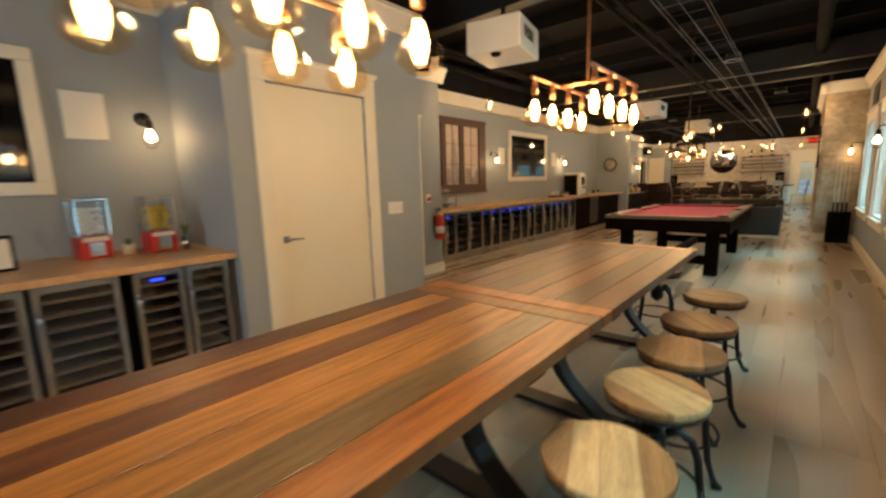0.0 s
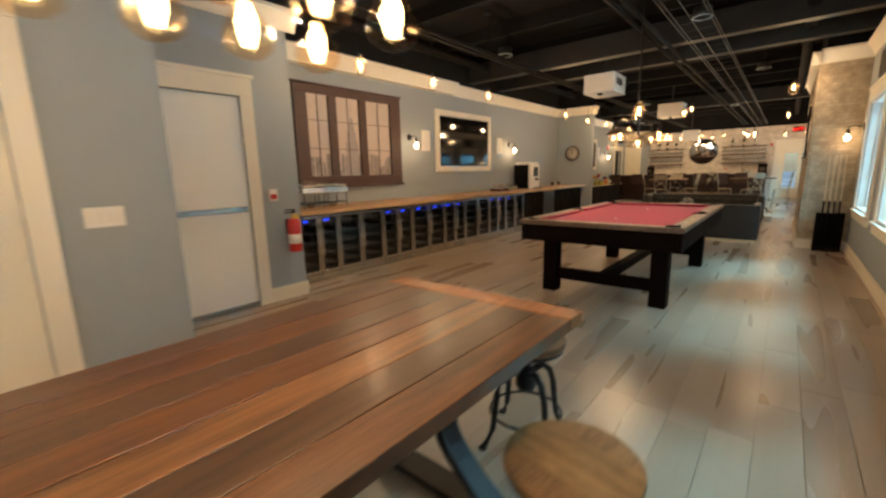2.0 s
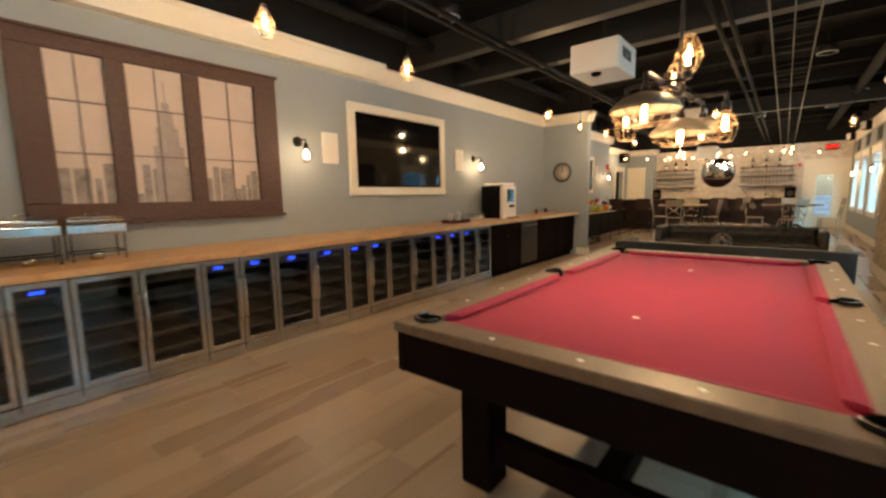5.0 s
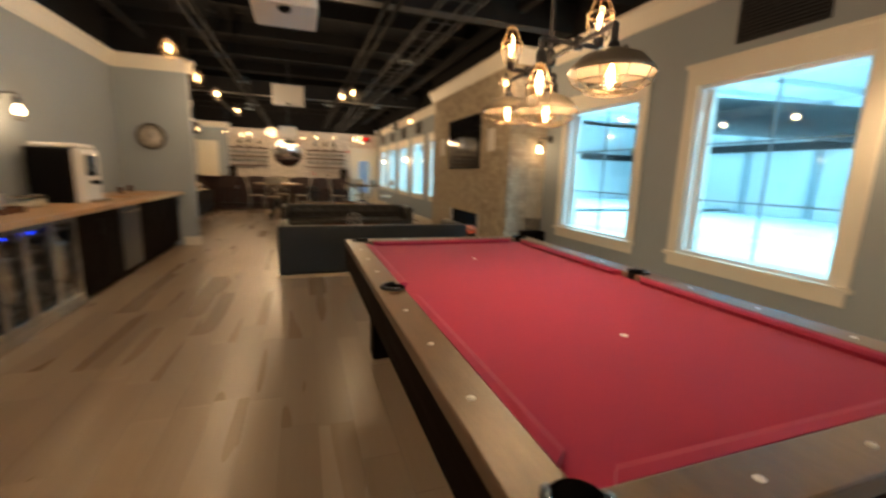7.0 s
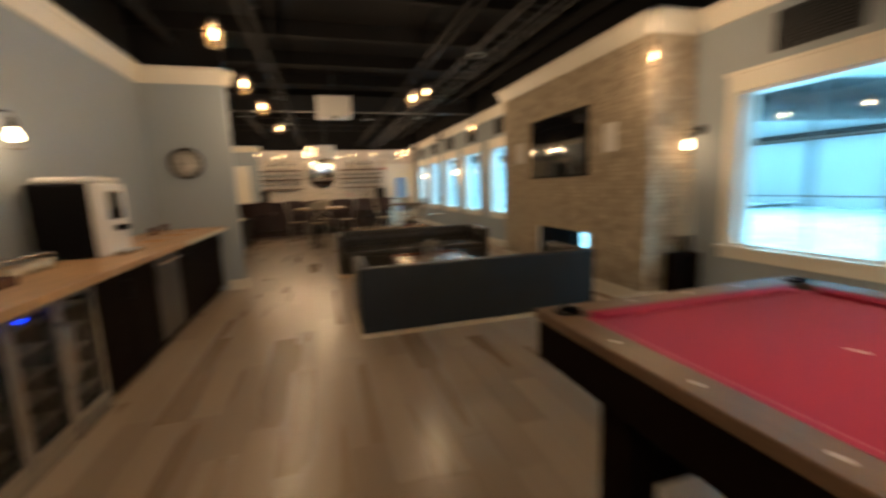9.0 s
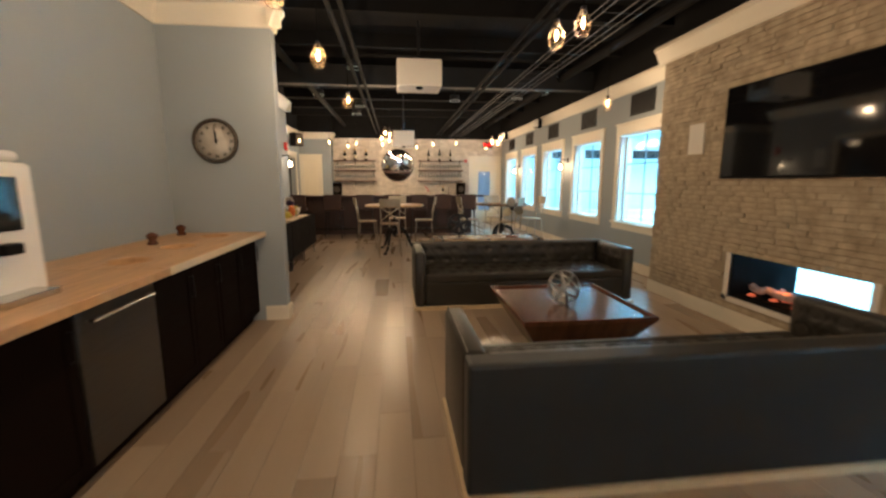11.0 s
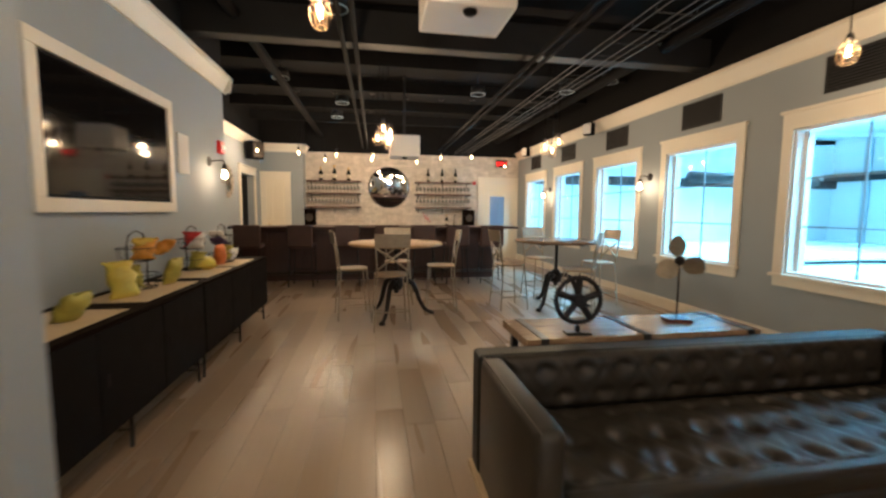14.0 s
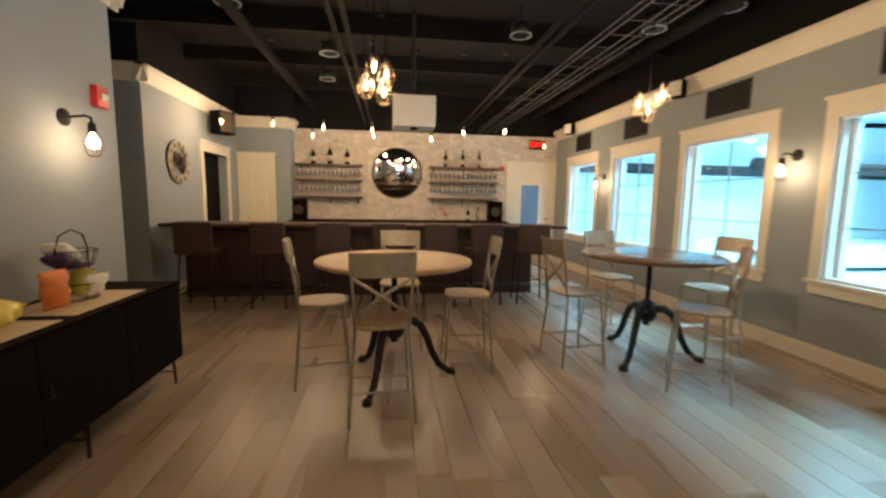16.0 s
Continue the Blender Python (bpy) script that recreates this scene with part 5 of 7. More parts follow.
def framed_tv(name_at, x, y0, y1, z0, z1, nx, frame_w, label, mat_frame="trim"):
    t = thing("television", label, "television", (x, (y0 + y1) / 2, z0))
    h, H = (y1 - y0) / 2, z1 - z0
    s = nx
    def bx(a, b, *r):
        return (min(s * a, s * b), max(s * a, s * b), *r)
    if frame_w:
        part("frame", B(bx(0, 0.05, -h, h, 0, frame_w), bx(0, 0.05, -h, h, H - frame_w, H), bx(0, 0.05, -h, -h + frame_w, frame_w, H - frame_w), bx(0, 0.05, h - frame_w, h, frame_w, H - frame_w), bevel=0.004), M[mat_frame], t, "wide white picture frame")
    f = frame_w + 0.004
    part("bezel", B(bx(0, 0.035, -h + f, h - f, f, H - f), bevel=0.003), M["black_plastic"], t)
    part("screen", B(bx(0.035, 0.037, -h + f + 0.015, h - f - 0.015, f + 0.018, H - f - 0.015)), M["tv"], t, "glossy dark screen, switched off")
    return t


framed_tv("a", XL, 7.297, 9.148, 1.338, 2.485, 1, 0.105, "switched-off television in a wide white frame on the wall")
framed_tv("b", -4.48, 14.22, 15.82, 1.31, 2.30, 1, 0.085, "switched-off television in a white frame above the sideboard")
framed_tv("c", CX, 10.90, 12.333, 1.415, 2.28, -1, 0.0, "black wall-mounted television on the brick chimney")
framed_tv("d", -3.47, -2.2, -0.49, 1.34, 2.35, 1, 0.09, "switched-off television in a wide cream frame in the alcove")


def wall_plate(x, y0, y1, z0, z1, nx, label, cat="wall panel", mat_key="white_wash"):
    bm = B((min(x, x + nx * 0.02), max(x, x + nx * 0.02), y0, y1, z0, z1), bevel=0.004)
    return tagged(new("wall_panel", mesh_of("wall_panel", bm, M[mat_key])), label, cat)


wall_plate(XL + 0.012, 6.92, 7.14, 1.72, 2.08, 1, "pale rectangular in-wall speaker panel")
wall_plate(XL, 9.45, 9.67, 1.72, 2.06, 1, "pale rectangular in-wall speaker panel")
wall_plate(-3.47, -0.38, -0.12, 1.75, 2.10, 1, "pale rectangular in-wall speaker panel")
wall_plate(-4.48, 15.98, 16.2, 1.68, 2.06, 1, "pale rectangular in-wall speaker panel")
wall_plate(CX, 12.62, 12.84, 1.68, 2.0, -1, "pale rectangular in-wall speaker panel on brick")
wall_plate(CX, 10.40, 10.62, 1.68, 2.0, -1, "pale rectangular in-wall speaker panel on brick")
sw = thing("light_switch", "white four-gang light switch plate", "switch", (-2.36, 1.875, 1.11))
part("plate", B((0, 0.006, -0.095, 0.095, -0.058, 0.058), bevel=0.002), M["white_plastic"], sw)
for k in range(4):
    part("rocker", B((0.006, 0.010, -0.084 + 0.046 * k, -0.052 + 0.046 * k, -0.034, 0.034), bevel=0.001), M["white_wash"], sw)
al = thing("alarm_pull", "small red and white fire alarm pull station", "fire alarm", (-3.42, 3.47, 1.13))
part("body", B((0, 0.03, -0.045, 0.045, -0.06, 0.06), bevel=0.006), M["white_plastic"], al)
part("handle", B((0.03, 0.038, -0.034, 0.034, -0.04, 0.012), bevel=0.002), M["red_plastic"], al, "red pull handle")
st = thing("fire_strobe", "red fire alarm strobe on the wall", "fire alarm", (-4.48, 17.06, 2.08))
part("body", B((0, 0.05, -0.06, 0.06, -0.075, 0.075), bevel=0.008), M["red_plastic"], st)
part("lens", B((0.05, 0.07, -0.03, 0.03, -0.02, 0.02), bevel=0.006), M["white_plastic"], st, "clear strobe lens")
s2 = thing("fire_strobe", "small red fire alarm box beside the glazed door", "fire alarm", (0.1, YB - 0.01, 2.12))
part("body", B((-0.05, 0.05, -0.04, 0, -0.05, 0.05), bevel=0.006), M["red_plastic"], s2)


def extinguisher():
    t = thing("fire_extinguisher", "red fire extinguisher hanging on the wall", "fire extinguisher", (-3.34, 3.64, 0.52))
    part("cylinder", turned([(0, 0), (0.062, 0), (0.068, 0.01), (0.068, 0.30), (0.055, 0.345), (0.025, 0.365), (0, 0.37)], 24), M["red_plastic"], t, smooth=True)
    part("label", turned([(0.0685, 0.09), (0.0692, 0.09), (0.0692, 0.19), (0.0685, 0.19)], 24), M["white_wash"], t, "pale printed label")
    part("valve", B((-0.02, 0.02, -0.02, 0.02, 0.37, 0.41), bevel=0.004), M["brass"], t)
    part("handle", B((-0.012, 0.012, -0.09, 0.02, 0.415, 0.425), (-0.012, 0.012, -0.09, 0.02, 0.445, 0.455), (-0.01, 0.01, 0.0, 0.02, 0.41, 0.45)), M["black_plastic"], t)
    part("tag", B((0.03, 0.034, -0.03, 0.05, 0.28, 0.40)), M["yellow"], t, "yellow inspection tag")
    part("hose", tubes_of(([(0.0, 0.03, 0.39), (0.02, 0.085, 0.37), (0.02, 0.09, 0.25), (0.02, 0.082, 0.12)], 0.009)), M["black_plastic"], t, smooth=True)
    part("bracket", B((-0.08, -0.068, -0.05, 0.05, 0.1, 0.35)), M["steel"], t)


extinguisher()


def exit_sign(x, y, z, turn, hang):
    t = thing("exit_sign", "black exit sign with lit red letters", "exit sign", (x, y, z), "exit signs", turn)
    part("box", B((-0.16, 0.16, -0.025, 0.025, -0.1, 0.1), bevel=0.004), M["black_plastic"], t)
    cu = bpy.data.curves.new("exit_letters", "FONT")
    cu.body, cu.size, cu.extrude, cu.align_x, cu.align_y = "EXIT", 0.155, 0.002, "CENTER", "CENTER"
    tmp = bpy.data.objects.new("exit_letters", cu)
    scene.collection.objects.link(tmp)
    me = bpy.data.meshes.new_from_object(tmp.evaluated_get(bpy.context.evaluated_depsgraph_get()))
    bpy.data.objects.remove(tmp)
    me.materials.clear()
    me.materials.append(M["exit_red"])
    ob = new("letters", me)
    ob.parent = t
    ob.matrix_basis = pose(0, -0.028, 0, 90, 0, 0)
    tagged(ob, "lit red EXIT letters")
    if hang:
        part("stem", tubes_of(([(0, 0, 0.1), (0, 0, ROOF - z)], 0.01)), M["black_plastic"], t)
    else:
        part("stem", B((-0.05, 0.05, 0.025, 0.06, -0.05, 0.05)), M["black_plastic"], t)
    part("lamp_head", B((0.19, 0.27, -0.03, 0.03, -0.03, 0.05), bevel=0.01), M["white_plastic"], t, "white emergency lamp head")
    point_lamp(x + math.sin(radians(turn)) * 0.12, y - math.cos(radians(turn)) * 0.12, z, 0.25, (1.0, 0.03, 0.02))


exit_sign(-2.88, 2.78, 2.76, 48, True)
exit_sign(0.86, YB - 0.08, 2.66, 0, False)


def wall_clock(m, r, label, roman=True, rim="bronze", open_gear=False):
    t = thing("wall_clock", label, "clock")
    t.matrix_basis = m
    bm = bmesh.new()
    ring(bm, (0, 0, 0.026), r * 0.92, r * 0.085, seg=48)
    part("rim", bm, M[rim], t, "dark bronze rim")
    part("face", turned([(0, 0.006), (r * 0.9, 0.006), (r * 0.9, 0.0), (0, 0.0)], 48), M["clock_face"], t, "aged cream dial")
    for k in range(12):
        a = math.pi / 2 - 2 * math.pi * k / 12
        part("numeral", B((-0.013, -0.005, r * 0.60, r * 0.76, 0.006, 0.009), (0.002, 0.012, r * 0.60, r * 0.76, 0.006, 0.009)), M["bronze"], t).matrix_basis = pose(0, 0, 0, 0, 0, math.degrees(a) - 90)
    part("hour_hand", B((-0.006, 0.006, -0.02, r * 0.42, 0.010, 0.013)), M["clock_black"], t).matrix_basis = pose(0, 0, 0, 0, 0, 0)
    part("minute_hand", B((-0.004, 0.004, -0.03, r * 0.62, 0.014, 0.017)), M["clock_black"], t).matrix_basis = pose(0, 0, 0, 0, 0, 4)
    part("cap", turned([(0, 0.024), (0.012, 0.02), (0.012, 0.0), (0, 0)], 14), M["clock_black"], t)
    return t


wall_clock(pose(-4.005, 12.699, 1.765, 90, 0, 0), 0.205, "round wall clock with dark bronze rim and cream face")


def gear_clock(m, r):
    """Open wall clock: flat numeral ring, toothed gears and spokes with the wall showing through."""
    t = thing("wall_clock", "large open gear wall clock of weathered pale metal", "clock")
    t.matrix_basis = m
    part("numeral_ring", turned([(r * 0.66, 0.02), (r, 0.02), (r, 0.034), (r * 0.97, 0.038), (r * 0.69, 0.038), (r * 0.66, 0.034), (r * 0.66, 0.02)], 48), M["pale_metal"], t, "flat pale ring for the numerals")
    for k in range(12):
        part("numeral", B((-0.020, -0.008, r * 0.73, r * 0.92, 0.038, 0.042), (0.008, 0.020, r * 0.73, r * 0.92, 0.038, 0.042)), M["bronze"], t).matrix_basis = pose(0, 0, 0, 0, 0, 30 * k)
    for cx, cy, q, teeth in ((0.0, 0.0, 0.26, 20), (-0.28, 0.2, 0.17, 14), (0.26, -0.24, 0.2, 16)):
        bm = bmesh.new()
        ring(bm, (cx * r, cy * r, 0.03), q * r, 0.011, seg=32, tubes=6)
        for k in range(teeth):
            a = 2 * math.pi * k / teeth
            c, d = math.cos(a), math.sin(a)
            tube(bm, [(cx * r + q * r * c, cy * r + q * r * d, 0.03), (cx * r + (q * r + 0.024) * c, cy * r + (q * r + 0.024) * d, 0.03)], 0.007, 5)
        for k in range(3):
            a = math.pi * k / 3
            c, d = math.cos(a) * q * r, math.sin(a) * q * r
            tube(bm, [(cx * r - c, cy * r - d, 0.03), (cx * r + c, cy * r + d, 0.03)], 0.007, 6)
        part("gear", bm, M["bronze"], t, "dark toothed gear", smooth=True)
    for k in range(4):
        a = math.pi / 4 + math.pi * k / 2
        c, d = math.cos(a) * r, math.sin(a) * r
        part("spoke", tubes_of(([(0.26 * c, 0.26 * d, 0.026), (0.7 * c, 0.7 * d, 0.026)], 0.008)), M["pale_metal"], t)
    part("spacer", turned([(0, 0), (0.03, 0), (0.03, 0.045), (0, 0.05)], 16), M["bronze"], t)
    part("hour_hand", B((-0.01, 0.01, -0.03, r * 0.42, 0.046, 0.050)), M["clock_black"], t).matrix_basis = pose(0, 0, 0, 0, 0, 8)
    part("minute_hand", B((-0.007, 0.007, -0.04, r * 0.62, 0.051, 0.055)), M["clock_black"], t).matrix_basis = pose(0, 0, 0, 0, 0, -50)
    return t


gear_clock(pose(-5.419, 20.14, 1.875, 90, 0, 90), 0.31)


# ---- mural window picture ----
def mural():
    t = thing("window_mural", "brown window frame holding a pale city skyline picture", "picture", (XL + 0.012, 5.385, 1.17))
    W, H = 1.96 / 2, 1.372
    part("frame", B((0, 0.045, -W, W, H - 0.11, H), (0, 0.045, -W, W, 0, 0.14), (0, 0.045, -W, -W + 0.20, 0.14, H - 0.11), (0, 0.045, W - 0.23, W, 0.14, H - 0.11), (0, 0.045, -0.435, -0.30, 0.14, H - 0.11), (0, 0.045, 0.115, 0.25, 0.14, H - 0.11), bevel=0.006), M["mural_frame"], t, "maroon-brown wooden frame")
    part("sill", B((0, 0.07, -W - 0.02, W + 0.02, -0.03, 0.0), bevel=0.004), M["mural_frame"], t)
    part("header", B((0, 0.06, -W - 0.02, W + 0.02, H, H + 0.025), bevel=0.004), M["mural_frame"], t)
    part("sky", B((0.0, 0.006, -W + 0.18, W - 0.18, 0.12, H - 0.1)), M["mural_sky"], t, "hazy pale pink sky")
    rnd = random.Random(5)
    y = -W + 0.19
    while y < W - 0.24:
        w = rnd.uniform(0.04, 0.11)
        h = rnd.uniform(0.05, 0.32)
        part("rooftop", B((0.005, 0.0065, y, min(y + w, W - 0.21), 0.14, 0.16 + h)), M["mural_dark"], t, "dark grey rooftop")
        y += w + rnd.uniform(0.002, 0.02)
    bm = bmesh.new()
    for hw, z1 in ((0.115, 0.62), (0.085, 0.78), (0.055, 0.92), (0.03, 0.99), (0.006, 1.16)):
        box(bm, 0.0055, 0.0075 + 0.0006 / z1, -0.03 - hw, -0.03 + hw, 0.14, z1)
    part("tower", bm, M["mural_tower"], t, "tall stepped grey tower")
    for c0, c1 in ((-W + 0.20, -0.435), (-0.30, 0.115), (0.25, W - 0.23)):
        for z in (0.14 + 0.385, 0.14 + 0.77):
            part("glazing_bar", B((0.012, 0.024, c0, c1, z - 0.004, z + 0.004)), M["mural_bar"], t)
        m = (c0 + c1) / 2
        part("glazing_bar", B((0.0125, 0.0245, m - 0.004, m + 0.004, 0.14, H - 0.11)), M["mural_bar"], t)
    return t


mural()


# ---- lounge: sofas, coffee table ----
def tufted(w, d, nx, ny, cols, rows, depth=0.022, puff=0.028):
    """Cushion sheet w by d in its own plane with staggered button dimples; returns bmesh with thickness below."""
    bm = bmesh.new()
    cw, rh = w / cols, d / rows
    vs = []
    for j in range(ny + 1):
        row = []
        for i in range(nx + 1):
            x, y = -w / 2 + w * i / nx, -d / 2 + d * j / ny
            h = 0.0
            for r in range(-1, rows + 1):
                yc = -d / 2 + (r + 0.5) * rh
                if abs(y - yc) > 1.1 * rh:
                    continue
                off = 0.5 if r % 2 else 0.0
                k = round((x + w / 2) / cw - 0.5 - off)
                for kk in (k - 1, k, k + 1):
                    xc = -w / 2 + (kk + 0.5 + off) * cw
                    if abs(xc) > w / 2 + 0.01 or abs(yc) > d / 2:
                        continue
                    q = ((x - xc) / cw) ** 2 + ((y - yc) / rh) ** 2
                    h -= depth * math.exp(-q * 22) + 0.4 * depth * math.exp(-q * 5.0)
            u, v = (x + w / 2) / cw, (y + d / 2) / rh
            h -= 0.22 * depth * (math.exp(-(abs(((u + 0.5 * v + 0.25) % 1) - 0.5) / 0.09) ** 2) + math.exp(-(abs(((u - 0.5 * v + 0.75) % 1) - 0.5) / 0.09) ** 2))
            e = min(x + w / 2, w / 2 - x, y + d / 2, d / 2 - y)
            h += puff * min(1, (max(e, 0) / 0.05)) ** 0.5 - puff
            row.append(bm.verts.new((x, y, h)))
        vs.append(row)
    for j in range(ny):
        for i in range(nx):
            f = bm.faces.new((vs[j][i], vs[j][i + 1], vs[j + 1][i + 1], vs[j + 1][i]))
            f.smooth = True
    edge = [e for e in bm.edges if e.is_boundary]
    ext = bmesh.ops.extrude_edge_only(bm, edges=edge)
    for v in [g for g in ext["geom"] if isinstance(g, bmesh.types.BMVert)]:
        v.co.z = -0.09
    return bm


def sofa(x0, x1, yback, face, label):
    """Tuxedo sofa with arms as high as the back; face +1 looks to +y, -1 to -y."""
    w, dep, h = x1 - x0, 0.83, 0.64
    t = thing("sofa", label, "sofa", ((x0 + x1) / 2, yback, 0), "facing sofas", 0 if face > 0 else 180)
    hw = w / 2
    aw = 0.115
    part("plinth", B((-hw - 0.014, hw + 0.014, -0.014, dep + 0.014, 0.0, 0.036)), M["brass"], t, "pale brass plinth strip")
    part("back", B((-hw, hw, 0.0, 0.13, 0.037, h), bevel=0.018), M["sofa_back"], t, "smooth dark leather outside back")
    for s in (-1, 1):
        a = part("arm", B((s * (hw - aw / 2) - aw / 2, s * (hw - aw / 2) + aw / 2, 0.132, dep, 0.037, h), bevel=0.034), M["leather"], t, "boxy padded leather arm", smooth=True)
        bm = bmesh.new()
        tube(bm, [(s * (hw - 0.02), 0.14, h - 0.004), (s * (hw - 0.02), dep - 0.01, h - 0.004), (s * (hw - 0.02), dep - 0.004, 0.06)], 0.006, 6)
        part("piping", bm, M["leather"], a)
        bm = tufted(dep - 0.16, 0.24, 48, 20, 4, 2, 0.036, 0.03)
        part("arm_panel", bm, M["leather"], a, "button-tufted inner arm").matrix_basis = Matrix.Translation((s * (hw - aw - 0.022), 0.15 + (dep - 0.16) / 2, 0.50)) @ Matrix(((0, 0, -s, 0), (1, 0, 0, 0), (0, 1, 0, 0), (0, 0, 0, 1)))
    part("seat_base", B((-hw + aw + 0.002, hw - aw - 0.002, 0.132, dep - 0.01, 0.037, 0.30), bevel=0.015), M["leather"], t)
    st = part("seat", tufted(w - 2 * aw - 0.01, dep - 0.2, 154, 42, 11, 3, 0.024, 0.045), M["leather"], t, "button-tufted black leather seat")
    st.matrix_basis = pose(0, 0.17 + (dep - 0.2) / 2, 0.40)
    part("seat_front", B((-hw + aw + 0.004, hw - aw - 0.004, dep - 0.07, dep - 0.002, 0.30, 0.395), bevel=0.02), M["leather"], t)
    bk = part("back_cushion", tufted(w - 2 * aw - 0.01, 0.27, 154, 26, 11, 2, 0.030, 0.035), M["leather"], t, "button-tufted black leather back")
    bk.matrix_basis = Matrix.Translation((0, 0.185, 0.50)) @ Matrix(((1, 0, 0, 0), (0, 0, 1, 0), (0, 1, 0, 0), (0, 0, 0, 1)))
    part("top_welt", tubes_of(([(-hw + 0.01, 0.012, h - 0.006), (hw - 0.01, 0.012, h - 0.006)], 0.006)), M["leather"], t)
    return t


sofa(-2.055, 0.395, 10.06, 1, "black tufted leather sofa with brass plinth, back to the pool table")
sofa(-2.145, 0.355, 13.66, -1, "black tufted leather sofa with a brass plinth, beside the coffee table")


def coffee_table():
    x0, x1, y0, y1, z = -1.443, -0.411, 11.228, 12.288, 0.395
    t = thing("coffee_table", "square mahogany coffee table with flared sides and a tray rim", "coffee table", ((x0 + x1) / 2, (y0 + y1) / 2, 0))
    hx, hy = (x1 - x0) / 2, (y1 - y0) / 2
    bm = bmesh.new()
    lo, hi = 0.54, 1.0
    a = [bm.verts.new((sx * hx * lo, sy * hy * lo, 0.0)) for sx, sy in ((-1, -1), (1, -1), (1, 1), (-1, 1))]
    b = [bm.verts.new((sx * hx * hi, sy * hy * hi, z - 0.03)) for sx, sy in ((-1, -1), (1, -1), (1, 1), (-1, 1))]
    for i in range(4):
        bm.faces.new((a[i], a[(i + 1) % 4], b[(i + 1) % 4], b[i]))
    bm.faces.new(a[::-1])
    bm.faces.new(b)
    part("base", bevelled(bm, 0.008), M["mahogany"], t, "flared mahogany base")
    part("tabletop", B((-hx + 0.025, hx - 0.025, -hy + 0.025, hy - 0.025, z - 0.03, z - 0.018)), M["mahogany"], t, "polished mahogany top")
    for s in (-1, 1):
        part("rim", B((s * (hx - 0.012) - 0.012, s * (hx - 0.012) + 0.012, -hy, hy, z - 0.03, z), bevel=0.003), M["mahogany"], t)
        part("rim", B((-hx + 0.025, hx - 0.025, s * (hy - 0.012) - 0.012, s * (hy - 0.012) + 0.012, z - 0.03, z), bevel=0.003), M["mahogany"], t)
    o = thing("metal_orb", "open orb of interlaced silver metal bands on the coffee table", "ornament", (-0.95, 11.72, z - 0.018))
    rnd = random.Random(2)
    for k in range(7):
        bm = bmesh.new()
        r, n = 0.135, 36
        vs = []
        for i in range(n):
            aa = 2 * math.pi * i / n
            vs.append([bm.verts.new(((r + q) * math.cos(aa), (r + q) * math.sin(aa), zz)) for q, zz in ((0, -0.008), (0.003, -0.008), (0.003, 0.008), (0, 0.008))])
        for i in range(n):
            for j in range(4):
                bm.faces.new((vs[i][j], vs[(i + 1) % n][j], vs[(i + 1) % n][(j + 1) % 4], vs[i][(j + 1) % 4]))
        p = part("band", bm, M["orb_metal"], o)
        p.matrix_basis = pose(0, 0, 0.139, rnd.uniform(20, 160), rnd.uniform(0, 60), k * 51)
    return t


coffee_table()


def cue_stand():
    t = thing("cue_stand", "dark wood floor stand holding pool cues beside the brick chimney", "cue rack", (1.25, 9.76, 0))
    part("base", B((-0.16, 0.16, -0.09, 0.09, 0.0, 0.06), bevel=0.006), M["dark_wood"], t)
    part("post", B((-0.16, -0.12, -0.07, 0.07, 0.06, 0.55), (0.12, 0.16, -0.07, 0.07, 0.06, 0.55), (-0.12, 0.12, 0.04, 0.07, 0.06, 0.55), bevel=0.004), M["dark_wood"], t)
    part("holder", B((-0.16, 0.16, -0.07, 0.07, 0.55, 0.58), bevel=0.004), M["dark_wood"], t)
    for k in range(4):
        x = -0.09 + 0.06 * k
        tt = thing("pool_cue", "slim wooden pool cue standing in the rack", "pool cue", (1.25 + x, 9.74, 0.0602), "pool cues in the rack")
        bm = bmesh.new()
        tube(bm, [(0, 0, 0), (0, 0.01, 0.7)], 0.014, 8, 0.011)
        part("butt", bm, M["clock_black"], tt)
        bm = bmesh.new()
        tube(bm, [(0, 0.01, 0.701), (0, 0.025, 1.38)], 0.011, 8, 0.006)
        part("shaft", bm, M["butcher_edge"], tt, "pale maple shaft")


cue_stand()


# ---- hearth ----
solid("hearth_trim", B((CX - 0.004, CX + 0.02, HY0 - 0.05, HY0, HZ0 - 0.04, HZ1 + 0.0), (CX - 0.004, CX + 0.02, HY1, HY1 + 0.05, HZ0 - 0.04, HZ1), (CX - 0.004, CX + 0.02, HY0 - 0.05, HY1 + 0.05, HZ0 - 0.05, HZ0)), M["white_wash"], "pale surround of the see-through fireplace", "fireplace")
solid("hearth_liner", B((CX + 0.02, 1.66, HY0, HY0 + 0.012, HZ0, HZ1), (CX + 0.02, 1.66, HY1 - 0.012, HY1, HZ0, HZ1), (CX + 0.02, 1.66, HY0, HY1, HZ1 - 0.012, HZ1), (CX + 0.02, 1.66, HY0 + .012, HY1 - .012, HZ0, HZ0 + 0.012)), M["clock_black"], "black metal liner of the see-through fireplace", "fireplace")
rnd = random.Random(8)
fl = thing("fire_logs", "pale ceramic fire logs with glowing embers in the hearth", "fire logs", (1.2, (HY0 + HY1) / 2, HZ0 + 0.0125))
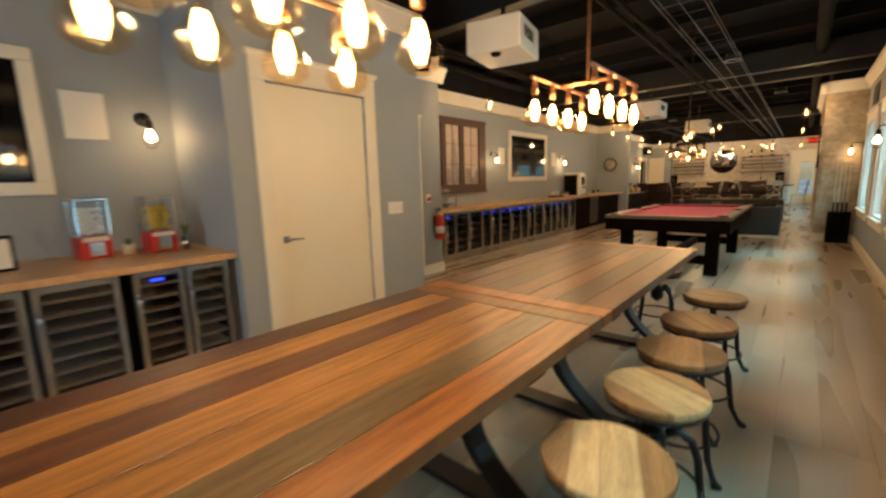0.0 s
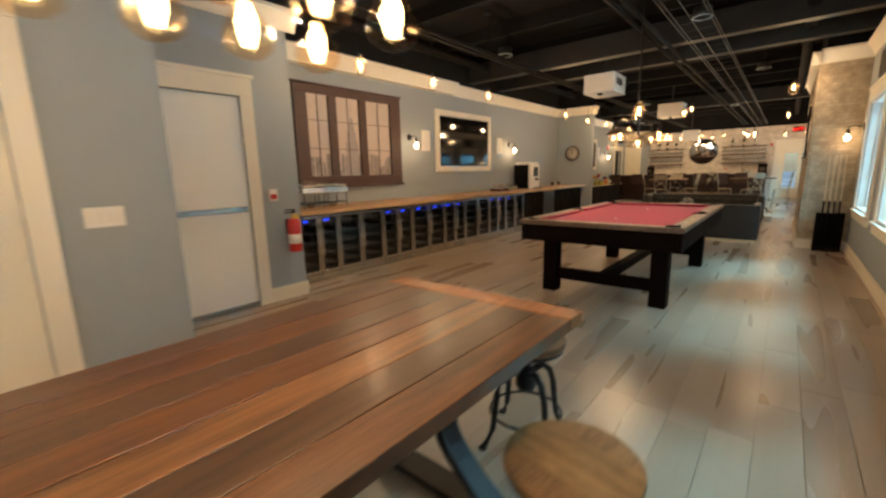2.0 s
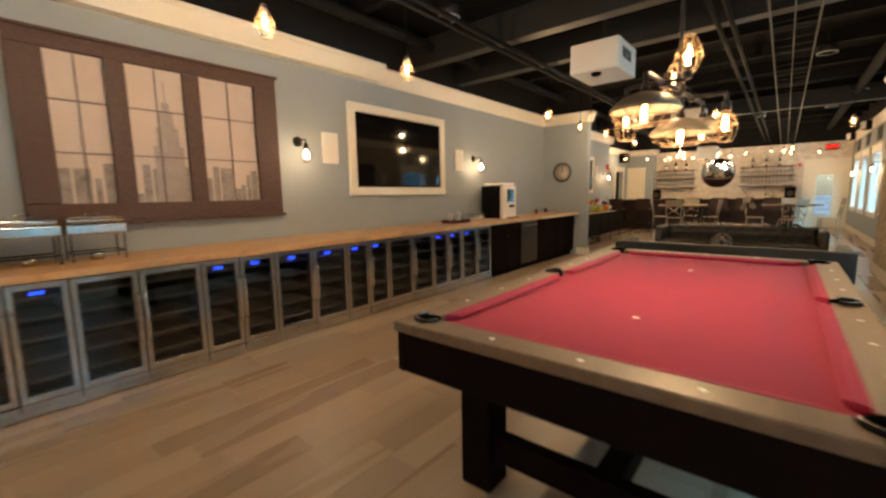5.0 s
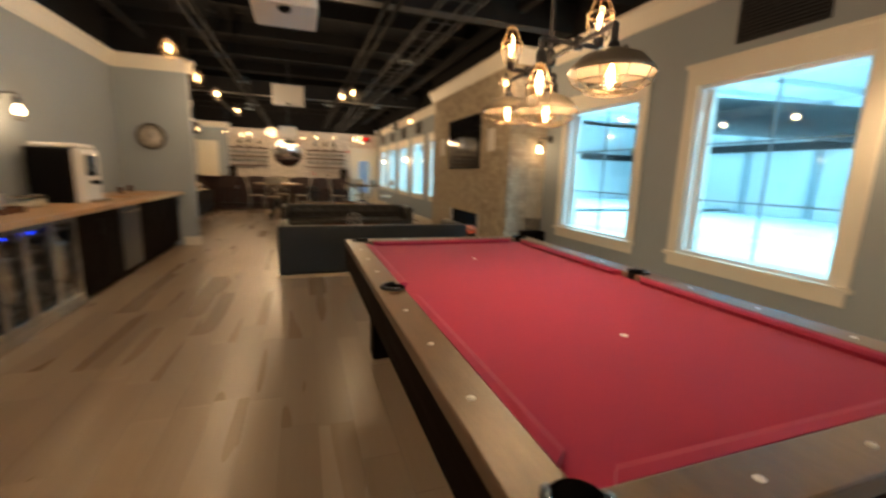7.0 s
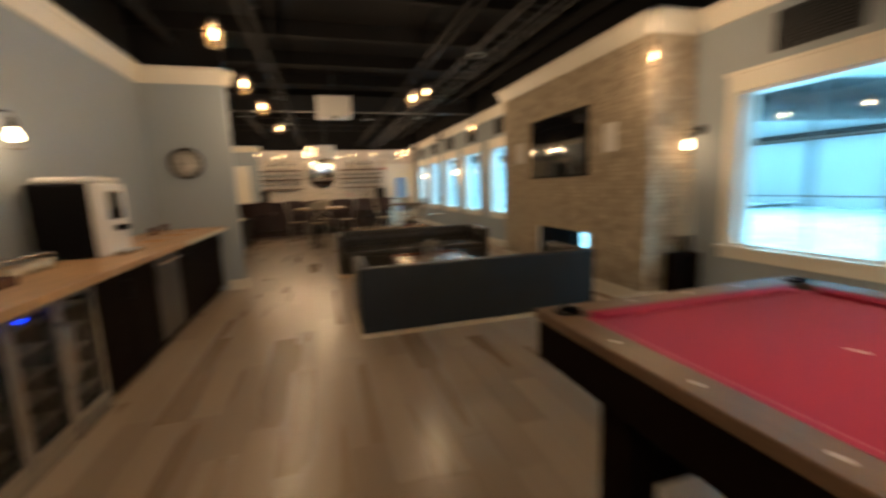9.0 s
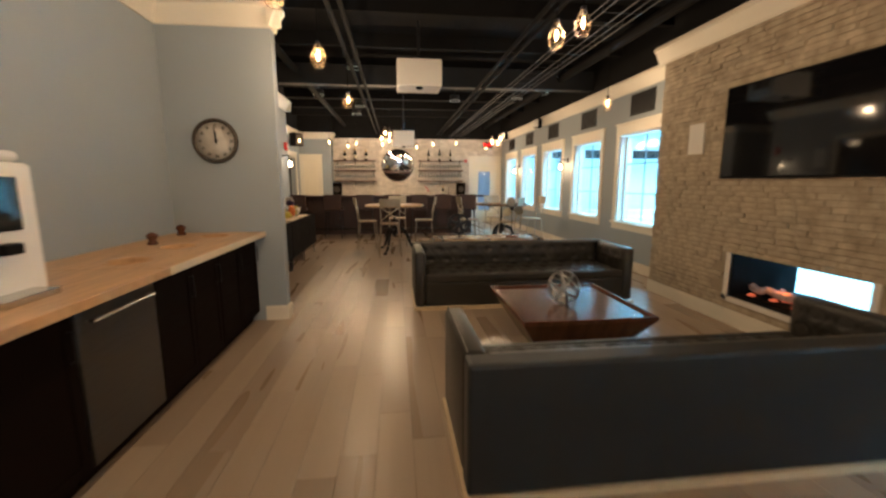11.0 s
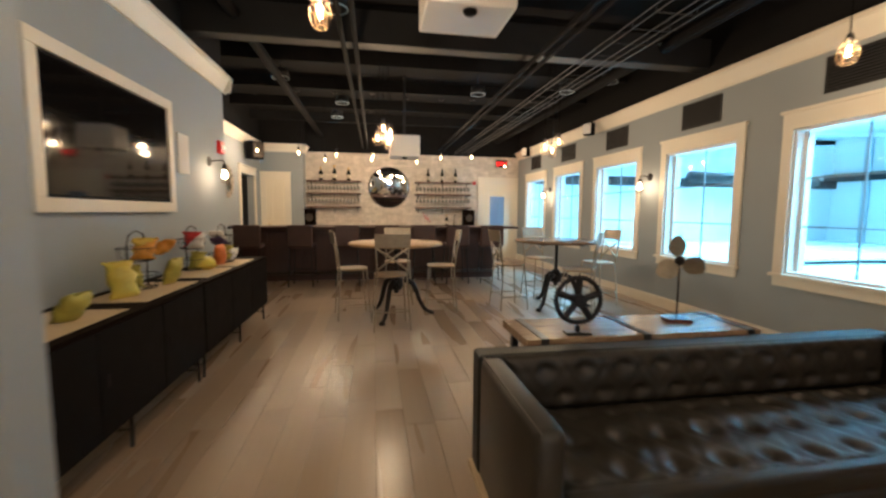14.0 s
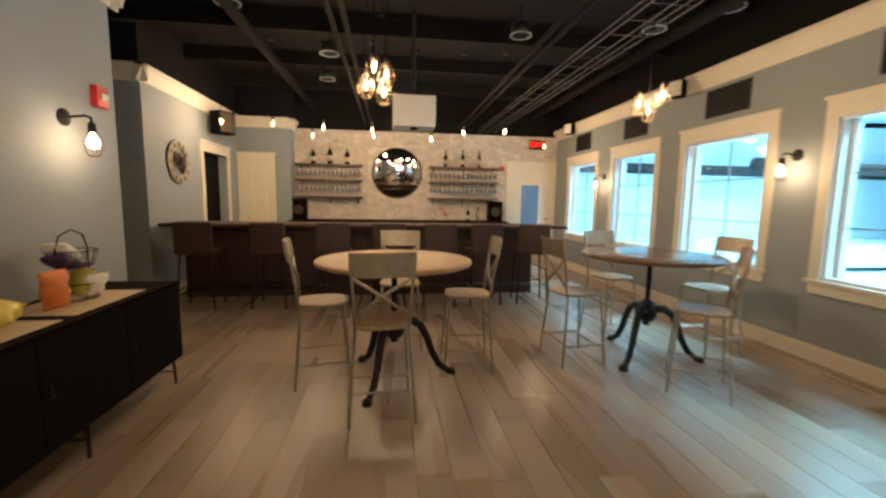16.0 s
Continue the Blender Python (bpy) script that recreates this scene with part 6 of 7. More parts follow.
for k in range(11):
    y = -0.5 + k * 0.1
    bm = bmesh.new()
    a = rnd.uniform(-0.5, 0.5)
    L = rnd.uniform(0.07, 0.13)
    cx = rnd.uniform(-0.08, 0.08)
    pts = [(cx + L * q * math.sin(a), y + L * q * math.cos(a), 0.045 + 0.02 * abs(q) + rnd.uniform(0, 0.03)) for q in (-1, -0.4, 0.3, 1)]
    tube(bm, pts, rnd.uniform(0.03, 0.042), 8)
    part("log", bm, M["log"], fl)
for k in range(6):
    y = rnd.uniform(0.0, 0.5)
    part("ember", turned([(0, 0), (0.03, 0.005), (0.035, 0.02), (0.018, 0.034), (0, 0.038)], 8, (rnd.uniform(-0.14, 0.06), y, 0.0)), M["ember"], fl, "glowing orange ember")
part("ember_bed", B((-0.2, 0.2, -0.57, 0.57, 0.0, 0.012)), M["clock_black"], fl, "dark ash bed")
point_lamp(1.15, 11.75, 0.42, 0.5, (1.0, 0.25, 0.05), 0.05)


# ---- console behind the sofa ----
def console():
    x0, x1, y0, y1, z = -1.85, -0.41, 13.675, 14.085, 0.66
    t = thing("console_table", "low industrial plank table with iron straps behind the sofa", "console table", ((x0 + x1) / 2, (y0 + y1) / 2, 0))
    hx, hy = (x1 - x0) / 2, (y1 - y0) / 2
    part("plank", B((-hx, -hx + 0.10, -hy, hy, z - 0.045, z), bevel=0.003), M["console_wood"], t)
    part("plank", B((-hx + 0.104, -0.02, -hy, hy, z - 0.045, z), bevel=0.003), M["console_wood"], t)
    part("plank", B((-0.016, hx - 0.075, -hy, hy, z - 0.045, z), bevel=0.003), M["console_wood"], t)
    part("plank", B((hx - 0.071, hx, -hy, hy, z - 0.045, z), bevel=0.003), M["console_wood"], t)
    for x in (-hx + 0.102, -0.018, hx - 0.073):
        part("strap", B((x - 0.022, x + 0.022, -hy - 0.006, hy + 0.006, z - 0.052, z + 0.004), bevel=0.002), M["cast_iron"], t, "black iron strap")
    for sx in (-1, 1):
        for sy in (-1, 1):
            part("leg", B((sx * (hx - 0.06) - 0.02, sx * (hx - 0.06) + 0.02, sy * (hy - 0.05) - 0.02, sy * (hy - 0.05) + 0.02, 0.0, z - 0.053), bevel=0.003), M["cast_iron"], t)
        part("rail", B((sx * (hx - 0.06) - 0.012, sx * (hx - 0.06) + 0.012, -hy + 0.08, hy - 0.08, 0.12, 0.15)), M["cast_iron"], t)
    w = thing("iron_wheel", "black cast-iron toothed gear wheel on a stand", "ornament", (-1.53, 13.745, z), turn=-6)
    part("foot", B((-0.07, 0.07, -0.035, 0.035, 0, 0.012), (-0.012, 0.012, -0.012, 0.012, 0.012, 0.05), bevel=0.003), M["cast_iron"], w)
    c = (0, 0, 0.19)
    bm = bmesh.new()
    ring(bm, c, 0.124, 0.013, "y", 40)
    for k in range(40):
        a = 2 * math.pi * k / 40
        tube(bm, [(0.13 * math.cos(a), 0, 0.19 + 0.13 * math.sin(a)), (0.143 * math.cos(a), 0, 0.19 + 0.143 * math.sin(a))], 0.005, 5, 0.003)
    part("rim", bm, M["cast_iron"], w)
    part("hub", tubes_of(([(0, -0.03, 0.19), (0, 0.03, 0.19)], 0.04)), M["cast_iron"], w)
    for k in range(5):
        a = 2 * math.pi * k / 5 + 0.3
        part("spoke", tubes_of(([(0.02 * math.cos(a), 0, 0.19 + 0.02 * math.sin(a)), (0.12 * math.cos(a), 0, 0.19 + 0.12 * math.sin(a))], 0.019)), M["cast_iron"], w)
    f = thing("propeller_ornament", "dark metal three-bladed propeller on a thin stand", "ornament", (-0.78, 13.91, z), turn=-20)
    part("foot", B((-0.075, 0.075, -0.05, 0.05, 0, 0.02), bevel=0.003), M["mahogany"], f)
    part("rod", tubes_of(([(0, 0, 0.02), (0, 0, 0.36)], 0.006)), M["cast_iron"], f)
    part("hub", turned([(0, -0.025), (0.024, -0.02), (0.03, 0.0), (0.024, 0.02), (0, 0.03)], 18), M["cast_iron"], f).matrix_basis = pose(0, 0, 0.38, 90, 0, 0)
    for k in range(3):
        a = 2 * math.pi * k / 3 + math.pi / 2 + 0.1
        bm = bmesh.new()
        rows = []
        for i in range(9):
            q = i / 8
            wd = 0.016 + 0.05 * math.sin(math.pi * min(1, q * 1.02)) ** 0.8
            rows.append([bm.verts.new((0.02 + 0.135 * q, s * wd * (1 if s > 0 else 0.75), s * wd * 0.45 * (1 - 0.4 * q) + th)) for s in (-1, -0.3, 0.3, 1) for th in (0.0,)])
        for r0, r1 in zip(rows, rows[1:]):
            for j in range(3):
                bm.faces.new((r0[j], r0[j + 1], r1[j + 1], r1[j]))
        bmesh.ops.solidify(bm, geom=bm.faces[:], thickness=0.004)
        part("blade", bm, M["chair_metal"], f, smooth=True).matrix_basis = Matrix.Translation((0, 0, 0.38)) @ Matrix.Rotation(math.pi / 2, 4, "X") @ Matrix.Rotation(a, 4, "Z")


console()


# ---- sideboards and snacks ----
def sideboard(y0, y1):
    t = thing("sideboard", "long matt black sideboard on thin metal legs against the wall", "sideboard", (-4.2, (y0 + y1) / 2, 0), "black sideboards along the wall")
    h = (y1 - y0) / 2 - 0.003
    part("body", B((-0.255, 0.235, -h, h, 0.20, 0.745), bevel=0.004), M["black_plastic"], t)
    part("top", B((-0.26, 0.262, -h, h, 0.747, 0.772), bevel=0.003), M["dark_wood"], t)
    n = 3
    for k in range(n):
        a = -h + 2 * h * k / n + 0.003
        d = part("door", B((0.236, 0.256, a, a + 2 * h / n - 0.006, 0.205, 0.742), bevel=0.002), M["black_plastic"], t)
        part("handle", tubes_of(([(0.256, a + 0.04, 0.46), (0.27, a + 0.04, 0.46), (0.27, a + 0.04, 0.52), (0.256, a + 0.04, 0.52)], 0.004)), M["cast_iron"], d)
    for sy in (-1, 0, 1):
        for x in (-0.2, 0.21):
            part("leg", tubes_of(([(x, sy * (h - 0.05), 0.2), (x, sy * (h - 0.05) + 0.015 * sy, 0.0)], 0.011)), M["cast_iron"], t)
        part("leg_bar", tubes_of(([(-0.2, sy * (h - 0.05), 0.1), (0.21, sy * (h - 0.05), 0.1)], 0.006)), M["cast_iron"], t)


sideboard(13.2, 15.06)
sideboard(15.075, 16.94)


def packet(x, y, z, w, d, h, key, label, turn=0, tilt=0):
    bm = bmesh.new()
    n = 10
    rows = []
    w, h = w * 1.12, h * 1.05
    for i in range(n + 1):
        q = i / n
        pinch = math.sin(math.pi * q) ** 0.45 if 0 < q < 1 else 0.04
        rows.append([bm.verts.new((w / 2 * math.cos(a) * (1.05 - 0.12 * pinch) * (1 + 0.09 * math.sin(3 * a + 1.7 * i + 9 * y)) * (1 - 0.12 * math.sin(1.3 * i + 5 * y)), d * 0.65 * math.sin(a) * max(pinch, 0.05) * (1 + 0.12 * math.sin(2 * a + 2.3 * i)), h * q + (0.012 * math.sin(4 * a) if i == n else 0))) for a in [2 * math.pi * k / 14 for k in range(14)]])
    for r0, r1 in zip(rows, rows[1:]):
        for k in range(14):
            bm.faces.new((r0[k], r0[(k + 1) % 14], r1[(k + 1) % 14], r1[k])).smooth = True
    bm.faces.new(rows[0])
    bm.faces.new(rows[-1][::-1])
    ob = tagged(new("snack_packet", mesh_of("snack_packet", bm, M[key])), label, "snack packet", "snack packets on the sideboard")
    ob.matrix_basis = pose(x, y, z, tilt, 0, turn)
    return ob


def basket_stand(x, y, label, fill):
    t = thing("snack_basket", label, "wire basket", (x, y, 0.7725), "wire snack baskets")
    z0 = 0.0
    bm = bmesh.new()
    for q, z in ((0.11, 0.006), (0.13, 0.10), (0.095, 0.20), (0.12, 0.29)):
        ring(bm, (0, 0, z), q, 0.003, seg=24, tubes=5)
    for k in range(12):
        a = 2 * math.pi * k / 12
        c, s = math.cos(a), math.sin(a)
        tube(bm, [(0.04 * c, 0.04 * s, 0.004), (0.11 * c, 0.11 * s, 0.006), (0.13 * c, 0.13 * s, 0.10)], 0.002, 5)
        tube(bm, [(0.03 * c, 0.03 * s, 0.198), (0.095 * c, 0.095 * s, 0.20), (0.12 * c, 0.12 * s, 0.29)], 0.002, 5)
    part("wire", bm, M["cast_iron"], t, "black wire tiers")
    part("handle", tubes_of(([(0, 0.12, 0.0), (0, 0.125, 0.30), (0, 0.09, 0.38), (0, 0.0, 0.41), (0, -0.09, 0.38), (0, -0.125, 0.30), (0, -0.12, 0.0)], 0.005)), M["cast_iron"], t, smooth=True)
    for dx, dy, dz, key, lab, tilt in fill:
        packet(x + dx, y + dy, 0.7725 + dz, 0.12, 0.07, 0.15, key, lab, (dx + dy) * 900, tilt)


basket_stand(-4.30, 13.75, "two-tier black wire basket with brown and lime packets", [(0.02, 0.0, 0.205, "mahogany", "brown snack packet in the wire basket", 20), (0.05, 0.07, 0.01, "green_wrap", "lime snack packet in the basket", -25)])
basket_stand(-4.29, 14.86, "two-tier black wire basket holding yellow snack packets", [(0.02, 0.03, 0.205, "yellow", "shiny yellow snack packet in the basket", 20), (0.06, -0.05, 0.215, "orange_gold", "golden orange snack packet in the basket", -35), (0.07, 0.07, 0.24, "orange_gold", "golden orange snack packet in the basket", 55), (-0.02, 0.0, 0.01, "green_wrap", "lime snack packet in the basket", 10)])
basket_stand(-4.33, 15.84, "two-tier black wire basket holding red and green packets", [(0, 0.02, 0.205, "red_plastic", "red snack packet in the wire basket", 25), (0.05, -0.05, 0.205, "white_plastic", "white snack packet in the wire basket", -30), (0.05, -0.06, 0.01, "green_wrap", "lime snack packet in the basket", -20)])
basket_stand(-4.26, 16.40, "two-tier black wire basket with purple and clear packets", [(0.0, 0.0, 0.205, "purple", "dark purple snack packet in the wire basket", 70), (-0.02, 0.02, 0.25, "white_wash", "pale snack packet in the wire basket", 60), (0.05, 0.03, 0.01, "white_wash", "pale snack packet in the basket", 30), (0.04, -0.05, 0.03, "green_wrap", "lime snack packet in the basket", -20)])
packet(-4.19, 14.52, 0.7725, 0.15, 0.09, 0.22, "yellow_lime", "tall yellow and lime snack bag standing on the sideboard", 62, -14)
packet(-4.17, 15.02, 0.7725, 0.11, 0.08, 0.20, "green_wrap", "lime and yellow snack bag leaning on the basket", 75, 22)
packet(-4.16, 15.74, 0.815, 0.13, 0.09, 0.22, "yellow_lime", "yellow and lime snack bag lying on the sideboard", 25, -82)
packet(-4.20, 16.17, 0.7725, 0.12, 0.09, 0.19, "orange", "bright orange snack bag standing on the sideboard", 75)
packet(-4.18, 13.97, 0.7725, 0.12, 0.08, 0.17, "green_wrap", "lime snack bag leaning on the sideboard", 75, 38)
for y0, y1 in ((13.55, 14.2), (14.38, 15.12), (15.3, 15.93), (16.02, 16.63)):
    tagged(new("place_mat", mesh_of("place_mat", B((-4.38, -4.0, y0, y1, 0.7722, 0.7745)), M["butcher_edge"])), "pale woven mat on the black sideboard", "mat", "mats on the sideboard")


# ---- counter things ----
def chafing_dish(y):
    t = thing("chafing_dish", "steel chafing dish on a wire stand on the counter", "chafing dish", (-4.13, y, 0.9025), "chafing dishes")
    part("stand", tubes_of(*[([(sx * 0.11, sy * 0.15, 0.0), (sx * 0.11, sy * 0.15, 0.19)], 0.006) for sx in (-1, 1) for sy in (-1, 1)], ([(-0.11, -0.15, 0.06), (0.11, -0.15, 0.06), (0.11, 0.15, 0.06), (-0.11, 0.15, 0.06), (-0.11, -0.15, 0.06)], 0.005)), M["cast_iron"], t, "black wire stand")
    part("pan", B((-0.13, 0.13, -0.17, 0.17, 0.19, 0.27), bevel=0.012), M["steel"], t, "bright steel pan")
    l = part("lid", B((-0.12, 0.12, -0.16, 0.16, 0.272, 0.315), bevel=0.02), M["chrome"], t)
    part("handle", tubes_of(([(0, -0.04, 0.312), (0, -0.035, 0.34), (0, 0.035, 0.34), (0, 0.04, 0.312)], 0.006)), M["chrome"], l)
    part("burner", turned([(0, 0), (0.04, 0), (0.042, 0.05), (0.03, 0.055), (0, 0.055)], 18), M["steel"], t)


for y in (3.98, 4.36, 4.72):
    chafing_dish(y)


def coffee_machine():
    t = thing("coffee_machine", "large white and black bean-to-cup coffee machine on the counter", "coffee machine", (-4.10, 10.30, 0.9025))
    part("body", B((-0.26, 0.12, -0.22, 0.17, 0.0, 0.56), bevel=0.015), M["black_plastic"], t, "black side body")
    part("front", B((0.122, 0.19, -0.225, 0.225, 0.0, 0.56), bevel=0.02), M["white_plastic"], t, "white moulded front")
    part("top", B((-0.22, 0.17, -0.2, 0.2, 0.562, 0.61), bevel=0.02), M["white_plastic"], t, "white hopper lid")
    part("screen", B((0.19, 0.197, -0.10, 0.13, 0.28, 0.5), bevel=0.003), M["tv"], t, "glossy touch screen")
    part("side_panel", B((-0.2, 0.12, 0.172, 0.2, 0.01, 0.49), bevel=0.005), M["white_plastic"], t)
    part("spout", B((0.19, 0.25, -0.03, 0.06, 0.19, 0.235), bevel=0.008), M["black_plastic"], t)
    part("drip_tray", B((0.19, 0.30, -0.12, 0.14, 0.0, 0.03), bevel=0.004), M["steel"], t)


coffee_machine()
tr = thing("condiment_tray", "brown tray of white paper cups on the counter", "tray", (-4.05, 8.95, 0.9025))
part("tray", B((-0.12, 0.12, -0.2, 0.2, 0, 0.02), (-0.12, -0.11, -0.2, 0.2, 0.02, 0.05), (0.11, 0.12, -0.2, 0.2, 0.02, 0.05), (-0.11, 0.11, -0.2, -0.19, 0.02, 0.05), (-0.11, 0.11, 0.19, 0.2, 0.02, 0.05)), M["mahogany"], tr)
for dx, dy, h in ((-0.03, -0.1, 0.11), (0.04, 0.0, 0.13), (-0.04, 0.09, 0.10)):
    c = thing("paper_cup_stack", "stack of white paper cups in a tray", "cups", (-4.05 + dx, 8.95 + dy, 0.9227), "paper cups on the counter")
    part("cup", turned([(0, 0), (0.03, 0), (0.042, h), (0.045, h), (0.045, h + 0.006), (0, h + 0.004)], 18), M["white_plastic"], c)
for k, (y, key) in enumerate(((9.4, "clear_glass"), (9.55, "clear_glass"), (9.7, "clear_glass"))):
    j = thing("glass_jar", "small clear glass jar with a lid on the counter", "jar", (-4.1, y, 0.9025), "glass jars on the counter")
    part("jar", turned([(0, 0), (0.05, 0), (0.052, 0.01), (0.052, 0.09), (0.045, 0.1)], 20), M["clear_glass"], j, shadow=False)
    part("filling", turned([(0, 0.004), (0.046, 0.004), (0.046, 0.05 + 0.01 * k), (0, 0.055 + 0.01 * k)], 16), M["label"], j)
    part("lid", turned([(0, 0.1), (0.047, 0.1), (0.047, 0.112), (0, 0.118)], 20), M["steel"], j)
for x, y, lab in ((-4.22, 11.9, "a"), (-4.3, 12.5, "c")):
    o = thing("wood_ornament", "small carved reddish wood ornament on the counter", "ornament", (x, y, 0.9025), "carved ornaments on the counter")
    part("figure", turned([(0, 0), (0.034, 0), (0.038, 0.014), (0.024, 0.036), (0.04, 0.058), (0.037, 0.08), (0.016, 0.095), (0, 0.099)], 14), M["mahogany"], o)


def gumball(x, y, key, label):
    t = thing("candy_machine", label, "candy machine", (x, y, 0.8805), "candy machines in the alcove", 8)
    part("base", B((-0.085, 0.085, -0.095, 0.095, 0, 0.16), bevel=0.012), M["red_plastic"], t, "red metal base")
    part("chute", B((0.085, 0.10, -0.045, 0.045, 0.02, 0.12), bevel=0.004), M["chrome"], t, "chrome coin chute")
    part("globe", B((-0.078, 0.078, -0.088, 0.088, 0.162, 0.405), bevel=0.012), M["clear_glass"], t, "clear square globe", shadow=False)
    for sx in (-1, 1):
        for sy in (-1, 1):
            part("corner_post", B((sx * 0.08 - 0.005, sx * 0.08 + 0.005, sy * 0.09 - 0.005, sy * 0.09 + 0.005, 0.161, 0.406)), M["chrome"], t)
    rnd = random.Random(int(y * 100))
    bm = bmesh.new()
    for k in range(110):
        bmesh.ops.create_icosphere(bm, subdivisions=1, radius=0.016, matrix=Matrix.Translation((rnd.uniform(-0.055, 0.055), rnd.uniform(-0.065, 0.065), rnd.uniform(0.18, 0.35))))
    tagged(part("candy", bm, M[key], t), "coloured candy", kind="stuff")
    part("lid", B((-0.088, 0.088, -0.098, 0.098, 0.407, 0.43), bevel=0.008), M["chrome"], t, "chrome lid")
    part("card", B((0.0855, 0.0875, -0.075, 0.075, 0.125, 0.155)), M["white_wash"], t, "pale price card")


gumball(-3.12, -0.375, "white_plastic", "red and white candy vending machine on the alcove counter")
gumball(-3.05, 0.02, "yellow", "red candy vending machine filled with yellow sweets")


def potted(x, y, r, h, pot_key, leaf_h, label, n=26):
    t = thing("potted_plant", label, "potted plant", (x, y, 0.8805), "potted plants in the alcove")
    part("pot", turned([(0, 0), (r * 0.75, 0), (r, h), (r * 0.9, h), (r * 0.88, h - 0.01), (0, h - 0.01)], 20), M[pot_key], t)
    rnd = random.Random(int(x * 1000))
    bm = bmesh.new()
    for k in range(n):
        a, lean, L = rnd.uniform(0, 6.28), rnd.uniform(0.1, 0.7), leaf_h * rnd.uniform(0.6, 1.0)
        c, s = math.cos(a), math.sin(a)
        w = 0.008
        p = [(0.2 * r * c, 0.2 * r * s, h - 0.012), (L * lean * 0.5 * c, L * lean * 0.5 * s, h + L * 0.6), (L * lean * c, L * lean * s, h + L * (1 - 0.3 * lean))]
        v = [bm.verts.new((q[0] - s * w * k2, q[1] + c * w * k2, q[2])) for q, k2 in ((p[0], -1), (p[0], 1), (p[1], 1.6), (p[2], 0.1), (p[1], -1.6))]
        bm.faces.new(v)
    part("leaves", bm, M["leaf"], t, "thin green leaves")


potted(-3.1, -0.17, 0.045, 0.075, "label", 0.05, "small cactus in a beige pot on the alcove counter", 40)
potted(-2.98, 0.18, 0.032, 0.10, "steel", 0.14, "leafy green plant in a slim metal pot")
gl = thing("glass_cloche", "clear tall glass beside the candy machine", "glass", (-3.2, -0.6, 0.8805))
part("glass", turned([(0.05, 0), (0.052, 0.01), (0.012, 0.04), (0.012, 0.08), (0.06, 0.14), (0.055, 0.24)], 20), M["clear_glass"], gl, shadow=False)
fr = thing("picture_frame", "small black framed white card standing on the counter", "picture frame", (-2.95, -0.86, 0.8805), turn=8)
part("frame", B((-0.01, 0.01, -0.09, 0.09, 0, 0.22), bevel=0.003), M["clock_black"], fr)
part("card", B((0.01, 0.012, -0.07, 0.07, 0.02, 0.2)), M["white_plastic"], fr, "blank white card")


# ---- bar end: tables and chairs ----
def pub_table(x, y, turn, key, tone):
    t = thing("pub_table", "round %s wood pub table on a black cast-iron crank tripod" % tone, "table", (x, y, 0), "round pub tables", turn)
    z = 0.945
    part("tabletop", turned([(0, z - 0.035), (0.57, z - 0.035), (0.585, z - 0.028), (0.588, z - 0.016), (0.583, z - 0.004), (0.575, z), (0, z)], 64), M[key], t, "round %s wood top" % tone)
    part("support", B((-0.4, 0.4, -0.03, 0.03, z - 0.06, z - 0.036), (-0.03, 0.03, -0.4, 0.4, z - 0.062, z - 0.037)), M["cast_iron"], t)
    part("column", turned([(0, 0.30), (0.03, 0.30), (0.03, 0.42), (0.022, 0.43), (0.022, z - 0.063), (0, z - 0.063)], 18), M["cast_iron"], t)
    part("gear_housing", turned([(0, 0.33), (0.06, 0.34), (0.085, 0.38), (0.085, 0.44), (0.06, 0.5), (0.035, 0.53), (0, 0.53)], 20), M["cast_iron"], t)
    bm = bmesh.new()
    ring(bm, (0.10, 0, 0.43), 0.06, 0.008, "x")
    tube(bm, [(0.05, 0, 0.43), (0.12, 0, 0.43)], 0.012)
    tube(bm, [(0.10, -0.06, 0.43), (0.10, 0.06, 0.43)], 0.006)
    part("crank_wheel", bm, M["cast_iron"], t)
    for k in range(3):
        a = 2 * math.pi * k / 3
        c, s = math.cos(a), math.sin(a)
        bm = bmesh.new()
        tube(bm, [(r * c, r * s, h) for r, h in ((0.05, 0.44), (0.14, 0.455), (0.21, 0.41), (0.26, 0.31), (0.30, 0.19), (0.36, 0.08), (0.43, 0.03), (0.47, 0.024))], 0.036, 8, 0.022)
        l = part("leg", bm, M["cast_iron"], t, "curved cast-iron leg", smooth=True)
        part("foot", turned([(0, 0), (0.036, 0), (0.038, 0.02), (0.02, 0.045), (0, 0.05)], 12, (0.46 * c, 0.46 * s, 0)), M["cast_iron"], l)


pub_table(-2.37, 16.85, -114, "table_wood", "honey")
pub_table(-0.10, 17.1, -142, "table_wood_dark", "dark brown")


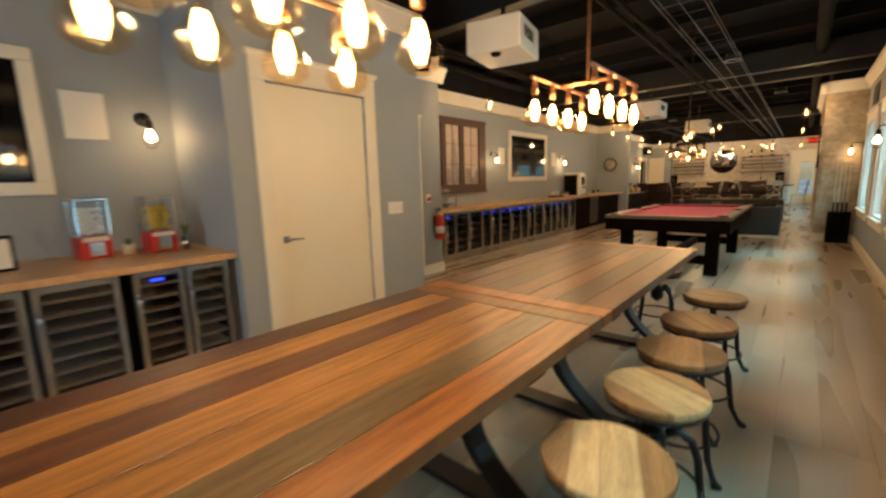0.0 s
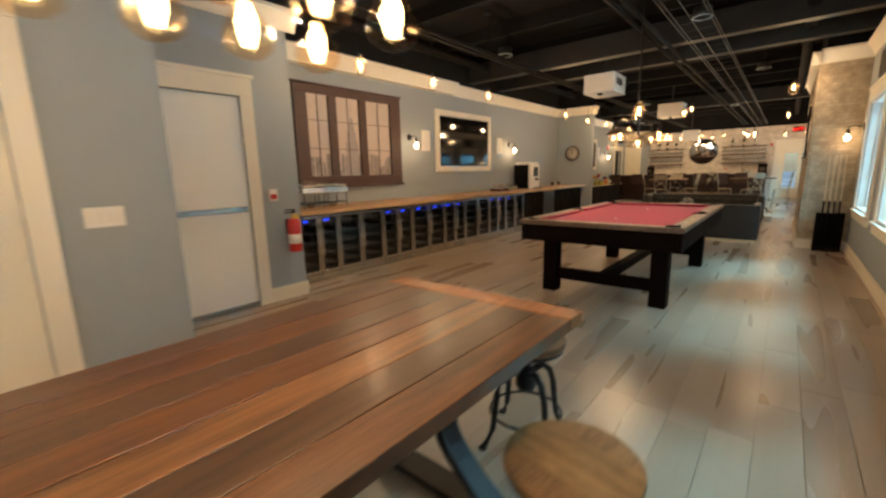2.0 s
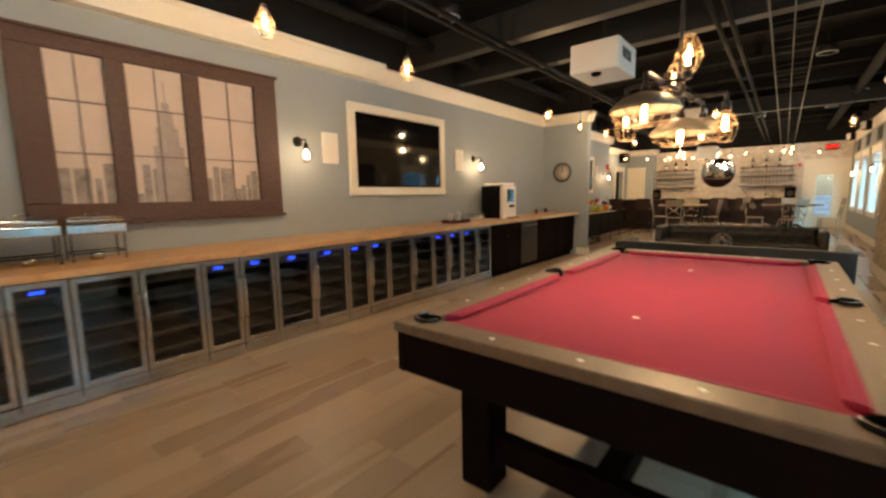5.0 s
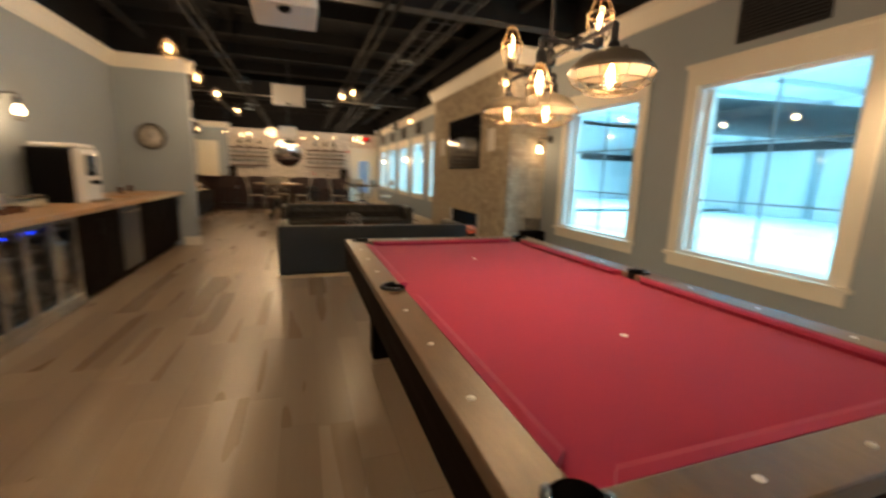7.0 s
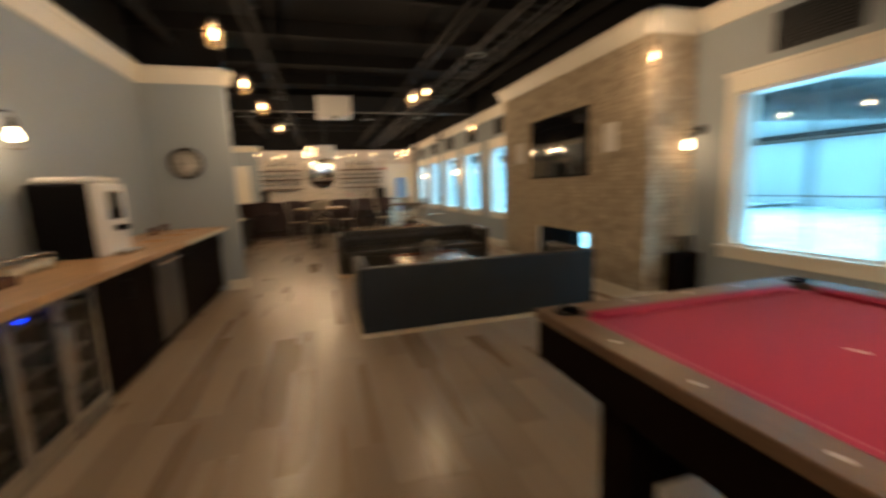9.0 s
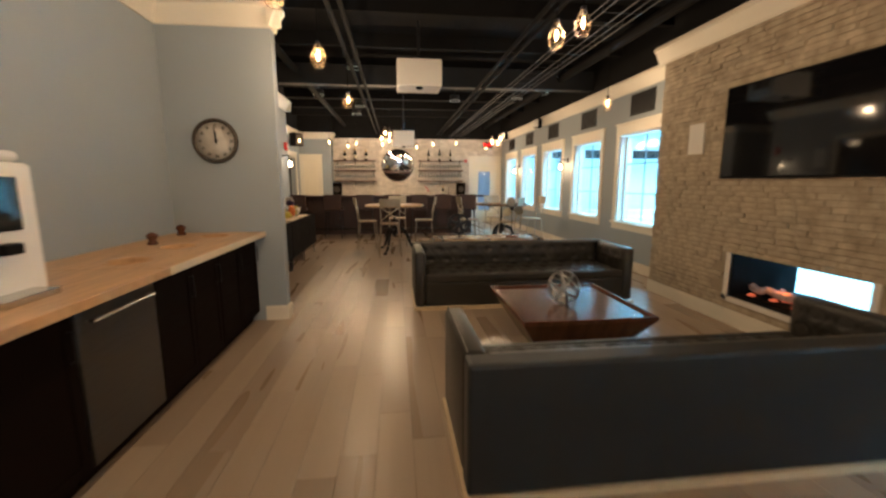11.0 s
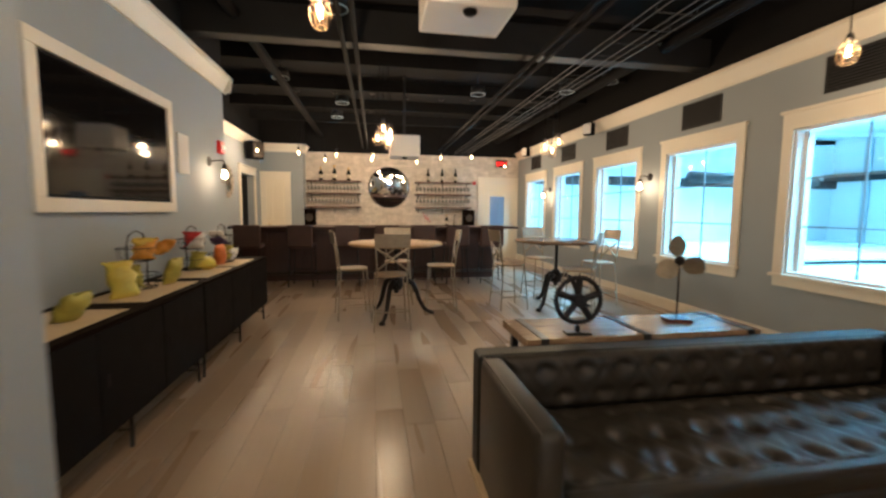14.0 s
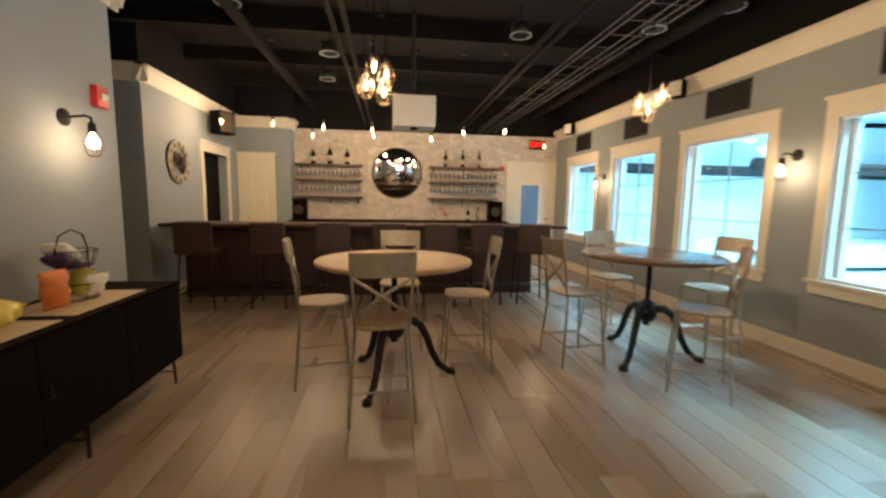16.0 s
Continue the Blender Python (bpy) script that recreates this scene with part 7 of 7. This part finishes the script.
def counter_chair():
    t = thing("counter_chair", "pewter metal counter chair with crossed back and wooden seat", "chair", (0, 0, 0), "counter chairs round the pub tables")
    zs = 0.62
    bm = bmesh.new()
    pts = []
    n = 28
    for i in range(n):
        a = 2 * math.pi * i / n
        x = 0.195 * (abs(math.cos(a)) ** 0.62) * (1 if math.cos(a) >= 0 else -1)
        y = 0.19 * (abs(math.sin(a)) ** 0.62) * (1 if math.sin(a) >= 0 else -1)
        pts.append((x * (0.9 + 0.1 * (y + 0.19) / 0.38), y))
    lay = [[bm.verts.new((x * k, y * k, z)) for x, y in pts] for z, k in ((zs - 0.02, 0.97), (zs - 0.008, 1.0), (zs, 0.99), (zs + 0.002, 0.93), (zs - 0.008, 0.55), (zs - 0.012, 0.2))]
    for a, b in zip(lay, lay[1:]):
        for i in range(n):
            bm.faces.new((a[i], a[(i + 1) % n], b[(i + 1) % n], b[i])).smooth = True
    bm.faces.new(lay[0][::-1])
    bm.faces.new(lay[-1])
    part("seat", bm, M["chair_seat"], t, "worn wooden seat")
    for sx in (-1, 1):
        for sy in (-1, 1):
            part("leg", tubes_of(([(sx * 0.165, sy * 0.155, zs - 0.02), (sx * 0.205, sy * 0.20, 0.0)], 0.0095)), M["chair_metal"], t)
        part("back_post", tubes_of(([(sx * 0.165, -0.165, zs - 0.02), (sx * 0.172, -0.185, zs + 0.15), (sx * 0.185, -0.225, 1.02), (sx * 0.187, -0.235, 1.075)], 0.0095)), M["chair_metal"], t, smooth=True)
        part("side_rung", tubes_of(([(sx * 0.193, -0.185, 0.18), (sx * 0.193, 0.185, 0.18)], 0.007)), M["chair_metal"], t)
        s = sx
        part("cross_bar", tubes_of(([(s * 0.17, -0.178, zs + 0.06), (0, -0.185 - 0.012 * s, zs + 0.19), (-s * 0.178, -0.21, zs + 0.31)], 0.011)), M["chair_metal"], t, smooth=True)
    for sy, z in ((-1, 0.21), (1, 0.15)):
        part("rung", tubes_of(([(-0.193, sy * 0.186, z), (0.193, sy * 0.186, z)], 0.007)), M["chair_metal"], t)
    bm = bmesh.new()
    rows = []
    for i in range(13):
        q = i / 12 * 2 - 1
        bow = -0.03 * (1 - q * q)
        rows.append([bm.verts.new((0.195 * q, yy + bow, zz)) for yy, zz in ((-0.212, 0.935), (-0.222, 0.935), (-0.245, 1.085), (-0.235, 1.085))])
    for a, b in zip(rows, rows[1:]):
        for j in range(4):
            bm.faces.new((a[j], a[(j + 1) % 4], b[(j + 1) % 4], b[j]))
    bm.faces.new(rows[0])
    bm.faces.new(rows[-1][::-1])
    part("top_rail", bm, M["chair_metal"], t, "wide curved pewter back rail")
    return t


ch = counter_chair()
spots = [(-2.46, 16.36, 4), (-2.92, 16.92, -80), (-1.755, 17.1, 86), (-2.31, 17.6, 178), (-0.79, 17.12, -84), (-0.09, 16.46, 55), (0.60, 17.2, 95), (-0.06, 17.8, 190)]
ch.matrix_basis = pose(spots[0][0], spots[0][1], 0, 0, 0, spots[0][2])
for x, y, a in spots[1:]:
    copy_thing(ch, pose(x, y, 0, 0, 0, a))


# ---- bar ----
def bar():
    t = thing("bar_counter", "long dark cherry wood bar with panelled front", "bar", (-2.6, 19.8, 0))
    part("front", B((-2.6, 2.35, -0.05, 0.0, 0.0, 1.0)), M["bar_wood"], t)
    n = 8
    for k in range(n):
        a = -2.6 + 4.95 * k / n
        part("panel", B((a + 0.03, a + 4.95 / n - 0.03, -0.066, -0.051, 0.16, 0.92), bevel=0.006), M["bar_wood"], t)
    part("kick", B((-2.6, 2.35, -0.075, -0.052, 0.0, 0.12)), M["bar_wood"], t)
    part("end_panel", B((2.3, 2.35, 0.002, 0.6, 0.0, 1.0)), M["bar_wood"], t)
    part("bar_top", B((-2.75, 2.76, -0.39, 0.35, 1.002, 1.042), bevel=0.008), M["bar_wood"], t, "thick dark bar top")
    part("work_top", B((-2.6, 2.3, 0.36, 0.75, 0.86, 0.9)), M["steel"], t, "steel working counter behind the bar")
    part("foot_rail", tubes_of(([(-2.55, -0.16, 0.16), (2.3, -0.16, 0.16)], 0.022)), M["bronze"], t, smooth=True)


bar()


def bar_stool(x, y, turn):
    t = thing("bar_stool", "dark brown leather bar stool with high back and thin legs", "bar stool", (x, y, 0), "stools along the bar", turn)
    part("seat", B((-0.21, 0.21, -0.2, 0.2, 0.68, 0.75), bevel=0.02), M["stool_leather"], t)
    part("backrest", B((-0.215, 0.215, -0.215, -0.165, 0.70, 1.085), bevel=0.02), M["stool_leather"], t, "upright padded back")
    for sx in (-1, 1):
        for sy in (-1, 1):
            part("leg", tubes_of(([(sx * 0.17, sy * 0.16, 0.68), (sx * 0.21, sy * 0.2, 0.0)], 0.012)), M["cast_iron"], t)
        part("rung", tubes_of(([(sx * 0.2, -0.186, 0.24), (sx * 0.2, 0.186, 0.24)], 0.009)), M["cast_iron"], t)
    part("foot_bar", tubes_of(([(-0.197, 0.187, 0.27), (0.197, 0.187, 0.27)], 0.009)), M["cast_iron"], t)


for x, a in ((-4.78, 4), (-3.90, -3), (-3.12, 2), (-2.42, 0), (-1.74, -4), (-1.14, 3), (-0.46, -6)):
    bar_stool(x, 19.22, a)

bb = thing("back_bar", "dark wood back-bar cabinet along the brick wall", "cabinet", (-2.3, 22.55, 0))
part("body", B((-2.05, 2.35, -0.3, 0.33, 0.0, 0.92)), M["bar_wood"], bb)
part("top", B((-2.1, 2.4, -0.33, 0.335, 0.922, 0.96), bevel=0.005), M["dark_wood"], bb, "dark worktop")
for k in range(8):
    part("door", B((-2.02 + 0.545 * k, -2.02 + 0.545 * k + 0.53, -0.32, -0.302, 0.1, 0.9)), M["bar_wood"], bb)


def wall_shelf(x0, x1, z, brackets=True):
    t = thing("wall_shelf", "thick dark wood shelf on iron brackets against whitewashed brick", "shelf", ((x0 + x1) / 2, YB, z), "shelves behind the bar")
    h = (x1 - x0) / 2
    part("board", B((-h, h, -0.24, -0.002, -0.04, 0.0), bevel=0.004), M["board_dark"], t)
    for s in (-1, 0, 1):
        part("bracket", tubes_of(([(s * (h - 0.1), -0.01, -0.16), (s * (h - 0.1), -0.01, -0.045), (s * (h - 0.1), -0.2, -0.045)], 0.012)), M["cast_iron"], t)


def wine_glass_mesh():
    bm = turned([(0, 0), (0.032, 0), (0.032, 0.003), (0.004, 0.008), (0.0035, 0.075), (0.02, 0.09), (0.036, 0.125), (0.034, 0.165), (0.029, 0.19)], 12)
    return mesh_of("wine_glass", bm, M["glass_rack"], True)


M["glass_rack"] = mat("frosty_wine_glass", (0.62, 0.60, 0.56), 0.15, vary=0.05, bump=0.0)
M["glass_rack"].node_tree.nodes["Principled BSDF"].inputs["Transmission Weight"].default_value = 0.55
gm = wine_glass_mesh()
for x0, x1 in ((-4.36, -2.98), (-1.56, -0.02)):
    for z in (2.12, 1.80, 1.45):
        wall_shelf(x0, x1, z)
    for row, (z, flip) in enumerate(((1.8005, False), (1.755, True))):
        n = 15
        for k in range(n):
            x = x0 + 0.06 + (x1 - x0 - 0.12) * k / (n - 1)
            for dy in (-0.07, -0.17):
                g = tagged(new("wine_glass", gm), "clear stemmed wine glass on the back-bar shelf", "wine glass", "wine glasses behind the bar")
                g.matrix_basis = pose(x, YB + dy, z, 180 if flip else 0)


def bottle(x, y, z, r, h, label, foil):
    t = thing("wine_bottle", label, "bottle", (x, y, z), "bottles on the shelves")
    part("glass", turned([(0, 0), (r, 0), (r, h * 0.55), (r * 0.85, h * 0.65), (r * 0.36, h * 0.76), (r * 0.33, h * 0.97), (r * 0.38, h), (0, h)], 18), M["bottle"], t, smooth=True)
    part("label", turned([(r + 0.0005, h * 0.16), (r + 0.0012, h * 0.16), (r + 0.0012, h * 0.42), (r + 0.0005, h * 0.42)], 18), M["label"], t, "cream label")
    part("foil", turned([(r * 0.345, h * 0.80), (r * 0.40, h * 0.80), (r * 0.42, h + 0.001), (0, h + 0.003)], 14), M[foil], t)


for x, h in ((-4.0, 0.34), (-3.66, 0.40), (-3.3, 0.34)):
    bottle(x, YB - 0.12, 2.1205, 0.055, h, "large dark sparkling wine bottle with a cream label", "gold_foil")
for x, h in ((-1.2, 0.36), (-0.82, 0.38), (-0.45, 0.37)):
    bottle(x, YB - 0.12, 2.1205, 0.042, h, "tall slim dark wine bottle with a cream label", "clock_black")
bottle(-0.75, 22.4, 0.9605, 0.038, 0.3, "dark bottle on the back bar", "gold_foil")
mr = thing("round_mirror", "large round mirror in a thin dark frame on the brick wall", "mirror", (-2.25, YB - 0.015, 1.965))
part("glass", turned([(0, 0), (0.525, 0), (0.525, 0.012), (0.51, 0.016), (0, 0.016)], 64), M["mirror"], mr, "mirror glass").matrix_basis = pose(0, -0.04, 0, 94.3)
bm = bmesh.new()
ring(bm, (0, -0.008, 0), 0.535, 0.014, "y", 64)
part("frame", bm, M["bronze"], mr)
for x in (-4.28, -0.10):
    sp = thing("bookshelf_speaker", "dark wood bookshelf speaker standing on the back bar", "speaker", (x, 22.66, 0.9605), "speakers on the back bar")
    part("cabinet", B((-0.15, 0.15, -0.1, 0.12, 0, 0.42), bevel=0.006), M["dark_wood"], sp)
    part("woofer", turned([(0, 0.004), (0.03, 0.006), (0.06, 0.002), (0.09, 0.012), (0.1, 0.01), (0.1, 0), (0, 0)], 28), M["bronze"], sp, "round speaker cone").matrix_basis = pose(0, -0.1, 0.2, 90)
fg = thing("table_flag", "small red and white striped flag on a thin stick", "flag", (-1.35, 22.38, 0.9605))
part("stick", tubes_of(([(0.1, 0, 0.0), (-0.06, 0, 0.36)], 0.004)), M["brass"], fg)
part("foot", turned([(0, 0), (0.03, 0), (0.03, 0.008), (0, 0.012)], 14, (0.1, 0, 0)), M["black_plastic"], fg)
for k in range(7):
    bm = bmesh.new()
    rows = [[bm.verts.new((-0.055 + 0.02 * k * 0.45 + 0.16 * q, 0.012 * math.sin(6 * q + k), 0.35 - 0.021 * k - 0.12 * q + dz)) for dz in (0.0, -0.021)] for q in [i / 8 for i in range(9)]]
    for a, b in zip(rows, rows[1:]):
        bm.faces.new((a[0], a[1], b[1], b[0]))
    bmesh.ops.solidify(bm, geom=bm.faces[:], thickness=0.001)
    part("stripe", bm, M["red_plastic" if k % 2 == 0 else "white_wash"], fg)
fc = thing("bar_faucet", "chrome gooseneck tap behind the bar", "tap", (-0.55, 22.42, 0.9605))
part("spout", tubes_of(([(0, 0, 0), (0, 0, 0.22), (0, -0.03, 0.28), (0, -0.1, 0.29), (0, -0.14, 0.24)], 0.012)), M["chrome"], fc, smooth=True)
part("lever", tubes_of(([(0.0, 0, 0.06), (0.08, 0, 0.09)], 0.007)), M["chrome"], fc)
for x, y in ((-4.0, 18.3), (-3.2, 19.6), (-0.9, 18.6), (-3.4, 20.8), (0.5, 18.2), (0.9, 17.6), (-3.3, 7.9), (0.1, 12.6), (-3.0, 16.0), (-0.4, 8.2), (0.8, 16.2)):
    dl = thing("downlight", "round ceiling downlight with a pale rim, unlit", "ceiling light", (x, y, 3.3), "ceiling downlights")
    part("can", turned([(0, 0.12), (0.11, 0.12), (0.12, 0.0), (0.09, 0.0), (0.07, 0.05), (0, 0.05)], 24), M["black_duct"], dl)
    bm = bmesh.new()
    ring(bm, (0, 0, 0.0), 0.12, 0.008, seg=28, tubes=6)
    part("rim", bm, M["hall_steel"], dl)
    part("stem", tubes_of(([(0, 0, 0.12), (0, 0, ROOF - 3.3)], 0.012)), M["black_duct"], dl)


# ---- pieces: planks and bricks ----
def piece_mesh(name, sx, sy, sz, bev, material):
    bm = B((0, sx, 0, sy, 0, sz))
    if bev:
        bmesh.ops.bevel(bm, geom=[e for e in bm.edges if all(v.co.z > sz * 0.5 for v in e.verts)], offset=bev, segments=1, affect="EDGES")
    return mesh_of(name, bm, material)


rnd = random.Random(11)
PW = 0.185
lengths = [0.9, 1.2, 1.5]
pm = {L: piece_mesh("plank", PW - 0.002, L - 0.002, 0.004, 0.0012, M["plank"]) for L in lengths}
rest_v, rest_f, count = [], [], 0


def rest_box(V, F, x0, x1, y0, y1, z0, z1):
    k = len(V)
    V += [(x0, y0, z0), (x1, y0, z0), (x1, y1, z0), (x0, y1, z0), (x0, y0, z1), (x1, y0, z1), (x1, y1, z1), (x0, y1, z1)]
    F += [tuple(k + i for i in f) for f in ((0, 3, 2, 1), (4, 5, 6, 7), (0, 1, 5, 4), (1, 2, 6, 5), (2, 3, 7, 6), (3, 0, 4, 7))]


x = -5.6
while x < 1.45:
    y = -2.2 - rnd.uniform(0, 1.2)
    while y < 23.0:
        L = rnd.choice(lengths)
        close = -3.6 < x < 0.9 and (8.6 < y < 18.0 or (2.6 < y < 5.0 and x > -3.2))
        if close and count < 300:
            p = new("plank", pm[L])
            p.parent = floor
            p.location = (x, y, -0.004)
            count += 1
        else:
            rest_box(rest_v, rest_f, x, x + PW - 0.002, y, y + L - 0.002, -0.0035, 0.0)
        y += L
    x += PW
me = bpy.data.meshes.new("floor_planks")
me.from_pydata(rest_v, [], rest_f)
me.materials.append(M["plank"])
fp = tagged(new("floor_planks", me), "grey-brown laminate floor planks", "", "", "stuff")
fp.parent = floor

core = bpy.data.objects["chimney_core"]
BH, BL = 0.050, 0.185
bms = [piece_mesh("brick", 0.03, BL * k - 0.006, BH - 0.006, 0.0, M["brick"]) for k in (1.0, 0.75, 0.5)]
V, F, count = [], [], 0
z = 0.15
while z < 2.77:
    y = CY0 - rnd.uniform(0, 0.2)
    while y < CY1:
        k = rnd.choice((0, 0, 0, 1, 2))
        L = BL * (1.0, 0.75, 0.5)[k]
        a, b = max(y, CY0), min(y + L - 0.006, CY1)
        out = rnd.choice((0.0, 0.001, 0.003, 0.006, 0.010))
        inside = b > HY0 - 0.05 and a < HY1 + 0.05 and z + BH > HZ0 - 0.05 and z < HZ1
        if b - a > 0.03 and not inside:
            if a == y and b == y + L - 0.006 and 11.4 < y < 13.2 and z < 2.3 and count < 300:
                p = new("brick", bms[k])
                p.parent = core
                p.location = (CX - out, y, z)
                count += 1
            else:
                rest_box(V, F, CX - out, CX + 0.03, a, b, z, z + BH - 0.006)
        y += L
    xx = CX + 0.035
    while xx < XR:
        L = BL * rnd.choice((1.0, 0.75, 0.5))
        out = rnd.choice((0.0, 0.004, 0.01))
        rest_box(V, F, xx, min(xx + L - 0.006, XR - 0.002), CY0 - out, CY0 + 0.03, z, z + BH - 0.006)
        xx += L
    xx = CX + 0.035
    while xx < XF:
        L = BL * rnd.choice((1.0, 0.75, 0.5))
        rest_box(V, F, xx, min(xx + L - 0.006, XF - 0.002), CY1 - 0.01, CY1 + rnd.choice((0.004, 0.012)), z, z + BH - 0.006)
        xx += L
    z += BH
me = bpy.data.meshes.new("chimney_bricks")
me.from_pydata(V, [], F)
me.materials.append(M["brick"])
tagged(new("chimney_bricks", me), "buff split-face bricks of the chimney breast", "", "", "stuff").parent = core

V, F = [], []
z, row = 0.0, 0
while z < 2.80:
    x = -4.4 - (0.1 if row % 2 else 0.0)
    while x < 1.38:
        a, b = max(x, -4.4), min(x + 0.192, 1.376)
        if b - a > 0.02 and not (a < 1.25 and b > 0.33 and z < 2.1):
            rest_box(V, F, a, b, YB - rnd.uniform(0.0, 0.006), YB + 0.012, z, z + 0.060)
        x += 0.2
    z += 0.068
    row += 1
me = bpy.data.meshes.new("bar_wall_bricks")
me.from_pydata(V, [], F)
me.materials.append(M["brick_white"])
tagged(new("bar_wall_bricks", me), "whitewashed bricks of the wall behind the bar", "", "", "stuff").parent = bpy.data.objects["wall_north_2"]
